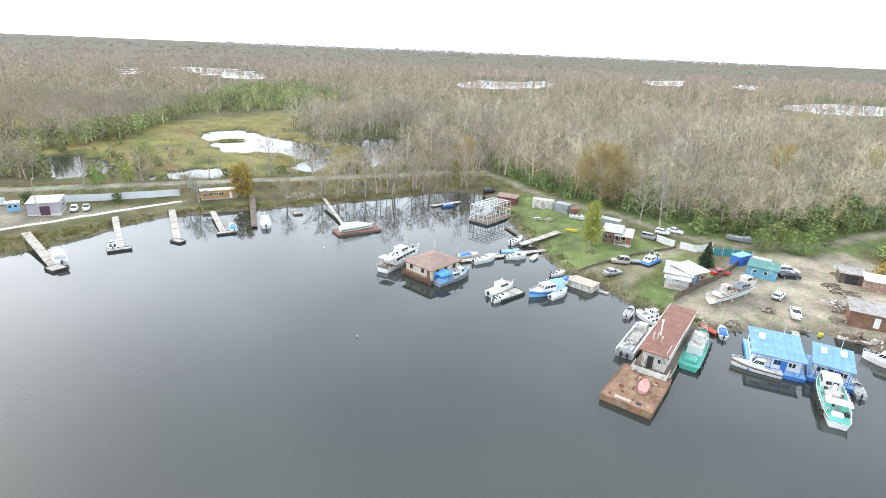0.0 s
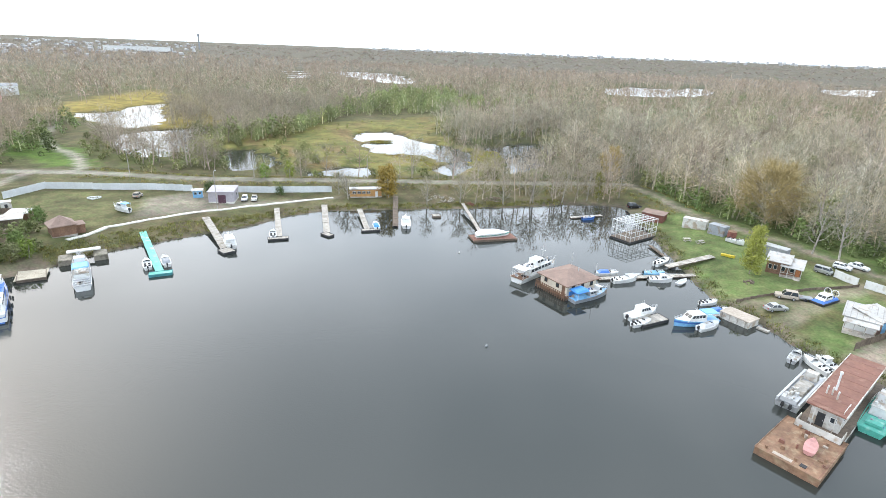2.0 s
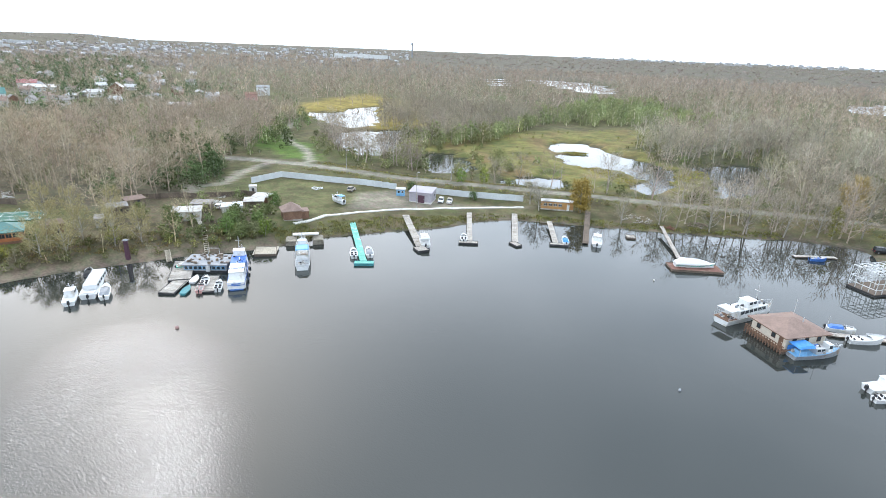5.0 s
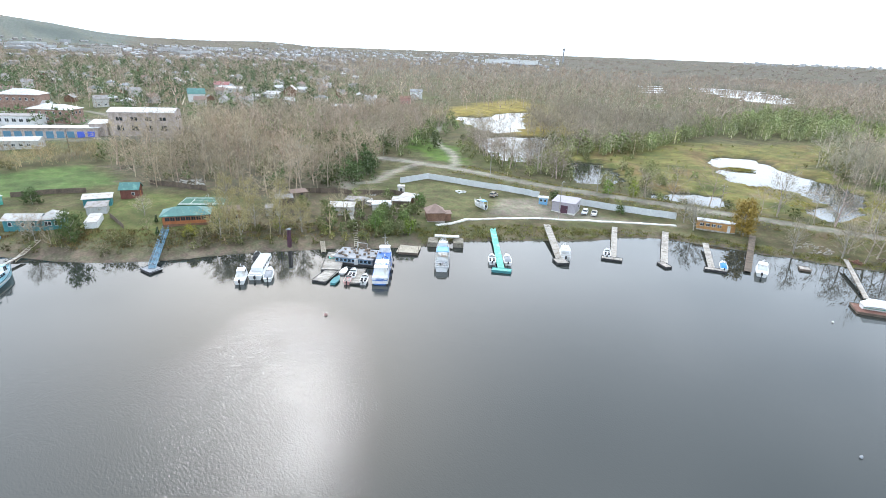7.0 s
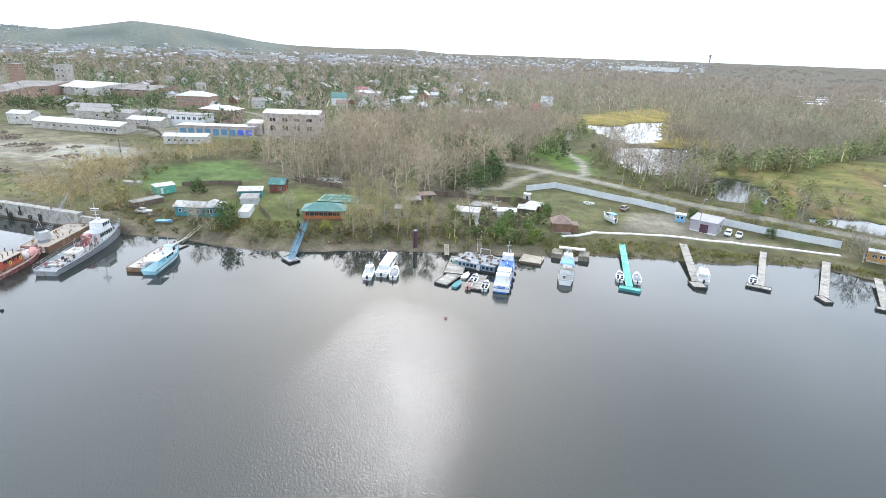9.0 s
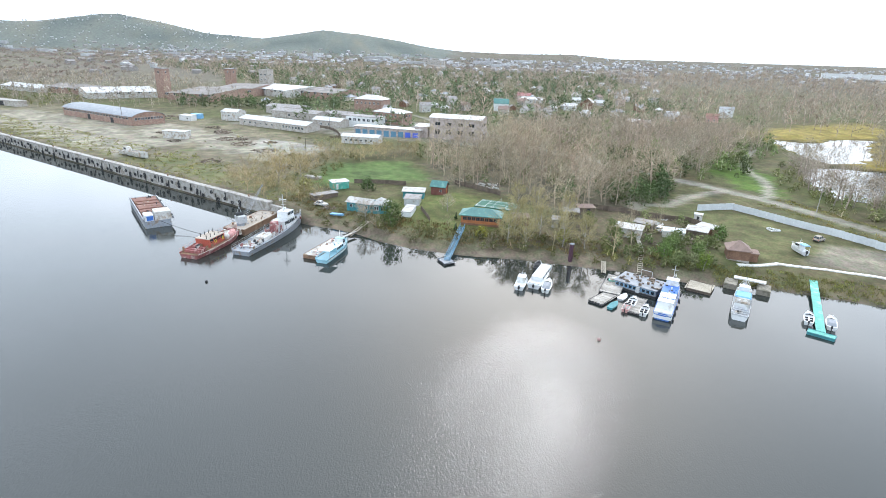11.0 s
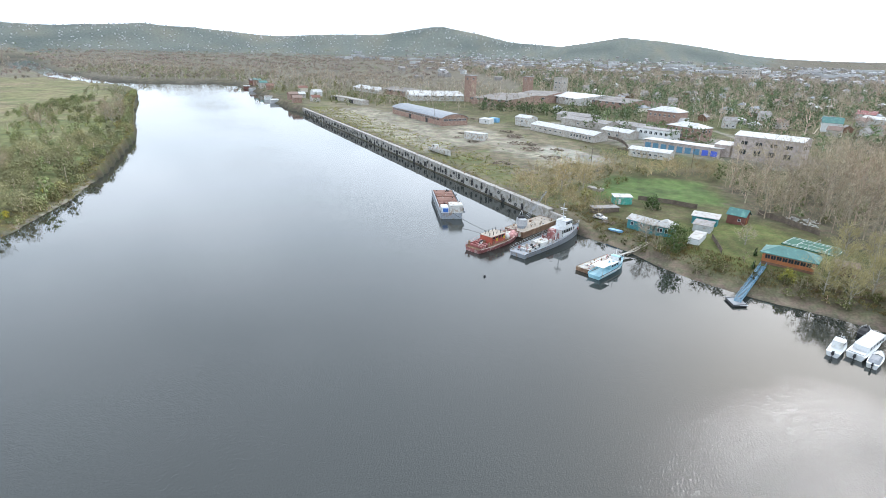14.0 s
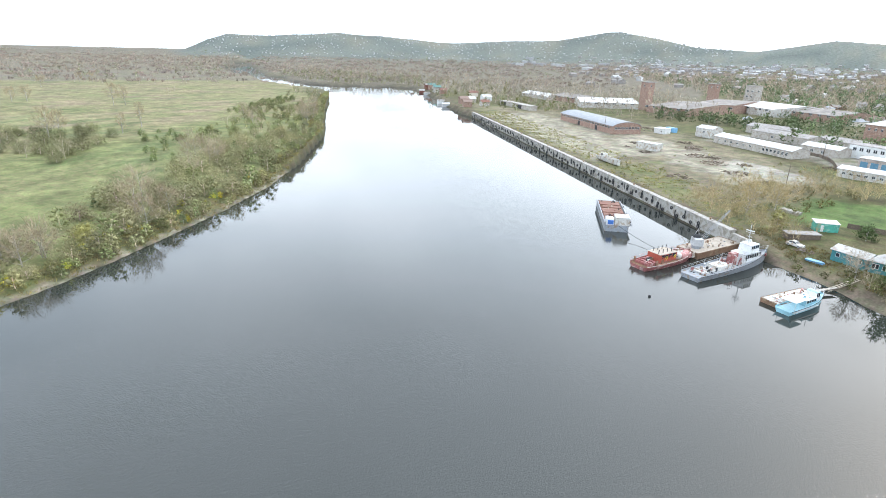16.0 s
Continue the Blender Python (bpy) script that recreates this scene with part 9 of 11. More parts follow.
for k in range(2):
    part("stern_bar", MB().box(-9.33, -9.3, -0.9 + k * 0.2, 0.9 - k * 0.2, 1.3 - 0.35 * k, 1.5 - 0.35 * k), BLUE, bs)
for k in range(4):
    part("fender", MB().torus((-7 + 3.6 * k, -1.95, 0.8), 0.36, 0.13, "y"), DARK, bs)
rails(bs, st, 0.8, 0.5, 1.0, STEEL)

# floating dock with a low hall
raft("grey plank landing stage", [(-116.4, 61.4), (-107.6, 54.6), (-104.8, 58.0), (-113.2, 64.4)], 0.5, WOOD, DARK, plank=0.4)
raft("grey plank side float", [(-108.0, 56.8), (-103.8, 50.4), (-101.2, 52.2), (-105.6, 58.2)], 0.4, WOOD, DARK, plank=0.4)
raft("grey plank finger float", [(-104.2, 61.2), (-98.2, 55.8), (-96.2, 57.6), (-102.0, 62.8)], 0.4, WOOD, DARK, plank=0.4)
fh = thing("floating_hall", "low grey-green floating hall with glazed front and junk on its roof", "floating hall", -108.4, 64.8, 0, 39)
part("float", MB().box(-5.0, 4.6, -3.2, 3.4, -0.4, 0.4), DARK, fh)
part("wall", MB().box(-4.6, 4.4, -2.9, 3.2, 0.4, 1.7), SLATE, fh)
part("roof", MB().box(-4.9, 4.6, -3.2, 3.4, 1.71, 1.85), SLATE, fh)
for k in range(9):
    window_on(fh, (-4.0 + 0.96 * k, -2.9, 1.1), (1, 0), 0.8, 0.8, LIGHT_BLUE)
part("stair", MB().box(0.2, 1.0, -3.4, -2.95, 0.4, 1.7), STEEL, fh)
g = np.random.RandomState(5)
jm = MB()
for _ in range(34):
    a, b = g.uniform(-4.6, 4.2), g.uniform(-2.8, 3.0)
    l, w_ = g.uniform(0.2, 1.0), g.uniform(0.1, 0.5)
    jm.box(a, a + l, b, b + w_, 1.86, 1.9 + g.uniform(0.05, 0.5))
tagged(part("roof_clutter", jm, JUNK, fh), kind="stuff")
part("frame", MB().tube((-1.0, 2.6, 1.8), (-1.0, 2.6, 3.6), 0.05, 5).tube((1.4, 2.6, 1.8), (1.4, 2.6, 3.6), 0.05, 5).tube((-1.0, 2.6, 3.6), (1.4, 2.6, 3.6), 0.05, 5), STEEL, fh)
rowing_boat("green rowing boat at the landing stage", -101.0, 54.6, 128, 3.8, 1.5, TEAL_DARK)
rowing_boat("grey inflatable dinghy at the landing stage", -104.4, 58.6, 130, 3.4, 1.6, LIGHT_GREY)
motorboat("white motorboat between the floats", -101.6, 59.2, 139, 4.4, 1.8)
motorboat("small pink-red motorboat between the floats", -99.6, 56.8, 138, 3.8, 1.6, hull=PINK, deck=WHITE_OLD)
motorboat("white motorboat beside the finger float", -97.6, 59.6, 139, 4.4, 1.7)
motorboat("turquoise covered motorboat on the landing stage", -112.2, 61.4, 75, 4.0, 1.6, hull=TEAL, deck=TEAL, cover=WHITE_OLD, z=0.15)
raft("old pale timber raft at the bank", [(-106.6, 75.0), (-103.0, 78.4), (-107.0, 81.8), (-110.8, 78.8)], 0.5, LOG, WOOD_DARK, plank=0.5)
for x, y, hd in ((-103.0, 91.6, 138), (-107.2, 86.6, 138)):
    cb = thing("concrete_block", "broken concrete pier block at the water's edge", "block", x, y, 0, hd, "pier blocks")
    part("block", MB().box(-2.0, 2.0, -1.4, 1.4, -0.6, 1.1, 0.1), OLD_CONCRETE, cb)
    part("slab", MB().box(-2.2, 1.8, -1.3, 1.1, 1.1, 1.3, 0.05), OLD_CONCRETE, cb)
br = thing("gangway", "pale concrete slab bridge between pier blocks", "gangway", -105.9, 90.2, 1.75, 48)
part("slab", MB().box(-3.2, 3.2, -0.8, 0.8, 0, 0.25), PATH_WHITE, br)

cruiser("white cabin boat with a rounded cabin", -114.0, 39.4, 150, 6.6, 2.4)
wb = thing("houseboat_launch", "long white flat-topped launch", "boat", -116.2, 44.6, 0, 144)
st = make_hull(wb, 11.5, 3.2, 1.0, WHITE, WHITE, rise=0.4, stern=0.95, draft=0.4)
part("cabin", MB().box(-3.6, 5.0, -1.25, 1.25, 1.0, 2.0, 0.1), WHITE, wb)
for s in (-1, 1):
    for k in range(5):
        part("window", MB().face((-3.0 + 1.5 * k, s * 1.235, 1.3), (-2.0 + 1.5 * k, s * 1.235, 1.3), (-2.0 + 1.5 * k, s * 1.19, 1.75), (-3.0 + 1.5 * k, s * 1.19, 1.75)), GLASS, wb)
part("roof_rail", MB().tube((-3.4, -1.1, 2.2), (4.8, -1.1, 2.2), 0.03, 4).tube((-3.4, 1.1, 2.2), (4.8, 1.1, 2.2), 0.03, 4), STEEL, wb)
part("cockpit", MB().box(-5.4, -3.8, -1.2, 1.2, 1.02, 1.2), LIGHT_GREY, wb)
outboard(wb, -5.9, 0, 0.5, 1.2)
motorboat("white motorboat with a blue-grey canopy", -111.6, 44.4, 150, 6.0, 2.1, cover=SLATE)
motorboat("small dark covered boat at the bank", -123.2, 46.6, 150, 4.6, 1.8, hull=DARK, deck=DARK, cover=DARK, motor=False)

gw = thing("gangway", "blue steel stair gangway down the bank to a float", "gangway", -146.2, 33.4, 0, math.degrees(math.atan2(25.6 - 33.4, -129.2 + 146.2)))
GL = math.hypot(17.0, 7.8)
z_top = on_land(-146.2, 33.4, 0.5)
slope = (0.6 - z_top) / GL
for s in (-0.6, 0.6):
    part("stringer", MB().hexa([(0, s - 0.06, z_top - 0.3), (GL, s - 0.06, 0.3), (GL, s + 0.06, 0.3), (0, s + 0.06, z_top - 0.3)], [(0, s - 0.06, z_top), (GL, s - 0.06, 0.6), (GL, s + 0.06, 0.6), (0, s + 0.06, z_top)]), SLATE_BLUE, gw)
    part("handrail", MB().tube((0, s, z_top + 0.95), (GL, s, 1.55), 0.045, 5).tube((0, s, z_top + 0.5), (GL, s, 1.1), 0.035, 5), SLATE_BLUE, gw)
    for k in range(9):
        part("baluster", MB().tube((GL * k / 8, s, z_top + slope * GL * k / 8 - 0.05), (GL * k / 8, s, z_top + slope * GL * k / 8 + 0.95), 0.035, 4), SLATE_BLUE, gw)
tread = MB().box(-0.2, 0.2, -0.54, 0.54, -0.03, 0.02).mesh("tread", SLATE_BLUE)
for k in range(34):
    o = part("tread", tread, SLATE_BLUE, gw)
    o.location = (GL * (k + 0.5) / 34, 0, z_top + slope * GL * (k + 0.5) / 34 - 0.08)
raft("small blue-grey float under the gangway", [(-130.6, 23.6), (-127.0, 24.6), (-128.4, 27.4), (-132.0, 26.4)], 0.45, SLATE, DARK, plank=0.5)
pp = thing("pillar", "dark purple steel pillar on the bank", "pillar", -125.0, 55.6, on_land(-125.0, 55.6), 30)
part("shaft", MB().box(-0.4, 0.4, -0.4, 0.4, -0.8, 4.4, 0.08), MAROON, pp)
part("cap", MB().box(-0.5, 0.5, -0.5, 0.5, 4.4, 4.6, 0.08), SLATE, pp)
for a, b in (((-122.5, 63.2), (-117.6, 60.8)), ((-124.6, 74.2), (-116.2, 69.2)), ((-158.0, 8.6), (-151.0, 3.0))):
    L = math.hypot(b[0] - a[0], b[1] - a[1])
    ld = thing("bank_stair", "old pale timber stair down the bank", "stairs", *a, 0, math.degrees(math.atan2(b[1] - a[1], b[0] - a[0])), "timber stairs on the bank")
    za, zb = on_land(*a, 0.35), max(0.3, on_land(*b, 0.25))
    for s in (-0.5, 0.5):
        part("stringer", MB().hexa([(0, s - 0.06, za - 0.2), (L, s - 0.06, zb - 0.2), (L, s + 0.06, zb - 0.2), (0, s + 0.06, za - 0.2)], [(0, s - 0.06, za), (L, s - 0.06, zb), (L, s + 0.06, zb), (0, s + 0.06, za)]), LOG, ld)
    for k in range(12):
        part("tread", MB().box(L * (k + 0.3) / 12, L * (k + 0.3) / 12 + 0.28, -0.5, 0.5, za + (zb - za) * (k + 0.5) / 12 - 0.04, za + (zb - za) * (k + 0.5) / 12 + 0.02), LOG, ld)

# ---- west bank: gardens and huts ----
built("square dark brown hut with a pyramid roof", "hut", (-117.4, 93.0), (-115.0, 97.2), 4.6, 2.7, BROWN_WOOD, BROWN_ROOF, kind="hip", rise=1.9, over=0.4, name="hut", plinth=CONCRETE)
built("small brown lean-to beside the hut", "shed", (-116.4, 98.2), (-115.4, 100.0), 2.4, 2.0, BROWN_WOOD, BROWN_ROOF, kind="shed", rise=0.3, over=0.2, name="shed")
cruiser("white cabin boat with a blue canopy on dry grass", -119.6, 115.4, 169, 6.0, 2.1, canopy=LIGHT_BLUE, z=on_land(-119.6, 115.4, 0.45))
ht = thing("heart_ornament", "large heart laid out in white stones on grass", "ornament", -137.2, 123.4, on_land(-137.2, 123.4, 0.1), 35)
for k in range(26):
    a = 2 * math.pi * k / 26
    hx, hy = 16 * math.sin(a) ** 3 * 0.105, (13 * math.cos(a) - 5 * math.cos(2 * a) - 2 * math.cos(3 * a) - math.cos(4 * a)) * 0.105
    part("stone", MB().ball((hx, hy, 0.1), 0.24, 6, 4), WHITE, ht)
car("small olive off-road car on the grass", -127.0, 129.0, 110, TAN, 3.7, 1.6, 1.6, "wagon")
built("white plaster shed with a pale sheet roof", "shed", (-134.4, 72.0), (-130.4, 77.0), 4.0, 2.3, WHITE_OLD, AGED_SHEET, kind="shed", rise=0.3, over=0.4, name="shed", doors=(("f", 1.2, 0.02, 0.9, 1.9, DARK),))
built("low shack with a patched pale roof", "shed", (-139.0, 79.8), (-135.4, 83.0), 3.4, 2.0, WOOD_DARK, SHEET_GREY, kind="shed", rise=0.3, over=0.3, name="shed")
built("pale greenhouse shed among bushes", "shed", (-131.4, 84.0), (-128.6, 88.6), 3.2, 2.0, WHITE_OLD, WRAP, kind="gable", rise=0.7, over=0.1, name="greenhouse_shed")
built("low dark shed with a white sheet roof", "shed", (-134.0, 93.0), (-130.6, 96.6), 3.4, 2.1, WOOD_DARK, AGED_SHEET, kind="shed", rise=0.3, over=0.4, name="shed")
built("low dark shed with a rusty roof edge", "shed", (-137.6, 98.4), (-133.6, 100.6), 3.4, 2.1, BROWN_WOOD, AGED_SHEET, kind="shed", rise=0.3, over=0.3, name="shed")
built("tiny pale privy at the fence corner", "shed", (-146.6, 104.0), (-145.2, 105.8), 1.6, 2.2, WHITE_OLD, SHEET_WHITE, kind="shed", rise=0.2, over=0.1, name="privy", doors=(("f", 0, 0.02, 0.7, 1.7, DARK),))
car("white estate car between the garden sheds", -137.0, 87.0, 130, WHITE, 4.2, kind="wagon")
car("pale grey car at the garden gate", -142.6, 84.6, 120, SILVER, 4.2)
fence("dark weathered plank fence round the gardens", [(-160, 76), (-151, 88), (-147, 102), (-136, 106)], 1.6, WOOD_DARK, WOOD_DARK, 1.6, name="plank_fence")
for k, (a, b) in enumerate(((-134, 80), (-130, 91), (-139, 92), (-127, 80))):
    scrap("garden clutter of boards and tubs", a, b, 2.0, 34, 80 + k)
house("small pale hut with a flat roof under bare trees", "shed", -143.1, 59.5, 62, 3.2, 2.8, 2.1, CONCRETE, SHEET_GREY, kind="shed", rise=0.35, over=0.3, name="shed", doors=(("f", 0.6, 0.02, 0.8, 1.8, DARK),))
house("grey-roofed plank shed under bare trees", "shed", -150.4, 66.3, 69, 4.6, 3.2, 2.1, WOOD_DARK, SHEET_GREY, kind="shed", rise=0.35, over=0.3, name="shed", doors=(("f", 0.6, 0.02, 0.8, 1.8, DARK),))
house("brown plank shed with a low grey roof", "shed", -146.8, 50, 76, 4.2, 3.2, 2.1, BROWN_WOOD, BROWN_ROOF, kind="shed", rise=0.35, over=0.3, name="shed", doors=(("f", 0.6, 0.02, 0.8, 1.8, DARK),))
house("low shed with a patched brown roof", "shed", -154.1, 72.6, 83, 4.8, 3, 2.1, WOOD_DARK, BROWN_ROOF, kind="shed", rise=0.35, over=0.3, name="shed", doors=(("f", 0.6, 0.02, 0.8, 1.8, DARK),))
jetty("narrow garden path of planks", (-131.0, 76.5), (-124.8, 74.2), 1.0, 3.4, floats=False, z0=4.0, name="plank_path", category="path")

built("long timber pavilion with a green hip roof", "pavilion", (-148.8, 33.4), (-144.6, 43.2), 5.6, 2.5, ORANGE_WOOD, GREEN_ROOF, kind="hip", rise=1.5, over=0.6, name="pavilion", plinth=BROWN_WOOD,
           wins=tuple(("f", -4.2 + 1.2 * k, 1.15, 1.05, 1.0) for k in range(8)), win_mat=BROWN_WOOD, doors=(("r", 0, 0.1, 1.0, 2.0, BROWN_WOOD),))
ct = thing("sports_court", "green sports court with white lines", "court", -165.0, 48.8, 0, 57, kind="structure")
zc = max(on_land(-165.0 + dx, 48.8 + dy) for dx in (-6, 0, 6) for dy in (-5, 0, 5)) + 0.12
ct.location.z = zc
part("slab", MB().box(-6.2, 6.2, -4.2, 4.2, -0.9, 0.0), COURT, ct)
for a in ((-6.0, 6.0, -4.0, -3.88), (-6.0, 6.0, 3.88, 4.0), (-6.0, -5.88, -3.88, 3.88), (5.88, 6.0, -3.88, 3.88), (-3.2, -3.08, -2.8, 2.8), (3.08, 3.2, -2.8, 2.8), (-5.88, 5.88, -2.92, -2.8), (-5.88, 5.88, 2.8, 2.92), (-3.08, 3.08, -0.06, 0.06)):
    part("court_line", MB().box(*a, 0.002, 0.012), WHITE, ct)
part("net", MB().tube((0, -4.2, 0.0), (0, -4.2, 1.0), 0.04, 5).tube((0, 4.2, 0.0), (0, 4.2, 1.0), 0.04, 5).tube((0, -4.2, 0.98), (0, 4.2, 0.98), 0.03, 4), LIGHT_GREY, ct)
built("small red timber cabin with a green gable roof", "cabin", (-180.6, 30.6), (-178.4, 34.8), 4.0, 2.8, RED_WOOD, GREEN_ROOF, kind="gable", rise=1.4, over=0.4, name="cabin", ridge_x=True, doors=(("r", 0, 0.02, 0.8, 1.9, ORANGE_WOOD),), wins=(("f", 1.0, 1.0, 0.8, 0.8),))
built("turquoise cottage with a pale sheet roof", "cottage", (-167.6, 3.0), (-163.4, 9.6), 4.6, 2.5, TEAL_DARK, AGED_SHEET, kind="gable", rise=0.9, over=0.4, name="cottage", wins=(("f", -2.4, 0.9, 0.9, 1.0), ("f", 0.4, 0.9, 0.9, 1.0), ("f", 2.6, 0.9, 0.9, 1.0)))
built("turquoise veranda with a pale pyramid roof", "veranda", (-163.0, 10.2), (-161.6, 14.4), 4.6, 2.5, TEAL_DARK, AGED_SHEET, kind="hip", rise=1.6, over=0.4, name="veranda", wins=(("f", -1.0, 0.8, 1.4, 1.2), ("f", 1.0, 0.8, 1.4, 1.2), ("r", 0, 0.8, 1.4, 1.2)))
built("white-roofed garden outbuilding with pink eaves", "outbuilding", (-176.4, 20.8), (-174.6, 27.2), 3.6, 2.2, TEAL_DARK, AGED_SHEET, kind="shed", rise=0.5, over=0.4, name="outbuilding")
built("low white flat-roofed outbuilding", "outbuilding", (-168.4, 20.2), (-167.0, 24.6), 4.6, 1.9, LIGHT_GREY, SHEET_GREY, kind="shed", rise=0.3, over=0.3, name="outbuilding")
built("long low white greenhouse", "greenhouse", (-157.6, 18.0), (-156.6, 20.6), 7.0, 1.4, WRAP, AGED_SHEET, kind="shed", rise=0.3, over=0.1, name="greenhouse")
built("small turquoise garden shed", "shed", (-189.0, -1.0), (-190.8, 4.4), 3.2, 2.3, TEAL, SHEET_WHITE, kind="shed", rise=0.3, over=0.2, name="shed", doors=(("f", -1.2, 0.02, 0.7, 1.8, WHITE),))
built("low grey flat shed by the bank", "shed", (-177.0, -6.6), (-181.0, 0.6), 3.0, 1.5, WOOD_DARK, SHEET_GREY, kind="flat", over=0.2, name="shed")
rowing_boat("blue covered boat lying on the bank", -164.6, 0.2, 60, 4.4, 1.7, LIGHT_BLUE, z=on_land(-164.6, 0.2, 0.2), inner=TARP)
car("old white car beside the garden", -173.6, -4.6, 60, WHITE_OLD, 4.2)
fence("dark plank fence behind the lawn", [(-193.5, 41.5), (-176.0, 53.0)], 1.6, WOOD_DARK, WOOD_DARK, 1.4, name="plank_fence")
fence("dark plank fence between the gardens", [(-163.4, 24.6), (-152.4, 25.4)], 1.3, WOOD_DARK, WOOD_DARK, 1.4, name="plank_fence")
fence("old plank fence and gate behind the gardens", [(-197.5, 6.5), (-195.5, 17.0), (-193.0, 24.0)], 1.5, WOOD_DARK, WOOD_DARK, 1.6, name="plank_fence")
scrap("white boats and rubbish behind the plank fence", -188, 52, 4.5, 50, 90, WHITE_OLD, 1.0, 2.5)
scrap("garden rubbish in red and white", -170.5, -2.4, 2.2, 40, 91)
tree("large green lilac bush on the bank top", -153.4, 14.6, leafy_tree(81, 6.0, 2.6, 1500, 0.22, 0.16, True, 14), 1.3, tint=(0.75, 0.95, 0.6), name="lilac_bush", category="bush")
tree("grey bare apple tree beside the cottage", -158.6, 8.0, bare_tree(82, 6.0, 2.8, 12, 700, 0.16, 0.2, 0.08), 1.0, TWIG, tint=(1.3, 1.2, 1.1), name="apple_tree")
tree("grey bare apple tree on the lawn", -160.5, 32.0, bare_tree(83, 5.0, 2.2, 12, 500, 0.14, 0.2, 0.08), 1.0, TWIG, tint=(1.4, 1.3, 1.1), name="apple_tree")
tree("dark green bush behind the gardens", -187.0, 10.5, leafy_tree(84, 4.6, 2.8, 900, 0.26, 0.16, True, 12), 1.0, tint=(0.65, 0.85, 0.6), name="round_bush", category="bush")
tree("yellow autumn bush at the bank edge", -140.0, 37.0, leafy_tree(85, 3.4, 2.0, 600, 0.22, 0.12, True, 10), 1.0, tint=(2.2, 1.9, 0.7), name="autumn_bush", category="bush")
tree("yellow autumn bush below the bare trees", -133.0, 57.0, leafy_tree(86, 3.6, 2.1, 600, 0.22, 0.12, True, 10), 1.0, tint=(2.0, 2.0, 0.6), name="autumn_bush", category="bush")
for k, (a, b) in enumerate(((-145.2, 31.2), (-153.0, 33.0), (-147.0, 45.8), (-154.0, 46.5))):
    tree("small clipped dark conifer by the pavilion", a, b, conifer(87, 2.2, 0.55, 7, 16), 1.0, tint=(0.5, 0.75, 0.5), name="conifer")
tree("tall pale willow on the quay corner", -196.0, -19.0, bare_tree(88, 9.5, 3.6, 16, 1500, 0.2, 0.1, 0.07), 1.0, TWIG, tint=(1.45, 1.2, 0.75), name="willow_tree")
tree("pale olive willow behind the quay", -206.0, -12.0, bare_tree(89, 8.0, 3.4, 16, 1300, 0.2, 0.1, 0.07), 1.0, TWIG, tint=(1.4, 1.2, 0.8), name="willow_tree")
tree("pale yellow willow by the gardens", -186.0, -10.0, leafy_tree(90, 6.0, 3.0, 1000, 0.2, 0.2, True, 14), 1.0, tint=(2.2, 1.85, 1.3), name="willow_tree")

for k, (a, b, h2, r2, tn) in enumerate(((-119.8, 77.1, 4.4, 2.3, (1.1, 1.5, 0.8)), (-116.4, 79.0, 3.8, 2.2, (1.5, 1.6, 1.2)), (-114.6, 81.6, 4.0, 2.2, (1.6, 1.55, 1.35)), (-122.5, 80.5, 4.2, 2.4, (1.2, 1.5, 0.9)), (-130.5, 100.5, 4.6, 2.6, (1.0, 1.35, 0.8)), (-133.5, 70.5, 5.4, 2.2, (1.25, 1.35, 0.95)), (-126.5, 84.5, 3.6, 2.2, (1.3, 1.5, 1.0)), (-119.0, 86.0, 3.6, 2.2, (1.2, 1.5, 0.9)), (-124.6, 92.6, 3.4, 2.0, (1.3, 1.4, 1.0)), (-142.0, 68.0, 4.8, 2.4, (1.5, 1.5, 1.0)))):
    tree("leafy green bush below the garden sheds", a, b, leafy_tree(270 + k, h2, r2, 1000, 0.24, 0.14, True, 14), 1.0, tint=tn, name="garden_bush", category="bush")
for k, (a, b, h2) in enumerate(((-133.0, 47.0, 8.0), (-137.0, 52.0, 9.0), (-131.0, 56.0, 8.5), (-140.0, 60.0, 10.0), (-136.0, 43.0, 7.0), (-146.0, 54.0, 10.0), (-129.0, 61.0, 8.0), (-150.0, 50.0, 11.0), (-143.0, 47.0, 9.0))):
    tree("bare yellowing poplar beside the pavilion lawn", a, b, bare_tree(290 + k, h2, 2.6, 14, 1300, 0.16, 0.1, 0.09), 1.0, TWIG, tint=(1.25, 1.15, 0.72), name="poplar_tree")

# ---- ships at the quay ----
gs = thing("patrol_ship", "grey steel ship with white wheelhouse and cluttered deck", "ship", -152.9, -16.7, -0.45, 154)
st = make_hull(gs, 29.5, 6.2, 1.9, GREY_PAINT, GREY_PAINT, rise=1.5, stern=0.85, draft=0.8, bulwark=0.4, full=2.4, rubbing=DARK)
cabin(gs, 2.0, 8.6, 3.8, 2.0, 2.2, WHITE, "deckhouse", 0.2, 0.1, windows=6, roof=LIGHT_GREY)
cabin(gs, 4.6, 8.2, 3.2, 4.28, 1.8, WHITE, "bridge", 0.1, 0.1, windows=4, roof=LIGHT_GREY)
part("mast", MB().tube((5.6, 0, 6.1), (5.4, 0, 11.0), 0.1, 6).tube((5.5, -1.1, 9.0), (5.5, 1.1, 9.0), 0.05, 4).tube((5.5, -0.7, 8.0), (5.5, 0.7, 8.0), 0.05, 4), STEEL, gs)
part("searchlight", MB().ball((7.4, 0.6, 6.5), 0.35, 8, 5), WHITE, gs)
part("funnel", MB().box(-0.6, 1.4, -0.9, 0.9, 2.0, 4.6, 0.15), SHIP_RED, gs)
part("deck_house", MB().box(-6.6, -2.0, -1.6, 1.6, 1.6, 2.5, 0.1), WHITE_OLD, gs)
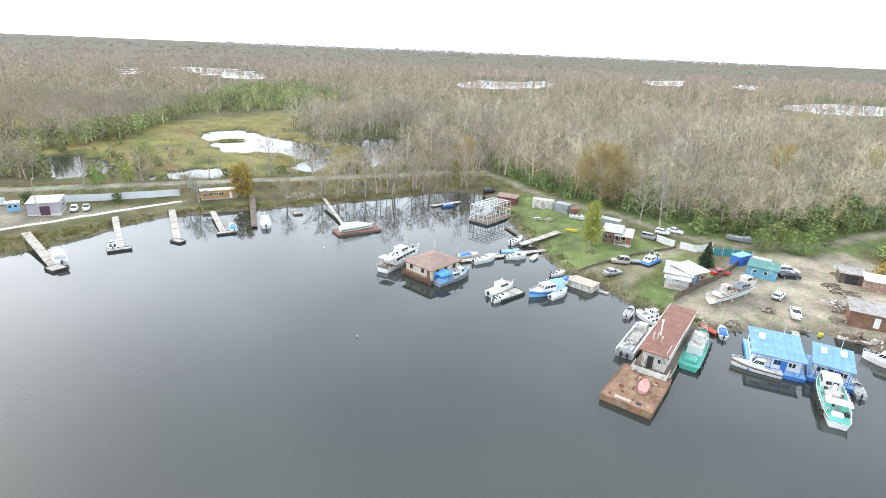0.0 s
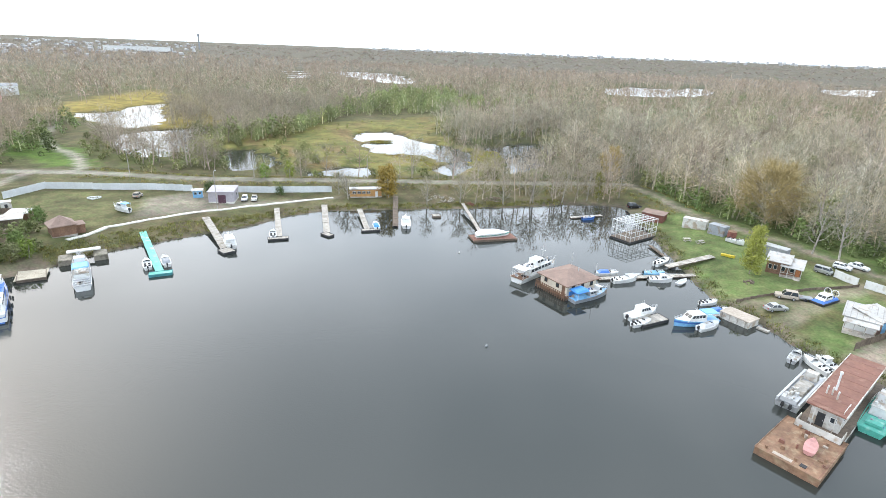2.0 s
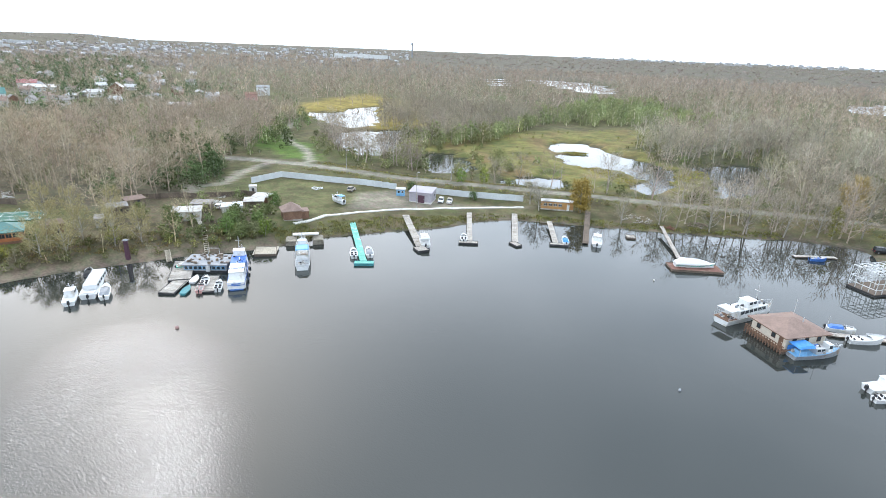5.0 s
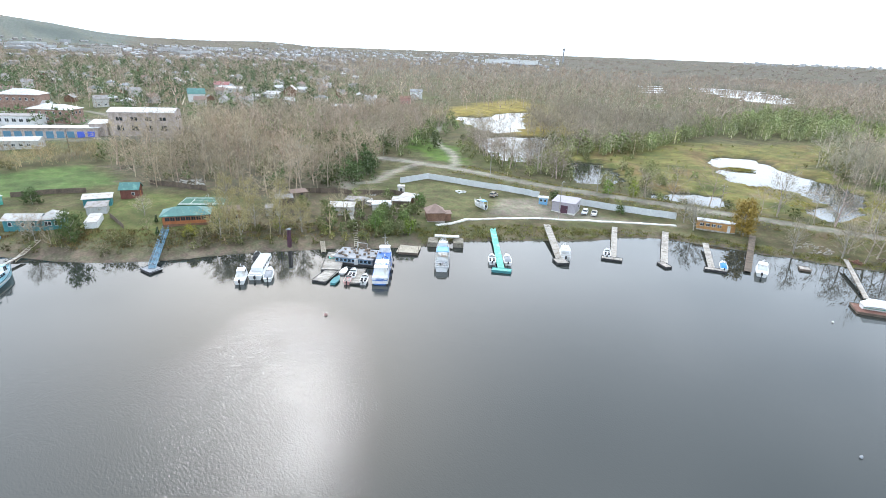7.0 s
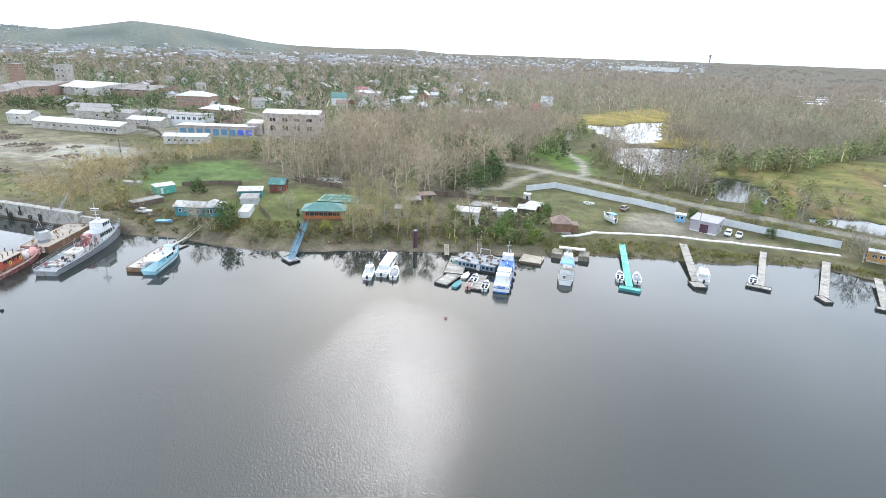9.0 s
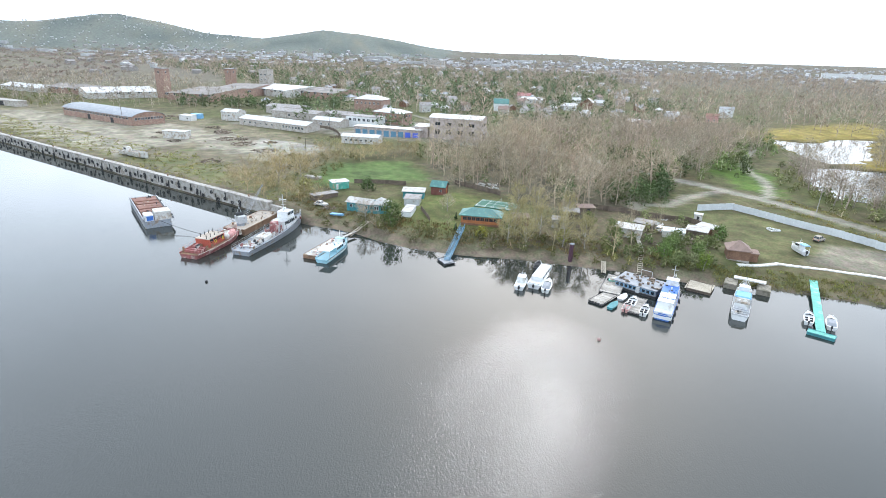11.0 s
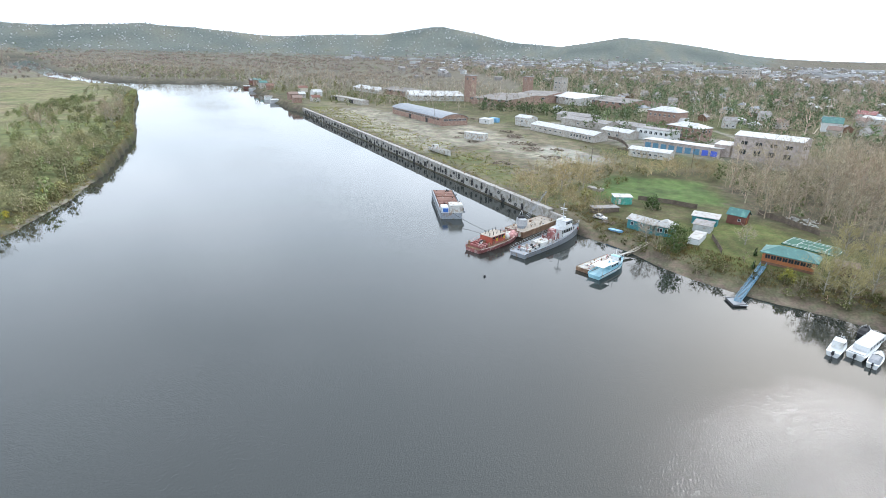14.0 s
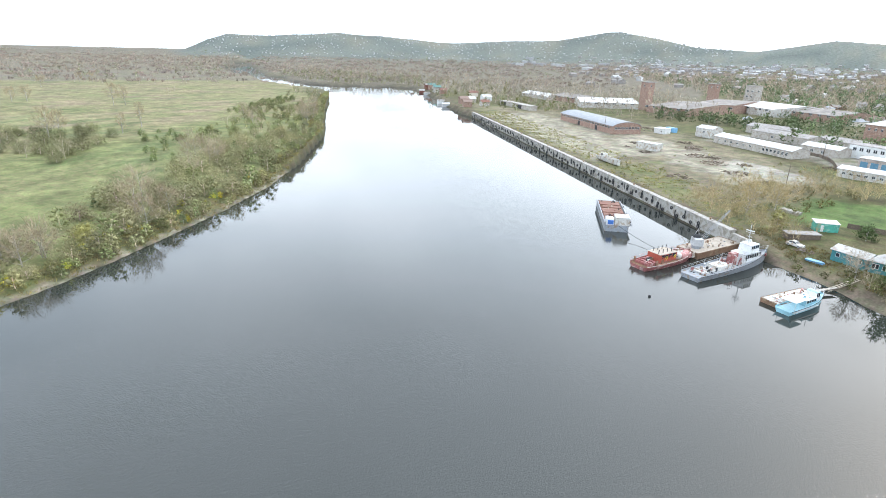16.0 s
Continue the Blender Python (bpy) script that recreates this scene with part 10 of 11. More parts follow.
for k in range(5):
    part("hatch", MB().box(-12.0 + k * 1.3, -11.1 + k * 1.3, -1.4, 1.4, 1.55, 1.9, 0.05), WHITE_OLD if k % 2 else LIGHT_GREY, gs)
for k in range(12):
    a, b = -3 + 0.45 * k, (-1) ** k * (0.9 + 0.1 * (k % 4))
    part("deck_gear", MB().tube((a, b, 1.6), (a, b, 2.5 + 0.4 * (k % 3)), 0.22, 6), SHIP_RED if k % 3 else STEEL, gs)
gc = np.random.RandomState(12)
for k in range(80):
    a, b = gc.uniform(-12.5, 2.0), gc.uniform(-2.0, 2.0)
    l, w_, hh = gc.uniform(0.2, 1.1), gc.uniform(0.15, 0.6), gc.uniform(0.2, 1.1)
    part("deck_clutter", MB().box(a, a + l, b, b + w_, 1.55, 1.6 + hh, 0.03), (WHITE_OLD, SHIP_RED, LIGHT_GREY, RUST, TAN, DARK)[k % 6], gs)
for k in range(46):
    a, b = gc.uniform(-3.5, 4.5), gc.choice((-1, 1)) * gc.uniform(0.3, 2.3)
    part("deck_post", MB().tube((a, b, 1.55), (a + gc.uniform(-0.2, 0.2), b, 1.6 + gc.uniform(0.8, 2.9)), 0.05, 4), (DARK, WHITE_OLD, SHIP_RED, STEEL)[k % 4], gs)
part("radar_bar", MB().box(5.3, 5.7, -1.0, 1.0, 9.4, 9.55), WHITE, gs)
part("boat_davit", MB().tube((-1.5, -2.4, 1.6), (-1.5, -2.4, 4.4), 0.07, 5).tube((-1.5, -2.4, 4.4), (-1.5, -1.4, 4.8), 0.07, 5), STEEL, gs)
part("bow_winch", MB().tube((11.0, -0.6, 2.8), (11.0, 0.6, 2.8), 0.4, 8), DARK, gs)
for k in range(7):
    part("fender", MB().torus((-11 + 3.2 * k, 3.15, 1.1), 0.42, 0.15, "y"), DARK, gs)
rails(gs, st, 0.9, 0.0, 1.0, LIGHT_GREY)

rs = thing("work_ship", "faded red work ship with an orange deckhouse and white buoys", "ship", -147.4, -30.6, -0.35, 154)
st = make_hull(rs, 19.0, 6.6, 1.7, SHIP_RED, RUST, rise=0.9, stern=0.8, draft=0.8, bulwark=0.4, full=2.8, rubbing=WHITE_OLD)
cabin(rs, -4.4, 1.6, 3.8, 1.6, 2.0, ORANGE, "deckhouse", 0.0, 0.0, side=0.0, windows=4, roof=TAN, screen=False)
for k in range(8):
    part("vent_pipe", MB().tube((-4.0 + 0.75 * k, 1.2 if k % 2 else -1.0, 3.6), (-4.0 + 0.75 * k, 1.2 if k % 2 else -1.0, 4.6), 0.1, 6), DARK, rs)
for k, (a, b) in enumerate(((2.6, -1.7), (3.9, -2.0), (5.2, -1.8), (4.4, -0.6), (6.2, -1.0), (3.0, -0.2))):
    part("deck_buoy", MB().ball((a, b, 2.3), 0.85, 10, 6), WHITE_OLD if k in (0, 3) else PINK, rs)
for k in range(5):
    part("bow_gear", MB().box(-8.4 + 0.7 * k, -8.0 + 0.7 * k, -2.0, 2.0, 1.4, 2.0 + 0.2 * (k % 2)), SHIP_RED, rs)
for s in (-1, 1):
    for k in range(4):
        part("life_ring", MB().torus((-3.6 + 1.5 * k, s * 1.98, 2.6), 0.35, 0.09, "y"), YELLOW if k % 2 else ORANGE, rs)
for k in range(64):
    a, b = gc.uniform(-8.5, 8.0), gc.uniform(-2.5, 2.5)
    if not (-4.6 < a < 1.8 and abs(b) < 2.0):
        l, w_, hh = gc.uniform(0.2, 1.0), gc.uniform(0.15, 0.6), gc.uniform(0.2, 1.0)
        part("deck_clutter", MB().box(a, a + l, b, b + w_, 1.3, 1.7 + hh, 0.03), (SHIP_RED, RUST, DARK, WHITE_OLD, PINK)[k % 5], rs)
rails(rs, st, 0.8, 0.0, 1.0, SHIP_RED)
for k in range(6):
    part("fender", MB().torus((-7 + 2.6 * k, 3.4, 1.0), 0.42, 0.15, "y"), DARK, rs)

cp = raft("crane pontoon with a sandy tan deck", [(-157.6, -30.2), (-173.8, -22.6), (-171.0, -16.8), (-154.8, -24.4)], 1.6, TAN, RUST, name="crane_pontoon", category="pontoon", draft=0.6)
cr = thing("deck_crane", "small lattice crane with a long leaning boom", "crane", -159.6, -25.8, 1.6, 30)
part("base", MB().tube((0, 0, 0), (0, 0, 0.8), 1.3, 12), GREY_PAINT, cr)
part("cab", MB().box(-1.6, 1.4, -1.2, 1.2, 0.8, 2.6, 0.1), LIGHT_GREY, cr)
part("drum", MB().tube((-0.8, -0.9, 2.9), (-0.8, 0.9, 2.9), 0.5, 10), DARK, cr)
inv = cr.matrix_world.inverted()
tip = inv @ Vector((-172.5, -21.0, 9.8))
lat = MB()
foot = Vector((0.8, 0, 1.6))
ax = (tip - foot).normalized()
sd = ax.cross(Vector((0, 0, 1))).normalized()
upv = sd.cross(ax)
for a, b in ((-1, -1), (-1, 1), (1, 1), (1, -1)):
    lat.tube(foot + sd * a * 0.55 + upv * b * 0.4, tip + sd * a * 0.12 + upv * b * 0.12, 0.03, 4)
for k in range(12):
    f0, f1 = k / 12, (k + 1) / 12
    p0, p1 = foot + (tip - foot) * f0, foot + (tip - foot) * f1
    r0, r1 = 0.55 - 0.43 * f0, 0.55 - 0.43 * f1
    for a in (-1, 1):
        lat.tube(p0 + sd * a * r0 + upv * 0.75 * r0, p1 + sd * a * r1 - upv * 0.75 * r1, 0.025, 3)
        lat.tube(p0 - sd * r0 + upv * a * 0.75 * r0, p1 + sd * r1 + upv * a * 0.75 * r1, 0.025, 3)
part("boom", lat, GREY_PAINT, cr)
part("a_frame", MB().tube((-1.2, -0.8, 2.6), (-0.6, 0, 5.0), 0.06, 5).tube((-1.2, 0.8, 2.6), (-0.6, 0, 5.0), 0.06, 5), STEEL, cr)
part("boom_cable", MB().tube((-0.6, 0, 5.0), tuple(tip), 0.03, 3), DARK, cr)

nb = raft("old freight barge with a rusty cargo deck", [(-163.4, -51.4), (-190.0, -63.4), (-192.8, -56.6), (-166.2, -45.4)], 1.9, RUST, GREY_PAINT, name="freight_barge", category="barge", draft=0.8)
def nb_part(nm, mb, mat):
    return part(nm, mb, mat, nb)
nb_part("bulwark", MB().box(-14.4, 13.8, -3.9, -3.6, 1.9, 2.6), GREY_PAINT)
nb_part("bulwark", MB().box(-14.4, 13.8, 3.4, 3.7, 1.9, 2.6), GREY_PAINT)
nb_part("deckhouse", MB().box(-14.2, -9.6, -3.5, 0.8, 1.9, 4.2, 0.1), WHITE_OLD)
nb_part("stern_house", MB().box(-14.2, -10.4, 1.0, 3.3, 1.9, 3.6, 0.1), WHITE)
nb_part("blue_panel", MB().box(-14.3, -14.12, 1.2, 2.8, 2.1, 3.3), BLUE)
nb_part("blue_door", MB().box(-9.6, -9.5, 1.4, 2.4, 2.0, 3.3), BLUE)
for k in range(7):
    nb_part("cargo_plate", MB().box(-8.6 + 3.1 * k, -5.9 + 3.1 * k, -3.2, 3.2, 1.95, 2.35 + 0.12 * (k % 3), 0.1), RED_ROOF)
for k in range(4):
    nb_part("bollard", MB().tube((-13 + 8.6 * k, -3.75, 2.6), (-13 + 8.6 * k, -3.75, 3.0), 0.18, 8), DARK)

cy = thing("launch", "pale cyan launch with a white awning", "boat", -138.4, -0.8, 0, 153)
st = make_hull(cy, 14.0, 3.8, 1.2, CYAN, CYAN, rise=0.9, stern=0.92, draft=0.5, bulwark=0.35, rubbing=DARK)
part("awning", MB().box(-6.0, -2.0, -1.6, 1.6, 2.7, 2.8), WHITE, cy)
for sx in (-5.9, -2.1):
    for sy in (-1.5, 1.5):
        part("awning_pole", MB().tube((sx, sy, 0.9), (sx, sy, 2.7), 0.04, 5), WHITE, cy)
cabin(cy, -1.6, 2.4, 2.6, 0.9, 1.3, CYAN, "cabin", 0.2, 0.0, windows=4, roof=WHITE, screen=False)
cabin(cy, 2.0, 3.8, 2.2, 1.0, 2.2, WHITE, "wheelhouse", 0.2, 0.1, windows=2, roof=CYAN)
part("mast", MB().tube((2.8, 0, 3.3), (2.8, 0, 5.2), 0.05, 5), STEEL, cy)
part("stripe", MB().box(-6.8, 2.0, -1.93, -1.9, 0.75, 1.0), WHITE, cy)
ml = thing("mooring_line", "thin dark rope from the barge to the ships", "rope", -163.6, -47.5, 2.2, 0)
rope = [(16.0 * f, 19.5 * f + 2.0 * math.sin(3 * f), -1.5 * 4 * f * (1 - f)) for f in np.linspace(0, 1, 9)]
rope_mb = MB()
for k in range(8):
    rope_mb.tube(rope[k], rope[k + 1], 0.06, 4)
part("rope", rope_mb, DARK, ml)
rails(cy, st, 0.6, 0.6, 1.0, WHITE)
cbg = raft("low rusty pontoon beside the cyan launch", [(-136.2, -8.4), (-147.4, -1.6), (-145.2, 1.8), (-134.2, -4.8)], 0.9, WHITE_OLD, RUST, name="pontoon", category="pontoon")
for k in range(8):
    part("pipe", MB().tube((-5.6 + 0.2 * (k % 3), -1.4 + 0.25 * (k // 2), 1.0 + 0.1 * (k % 2)), (-1.2, -1.4 + 0.25 * (k // 2), 1.0 + 0.1 * (k % 2)), 0.12, 6), WHITE_OLD if k % 2 else PINK, cbg)
jetty("thin plank gangway to the bank", (-147.0, 0.6), (-152.0, 4.8), 0.8, 1.2, z0=1.0, floats=False)

# ---- the quay wall ----
QX, QY, QL = -173.0, -20.0, math.hypot(223, 223)
qw = thing("quay_wall", "long stained concrete quay wall hung with old tyres", "quay wall", QX, QY, 0, -135, kind="structure")
panel = MB().box(0, 7.95, -1.6, 0.0, -3.0, 3.9).mesh("wall_panel", CONCRETE)
cap = MB().box(0, 7.96, -1.9, 0.12, 3.9, 4.2).mesh("coping", CONCRETE)
n = int(QL / 8)
for k in range(n):
    o = part("wall_panel", panel, CONCRETE, qw)
    o.location = (8 * k, 0.05 * math.sin(k * 2.1), 0)
    o = part("coping", cap, CONCRETE, qw)
    o.location = (8 * k, 0.05 * math.sin(k * 2.1), 0.01)
part("end_wall", MB().box(-6.0, 0, -1.5, -0.4, -3, 3.4), CONCRETE, qw)
tyre = MB().torus((0, 0, 0), 0.45, 0.17, "y", 12, 6).mesh("tyre_fender", DARK)
strap = MB().box(-0.12, 0.12, 0.0, 0.2, -2.2, 0.2).mesh("fender_strip", DARK)
g = np.random.RandomState(9)
for k in range(84):
    xx = 14 + (QL - 20) * k / 84 + g.uniform(-0.8, 0.8)
    zz = g.uniform(1.0, 3.2)
    o = part("tyre_fender", tyre, DARK, qw)
    o.location = (xx, 0.32, zz)
    if k % 3 == 0:
        o = part("tyre_fender", tyre, DARK, qw)
        o.location = (xx + g.uniform(-0.2, 0.2), 0.32, zz - 1.0)
for k in range(44):
    xx = 20 + (QL - 26) * k / 44 + g.uniform(-1.2, 1.2)
    o = part("fender_strip", strap, DARK, qw)
    o.location = (xx, 0.1, g.uniform(2.2, 3.9))
for k in range(7):
    o = part("bollard", MB().tube((0, -0.9, 4.2), (0, -0.9, 4.75), 0.22, 8).tube((0, -0.9, 4.7), (0, -0.9, 4.85), 0.34, 8) if k == 0 else bol, RUST, qw)
    bol = o.data
    o.location = (10 + 44 * k, 0, 0)

# ---- the old port yard ----
built("long red-brick warehouse with an arched grey roof", "warehouse", (-396.0, -165.0), (-344.2, -109.4), 19.0, 4.9, BRICK, SLATE, kind="arch", rise=2.4, over=0.5, name="warehouse",
      wins=tuple(("f", -35 + 3.4 * k, 3.2, 2.4, 1.2) for k in range(21)) + tuple(("r", -7.5 + 1.9 * k, 2.9, 1.4, 1.4) for k in range(9)), doors=(("f", -8, 0.02, 3.0, 2.9, DARK), ("f", 17, 0.02, 3.0, 2.9, DARK)), win_mat=LIGHT_GREY)
built("small whitewashed brick store on the yard", "store", (-301.2, -82.6), (-296.4, -71.4), 5.0, 3.4, WHITE_OLD, SHEET_WHITE, kind="flat", over=0.2, name="store")
built("long white-roofed workshop with white plaster end", "workshop", (-354.0, -54.4), (-318.6, -14.6), 11.0, 3.8, GREY_PLASTER, SHEET_WHITE, kind="gable", rise=1.6, over=0.4, name="workshop",
      wins=tuple(("f", 9.5 + 2.4 * k, 1.2, 1.3, 1.7) for k in range(7)) + tuple(("f", -22 + 4.5 * k, 1.6, 1.3, 1.0) for k in range(6)))
built("small tall white store with a pitched roof", "store", (-374, -68), (-368, -58), 9.0, 5.4, WHITE_OLD, SHEET_WHITE, kind="gable", rise=1.4, over=0.3, name="store", wins=(("f", 0, 2.6, 1.4, 1.2),))
built("small white hut at the yard's edge", "hut", (-372.0, -92.0), (-368.0, -84.4), 5.0, 3.0, WHITE, SHEET_WHITE, kind="shed", rise=0.4, over=0.3, name="hut", wins=(("f", 1.6, 1.0, 1.0, 1.0),))
container("blue metal store behind the white hut", -383.0, -84.0, 60, LIGHT_BLUE, 7.0, 3.0, 2.8)
built("row of garages with blue doors and white roof", "garage row", (-316.4, 11.4), (-297.8, 45.2), 8.0, 4.6, PINK_PLASTER, SHEET_WHITE, kind="flat", over=0.6, name="garage_row",
      doors=tuple(("f", -17.0 + 4.2 * k, 0.05, 3.0, 3.1, BLUE_DOOR if k > 6 else SLATE_BLUE) for k in range(9)))
built("low white-roofed plaster shed before the garages", "shed", (-286.6, 3.6), (-279.6, 21.4), 8.0, 3.4, WHITE_OLD, SHEET_WHITE, kind="gable", rise=1.0, over=0.4, name="shed", wins=tuple(("f", -7 + 2.6 * k, 1.2, 1.2, 1.0) for k in range(6)))
built("tall pinkish plaster building with two rows of windows", "industrial building", (-299.6, 50.6), (-286.0, 75.6), 13.0, 11.0, PINK_PLASTER, SHEET_WHITE, kind="gable", rise=1.5, over=0.4, name="industrial_building",
      wins=tuple(("f", -9.6 + 6.2 * k, 7.0, 3.0, 1.9) for k in range(4)) + tuple(("f", -9.6 + 6.2 * k, 2.4, 3.0, 2.8) for k in range(4)) + tuple(("r", -3.8 + 3.8 * k, 7.2, 1.9, 1.7) for k in range(3)), doors=(("r", 0, 0.05, 2.4, 3.4, DARK),), win_mat=PINK_PLASTER)
built("low pink annexe with a white roof beside the tall building", "annexe", (-302.5, 43.0), (-299.4, 49.6), 9.0, 5.6, PINK_PLASTER, SHEET_WHITE, kind="shed", rise=0.8, over=0.3, name="annexe", wins=(("f", 0, 2.6, 1.4, 1.4),))
built("two-storey brick house with a white hip roof", "brick house", (-367.0, 25.6), (-352.6, 42.0), 12.0, 7.0, BRICK, SHEET_WHITE, kind="hip", rise=2.2, over=0.5, name="brick_house",
      wins=tuple(("f", -8 + 3.6 * k, 4.4, 1.3, 1.6) for k in range(5)) + tuple(("f", -8 + 3.6 * k, 1.2, 1.3, 1.6) for k in range(5)) + tuple(("r", -3 + 3 * k, 4.4, 1.2, 1.6) for k in range(3)), chimney=(3, 0))
built("white two-storey office beside the brick house", "office", (-352.0, 8.0), (-340.0, 26.0), 10.0, 6.4, WHITE, SHEET_GREY, kind="flat", over=0.3, name="office",
      wins=tuple(("f", -8 + 3.2 * k, 3.6, 1.8, 1.8) for k in range(6)))
built("tall brick house with a white hip roof", "brick house", (-438.6, 16.6), (-426.0, 36.0), 14.0, 9.0, BRICK, SHEET_WHITE, kind="hip", rise=3.0, over=0.5, name="brick_house", wins=tuple(("f", -9 + 3.6 * k, 5.6, 1.3, 1.6) for k in range(6)))
for p, q, d, h in (((-420, -46), (-404, -20), 12, 4.5), ((-396, -40), (-372, -10), 12, 4.2), ((-384, -6), (-366, 14), 12, 4.5), ((-352, -12), (-340, 4), 9, 4.2)):
    built("low workshop with a patchy grey roof", "workshop", p, q, d, h, GREY_PLASTER, SHEET_GREY if d != 9 else SHEET_WHITE, kind="gable", rise=1.5, over=0.4, name="workshop", wins=(("f", -4, 1.4, 1.6, 1.4), ("f", 2, 1.4, 1.6, 1.4)))
for p, q, d, h, roof in (((-505, -192), (-530, -146), 60, 7, SHEET_WHITE), ((-512, -135), (-495, -98), 90, 8, SHEET_GREY), ((-556, -108), (-545, -76), 90, 9, SHEET_GREY), ((-585, -78), (-545, -42), 60, 9, SHEET_WHITE), ((-565, -38), (-530, 2), 45, 8, SHEET_GREY),
                         ((-600, -300), (-560, -250), 18, 5, SHEET_WHITE), ((-570, -250), (-540, -205), 30, 7, SHEET_GREY)):
    built("long factory hall with a wide pitched roof", "factory hall", p, q, d, h * 0.7, BRICK if roof is SHEET_GREY else WHITE_OLD, OLD_ROOF if roof is SHEET_GREY else roof, kind="gable", rise=2.6, over=0.5, name="factory_hall", wins=tuple(("f", -20 + 8 * k, h * 0.5, 3.0, 1.6) for k in range(6)))
for x, y, h in ((-530, -141, 24), (-640, -104, 21)):
    tw = house("square red-brick water tower with a blue-grey cap", "tower", x, y, 60, 8, 8, h, BRICK, SLATE if h > 20 else BLUE, kind="flat", over=0.8, name="brick_tower", wins=(("f", 0, h - 4, 1.4, 2.0), ("r", 0, h - 4, 1.4, 2.0)))
tw = house("pale concrete tower with a dark top", "tower", -660, -70, 60, 11, 11, 20, GREY_PLASTER, SHEET_GREY, kind="parapet", over=0.3, name="concrete_tower", wins=(("f", -2.5, 14, 2, 2), ("f", 2.5, 14, 2, 2), ("r", 0, 14, 2, 2), ("f", -2.5, 9, 2, 2), ("f", 2.5, 9, 2, 2)))
built("long low derelict open shed on the far yard", "shed", (-478, -262), (-440, -212), 7.0, 3.6, GREY_PLASTER, CONCRETE, kind="flat", over=0.3, name="open_shed", doors=(("f", -22, 0.02, 10, 3.0, DARK), ("f", 12, 0.02, 8, 3.0, DARK)))
wk = thing("wrecked_boat", "white stripped boat hull lying on the grass", "boat", -251.0, -80.0, on_land(-251, -80, 0.5), 45)
st = make_hull(wk, 20.0, 4.2, 1.4, WHITE_OLD, TAN, rise=0.9, stern=0.8, draft=0.7, bulwark=0.6)
cabin(wk, -6.5, -4.0, 2.4, 1.0, 1.8, WHITE_OLD, "deckhouse", 0.1, 0.0, windows=1, screen=False)
for k in range(5):
    part("frame_rib", MB().tube((-2 + 2 * k, -1.7, 1.2), (-2 + 2 * k, 1.7, 1.2), 0.06, 4).tube((-2 + 2 * k, -1.7, 0.8), (-2 + 2 * k, -1.7, 2.0), 0.05, 4), WHITE_OLD, wk)
for x, y, h in ((-414, -63, 16), (-252, -12, 8), (-352, -117, 11), (-594, 5, 16), (-330, -2, 9), (-268, 30, 9), (-505, -150, 12)):
    lamp_post("dark timber power pole on the port yard", x, y, h, False, WOOD_DARK, "power_pole", "power pole")
for k, (a, b, r, n, hh) in enumerate(((-296, -52, 5, 60, 1.4), (-282, -42, 6, 80, 1.2), (-318, -58, 5, 60, 1.6), (-262, -30, 6, 60, 0.8), (-240, -48, 5, 50, 0.8), (-384, -100, 8, 90, 2.0), (-372, -112, 8, 80, 1.6), (-302, -88, 2, 14, 0.8))):
    scrap("heap of dark scrap metal on the port yard", a, b, r, n, 120 + k, JUNK, hh, 3.0)
for k, (a, b, hd) in enumerate(((-206, -8, 60), (-228, -20, 45))):
    pl = thing("concrete_slab_stack", "stack of pale concrete slabs in the grass", "slabs", a, b, on_land(a, b), hd, "slab stacks")
    for j in range(3):
        part("slab", MB().box(-3.0 + 0.1 * j, 3.0 + 0.1 * j, -1.2, 1.2, 0.32 * j, 0.32 * j + 0.28), CONCRETE, pl)

# boathouses past the end of the quay
for k, (x, y, w_, d_, h_, m, r_) in enumerate(((-430, -268, 9, 9, 6, BRICK, BROWN_ROOF), (-452, -286, 10, 9, 7, BRICK, BROWN_ROOF), (-566, -398, 11, 10, 8, GREY_PLASTER, GREEN_ROOF), (-592, -424, 11, 10, 9, BRICK, GREEN_ROOF), (-606, -440, 10, 10, 7, RED_WOOD, SHEET_GREY),
                                               (-474, -292, 10, 9, 5, GREY_PLASTER, SHEET_WHITE), (-548, -376, 9, 9, 6, BRICK, RED_ROOF), (-450, -262, 9, 8, 5, WHITE_OLD, RED_ROOF), (-500, -290, 12, 9, 6, WHITE, SHEET_WHITE), (-540, -330, 12, 10, 6, PLASTER, RED_ROOF))):
    house("waterside boathouse of brick and timber", "boathouse", x, y, -45 + 6 * (k % 3), w_ * 0.8, d_ * 0.8, h_ * 0.75, m, r_, kind="gable", rise=1.8, over=0.5, name="boathouse", wins=(("f", -2, 1.4, 1.4, 1.2), ("f", 2, 1.4, 1.4, 1.2)), z=max(0.6, on_land(x, y)))
for k, (x, y, m) in enumerate(((-590, -438, RED_WOOD), (-560, -408, LIGHT_GREY), (-452, -306, LIGHT_GREY), (-478, -330, WHITE))):
    house("small floating boat shed", "boat shed", x, y, -45, 7, 6, 2.6, m, SHEET_GREY if k % 2 else SHEET_WHITE, kind="gable", rise=1.0, over=0.3, name="boat_shed", z=0.3)

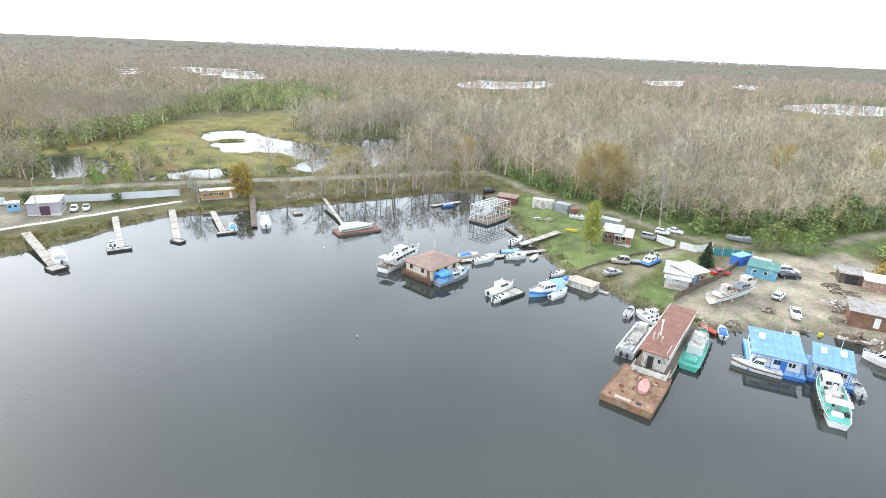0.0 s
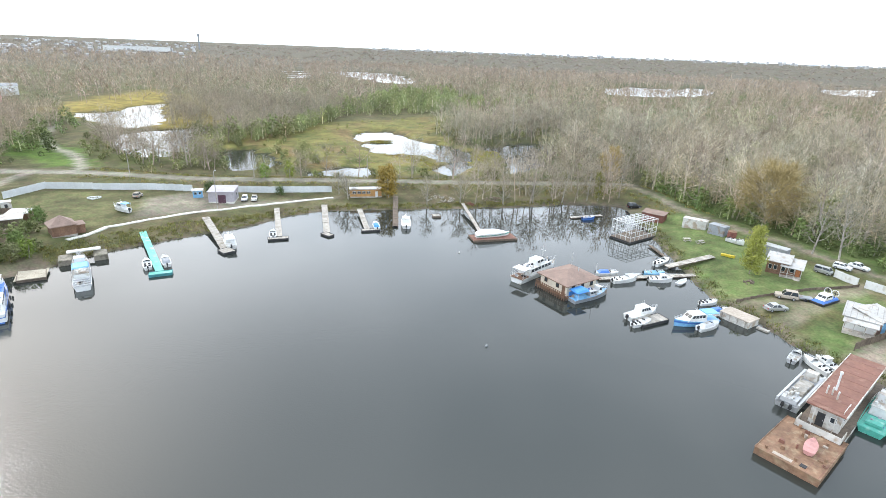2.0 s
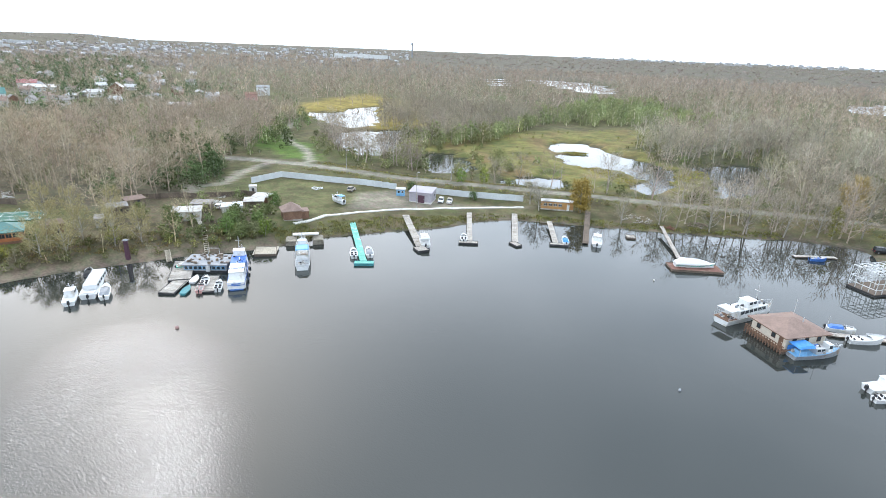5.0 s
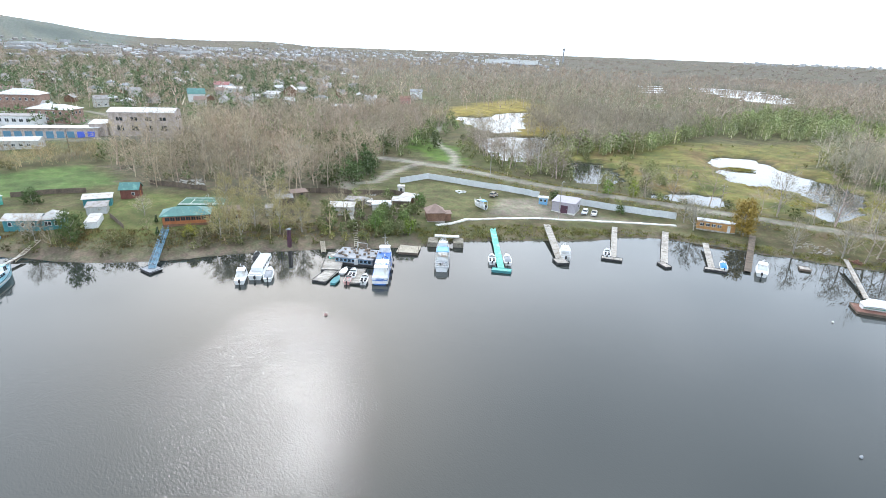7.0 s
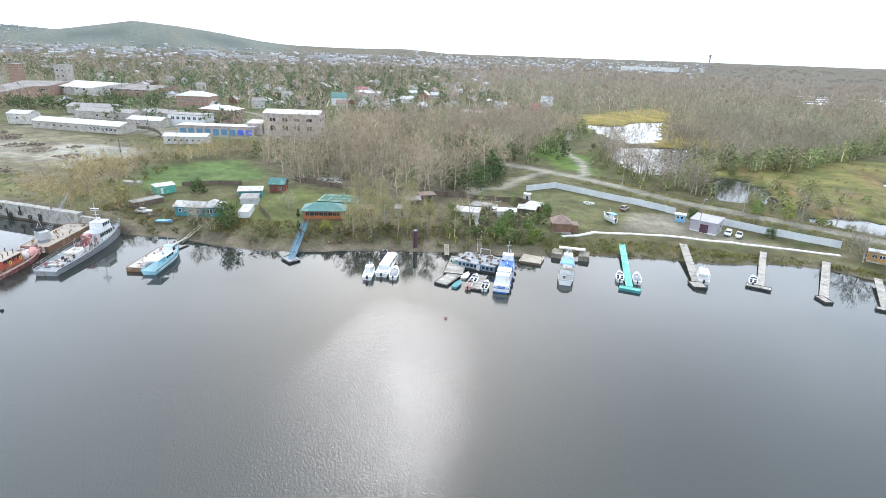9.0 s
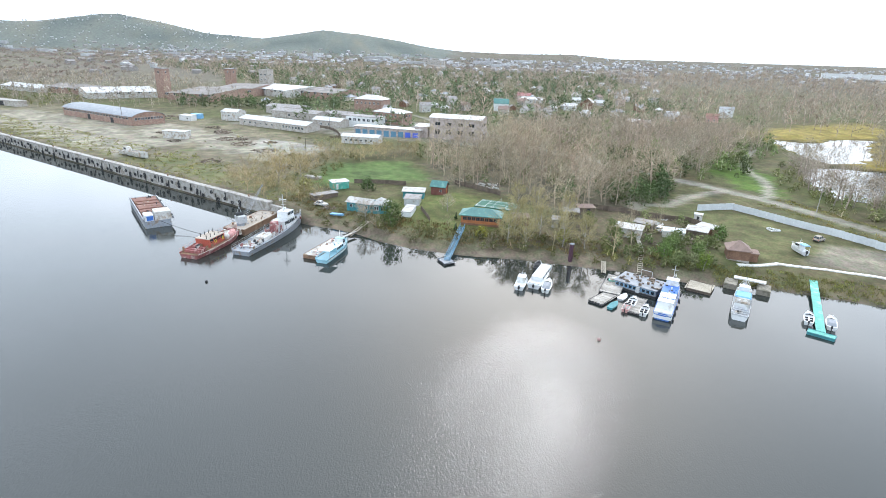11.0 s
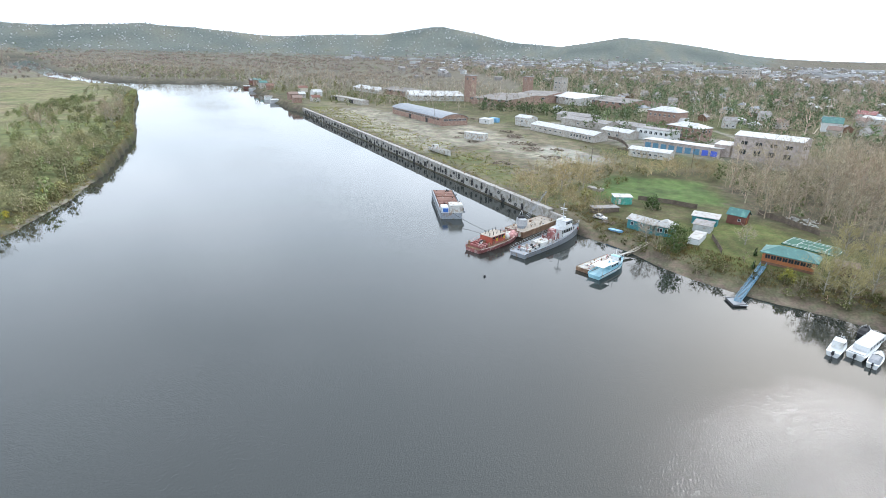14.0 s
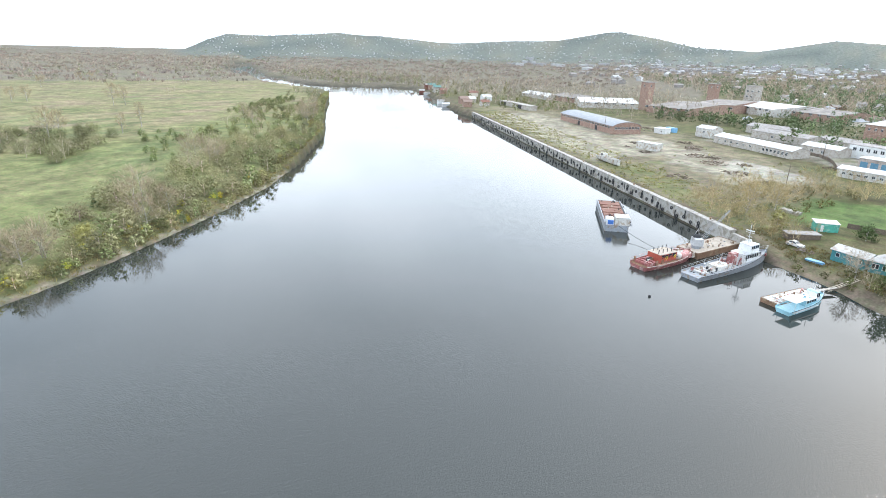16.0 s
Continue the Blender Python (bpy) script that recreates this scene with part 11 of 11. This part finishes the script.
for k, (a, b, r, n, hh) in enumerate(((-325, -58, 4, 60, 1.6), (-295, -45, 3.5, 50, 1.4), (-285, -30, 3, 40, 1.2), (-348, -42, 4, 50, 1.8), (-318, -88, 3, 40, 1.2), (-291, -75, 3, 40, 1.0), (-249, -18, 3.5, 50, 1.2), (-338, -66, 4, 60, 1.6), (-361, -21, 5, 60, 2.0), (-306, 2, 4, 50, 1.4))):
    scrap("dark heap of scrap and timber on the port yard", a, b, r, n, 180 + k, WOOD_DARK if k % 2 else JUNK, hh, 2.4)
fence("low broken plank fence across the port yard", [(-345, -8), (-318, 2), (-300, 5)], 1.5, WOOD_DARK, WOOD_DARK, 2.0, name="plank_fence")

deck_clutter(s2, ((-5.6, 2.0, -1.1, 1.1, 2.72), (3.0, 6.4, -0.9, 0.9, 1.25), (-8.2, -6.4, -1.2, 1.2, 1.1)), 34, 11, MIX[:5])
deck_clutter(bs, ((4.2, 7.0, -1.0, 1.0, 1.55), (-2.4, 1.4, -1.2, 1.2, 3.31)), 14, 12, MIX)
deck_clutter(cbg, ((-5.0, 5.6, -1.6, 1.6, 0.93),), 34, 13, (WHITE_OLD, PINK, GREY_PAINT, RUST, WHITE))
deck_clutter(cy, ((4.0, 5.6, -0.9, 0.9, 1.15), (-1.2, 1.8, -0.9, 0.9, 2.25)), 12, 14, (CYAN, WHITE, SLATE_BLUE))
deck_clutter(nb, ((-8.4, 13.0, -3.0, 3.0, 2.42),), 40, 15, (RUST, RED_ROOF, DARK, TAN))
deck_clutter(cp, ((-7.6, 7.6, -2.6, 2.6, 1.63),), 26, 16, (TAN, WHITE_OLD, RUST, GREY_PAINT))
deck_clutter(gs, ((9.0, 12.4, -1.4, 1.4, 2.2), (-13.0, -7.2, -2.0, 2.0, 1.55)), 30, 17, (WHITE_OLD, LIGHT_GREY, SHIP_RED, DARK))

for k, (a, b, r, n) in enumerate(((-132, 70, 1.8, 26), (-138, 76, 2.2, 34), (-143, 90, 2.2, 34), (-135, 96, 1.8, 26), (-126, 90, 1.6, 24), (-150, 96, 2.0, 30), (-141, 66, 1.8, 26), (-119, 101, 1.4, 20))):
    scrap("boards, tubs and odds and ends between the garden sheds", a, b, r, n, 220 + k, (JUNK, WOOD_DARK, WHITE_OLD)[k % 3], 0.7, 1.6)

# ---- the town, far houses and the distant city ----
FAR_ROOF = material("weathered_far_roofs", (0.40, 0.40, 0.40), 0.8, var=0.2, scale=0.3, per="island")
g = np.random.RandomState(31)
protos = []
for k, (w_, d_, h_, wall_m, roof_m, kind_, rise_) in enumerate(((9, 7, 3.2, WHITE_OLD, SHEET_WHITE, "gable", 2.2), (8, 7, 5.2, WHITE_OLD, SHEET_GREY, "gable", 2.2), (8, 6, 3.0, BROWN_WOOD, SHEET_GREY, "gable", 2.0),
                                                               (8, 7, 4.4, GREY_PLASTER, BROWN_ROOF, "gable", 2.2), (7, 6, 3.0, GREY_PLASTER, SHEET_WHITE, "hip", 2.0), (10, 7, 3.4, PLASTER, SLATE, "hip", 2.2))):
    protos.append(dict(w=w_, d=d_, h=h_, wall=wall_m, roof=roof_m, kind=kind_, rise=rise_,
                       label=("white house with a pale sheet roof among trees", "white two-storey house with a grey roof", "brown timber house with a grey roof", "grey plaster house with a brown roof", "small grey house with a white hip roof", "cream house with a grey-blue hip roof")[k]))
TOWN = [(-560, 198), (-508, 152), (-514, 241), (-546, 28), (-671, 74), (-576, 209), (-427, 328), (-402, 261), (-392, 268), (-350, 204), (-470, 190), (-600, 120), (-640, 180), (-520, 110), (-480, 60), (-700, 160), (-740, 40), (-800, 120), (-620, 280), (-540, 330)]
first = {}
spots = [(x, y) for x, y in TOWN]
while len(spots) < 110:
    a, r = g.uniform(58, 100), g.uniform(430, 1150)
    x, y = -math.sin(radians(a)) * r, math.cos(radians(a)) * r
    if y > -60 and min(math.hypot(x - p, y - q) for p, q in spots) > 18 and ground_at(x, y) > 1:
        spots.append((x, y))
for k, (x, y) in enumerate(spots):
    n = k % len(protos)
    p = protos[n]
    turn = g.uniform(0, 180)
    if n not in first:
        first[n] = house(p["label"], "house", x, y, turn, p["w"], p["d"], p["h"], p["wall"], p["roof"], kind=p["kind"], rise=p["rise"], over=0.4, name="town_house", group="houses of the town",
                         wins=(("f", -2, 1.0, 1.2, 1.2), ("f", 2, 1.0, 1.2, 1.2), ("r", 0, 1.0, 1.2, 1.2)), chimney=(1.5, 0) if n % 2 else None)
    else:
        copy_thing(first[n], pose(x, y, on_land(x, y), 0, 0, turn))


def block_field(name, label, rows, mat, category="houses"):
    """Many far houses or blocks in one object: rows of x, y, z, w, d, h, turn, rise."""
    mb = MB()
    for x, y, z, w_, d_, h_, a, rise_ in rows:
        m = pose(x, y, z, 0, 0, a)
        b = MB().hexa([(-w_ / 2, -d_ / 2, -2), (w_ / 2, -d_ / 2, -2), (w_ / 2, d_ / 2, -2), (-w_ / 2, d_ / 2, -2)], [(-w_ / 2, -d_ / 2, h_), (w_ / 2, -d_ / 2, h_), (w_ / 2, d_ / 2, h_), (-w_ / 2, d_ / 2, h_)])
        if rise_:
            b.hexa([(-w_ / 2 - 0.4, -d_ / 2 - 0.4, h_), (w_ / 2 + 0.4, -d_ / 2 - 0.4, h_), (w_ / 2 + 0.4, d_ / 2 + 0.4, h_), (-w_ / 2 - 0.4, d_ / 2 + 0.4, h_)], [(-w_ / 2 - 0.4, -0.1, h_ + rise_), (w_ / 2 + 0.4, -0.1, h_ + rise_), (w_ / 2 + 0.4, 0.1, h_ + rise_), (-w_ / 2 - 0.4, 0.1, h_ + rise_)])
        s = len(mb.v)
        mb.v += [tuple(m @ Vector(p)) for p in b.v]
        mb.f += [tuple(s + q for q in f) for f in b.f]
    me = bpy.data.meshes.new(name)
    me.from_pydata(mb.v, [], mb.f)
    me.materials.append(mat)
    return tagged(new(name, me), label, category, kind="stuff")


def far_spots(n, r0, r1, a0, a1, seed):
    q = np.random.RandomState(seed)
    r, a = np.sqrt(q.uniform(r0 * r0, r1 * r1, n)), np.radians(q.uniform(a0, a1, n))
    x, y = -np.sin(a) * r, np.cos(a) * r
    z = land_height(x, y)
    return [(x[i], y[i], z[i], q) for i in range(n) if z[i] > 0.6]


block_field("far_town_roofs", "far pale-roofed houses of the town", [(x, y, z, q.uniform(8, 16), q.uniform(7, 11), q.uniform(4, 7), q.uniform(0, 180), q.uniform(1.5, 3)) for x, y, z, q in far_spots(300, 1150, 2900, 60, 108, 61)], FAR_ROOF)
block_field("far_grey_roofs", "far grey-roofed houses of the town", [(x, y, z, q.uniform(8, 18), q.uniform(7, 12), q.uniform(4, 7), q.uniform(0, 180), q.uniform(1.5, 3)) for x, y, z, q in far_spots(330, 950, 2900, 58, 112, 62)], SHEET_GREY)
block_field("hillside_houses", "tiny pale houses scattered over the hillside", [(x, y, z, q.uniform(4, 7), q.uniform(3, 6), q.uniform(2, 3.5), q.uniform(0, 180), 1.5) for x, y, z, q in far_spots(720, 2700, 3650, 98, 147, 63)], FAR_ROOF)
block_field("far_blocks", "far long white sheds and pale apartment blocks", [(x, y, z, q.uniform(30, 90), q.uniform(12, 22), q.uniform(6, 12), q.uniform(40, 110), 0) for x, y, z, q in far_spots(46, 1900, 2900, 70, 118, 64)], FAR_ROOF, "buildings")
block_field("north_village", "far pale roofs beyond the ponds", [(x, y, z, q.uniform(8, 15), q.uniform(7, 11), q.uniform(4, 7), q.uniform(0, 180), 2) for x, y, z, q in far_spots(260, 1500, 3600, 38, 66, 65)], FAR_ROOF)
block_field("far_city", "distant pale city blocks along the horizon", [(x, y, z, q.uniform(8, 28), q.uniform(8, 16), q.uniform(5, 16), q.uniform(0, 60), 0) for x, y, z, q in far_spots(210, 3900, 4700, -30, 22, 66)], FAR_ROOF, "city")
house("long white factory on the far horizon", "factory", -1440, 1560, 48, 190, 40, 14, WHITE, SHEET_WHITE, kind="flat", over=1, name="far_factory")
house("pale five-storey block beneath the hill", "apartment block", -1690, 307, 70, 60, 14, 20, GREY_PLASTER, SHEET_WHITE, kind="flat", over=0.5, name="apartment_block", wins=tuple(("f", -24 + 8 * i, 3 + 5.5 * j, 4, 2.2) for i in range(7) for j in range(3)))
tt = thing("water_tower", "slim dark tower rising from the far woods", "tower", -1590, 2060, on_land(-1590, 2060), 0)
part("shaft", MB().tube((0, 0, 0), (0, 0, 50), 3.4, 10, 2.8), SLATE, tt)
part("tank", MB().tube((0, 0, 50), (0, 0, 55), 3.0, 10, 5.0).tube((0, 0, 55), (0, 0, 61), 5.0, 10, 4.6), SLATE, tt)
house("tall white house with a green roof among dark trees", "house", *OPEN_PLOTS[0], 75, 12, 10, 6.5, WHITE, GREEN_ROOF, rise=3.4, over=0.5, name="white_house", wins=(("f", -2, 1.2, 1.2, 1.3), ("f", 2, 1.2, 1.2, 1.3), ("r", 0, 1.2, 1.2, 1.3)))
house("long white-roofed shed behind the dark trees", "house", *OPEN_PLOTS[1], 60, 24, 10, 4, WHITE_OLD, SHEET_WHITE, rise=1.8, over=0.5, name="town_shed", wins=(("f", -2, 1.2, 1.2, 1.3), ("f", 2, 1.2, 1.2, 1.3), ("r", 0, 1.2, 1.2, 1.3)))
house("red-roofed house beside a long white shed", "house", *OPEN_PLOTS[2], 60, 14, 10, 4.5, WHITE_OLD, SHIP_RED, rise=2.6, over=0.5, name="town_house", wins=(("f", -2, 1.2, 1.2, 1.3), ("f", 2, 1.2, 1.2, 1.3), ("r", 0, 1.2, 1.2, 1.3)))
house("white house with a steep white roof and dark gable", "house", *OPEN_PLOTS[3], 145, 9, 9, 5.5, BROWN_WOOD, SHEET_WHITE, rise=3.4, over=0.5, name="town_house", wins=(("f", -2, 1.2, 1.2, 1.3), ("f", 2, 1.2, 1.2, 1.3), ("r", 0, 1.2, 1.2, 1.3)))
house("brown shed with a wide white sheet roof", "house", *OPEN_PLOTS[4], 50, 15, 9, 3.6, BROWN_WOOD, SHEET_WHITE, rise=1.4, over=0.5, name="town_shed", wins=(("f", -2, 1.2, 1.2, 1.3), ("f", 2, 1.2, 1.2, 1.3), ("r", 0, 1.2, 1.2, 1.3)))
house("small red house with a white roof", "house", *OPEN_PLOTS[5], 60, 9, 8, 4.4, SHIP_RED, SHEET_WHITE, rise=2, over=0.5, name="town_house", wins=(("f", -2, 1.2, 1.2, 1.3), ("f", 2, 1.2, 1.2, 1.3), ("r", 0, 1.2, 1.2, 1.3)))
house("low white house among bare trees", "house", *OPEN_PLOTS[6], 60, 11, 8, 4, WHITE, SHEET_WHITE, rise=2, over=0.5, name="town_house", wins=(("f", -2, 1.2, 1.2, 1.3), ("f", 2, 1.2, 1.2, 1.3), ("r", 0, 1.2, 1.2, 1.3)))
house("small hut with a pale gable roof", "house", *OPEN_PLOTS[7], 140, 7, 6, 2.8, WHITE_OLD, SHEET_GREY, rise=2.4, over=0.5, name="hut", wins=(("f", -2, 1.2, 1.2, 1.3), ("f", 2, 1.2, 1.2, 1.3), ("r", 0, 1.2, 1.2, 1.3)))
house("white two-storey house with a grey roof at the wood's edge", "house", -430, 332, 55, 11, 9, 7.0, WHITE, SLATE, kind="gable", rise=1.6, over=0.4, name="white_house", wins=(("f", -2, 1.2, 1.2, 1.2), ("f", 2, 1.2, 1.2, 1.2), ("f", -2, 4, 1.2, 1.2), ("f", 2, 4, 1.2, 1.2)))
house("salmon house with a maroon roof at the wood's edge", "house", -390, 289, 50, 9, 8, 5.2, PINK, RED_ROOF, kind="gable", rise=1.4, over=0.4, name="salmon_house", wins=(("f", -2, 1.2, 1.2, 1.2), ("f", 2, 1.2, 1.2, 1.2)))
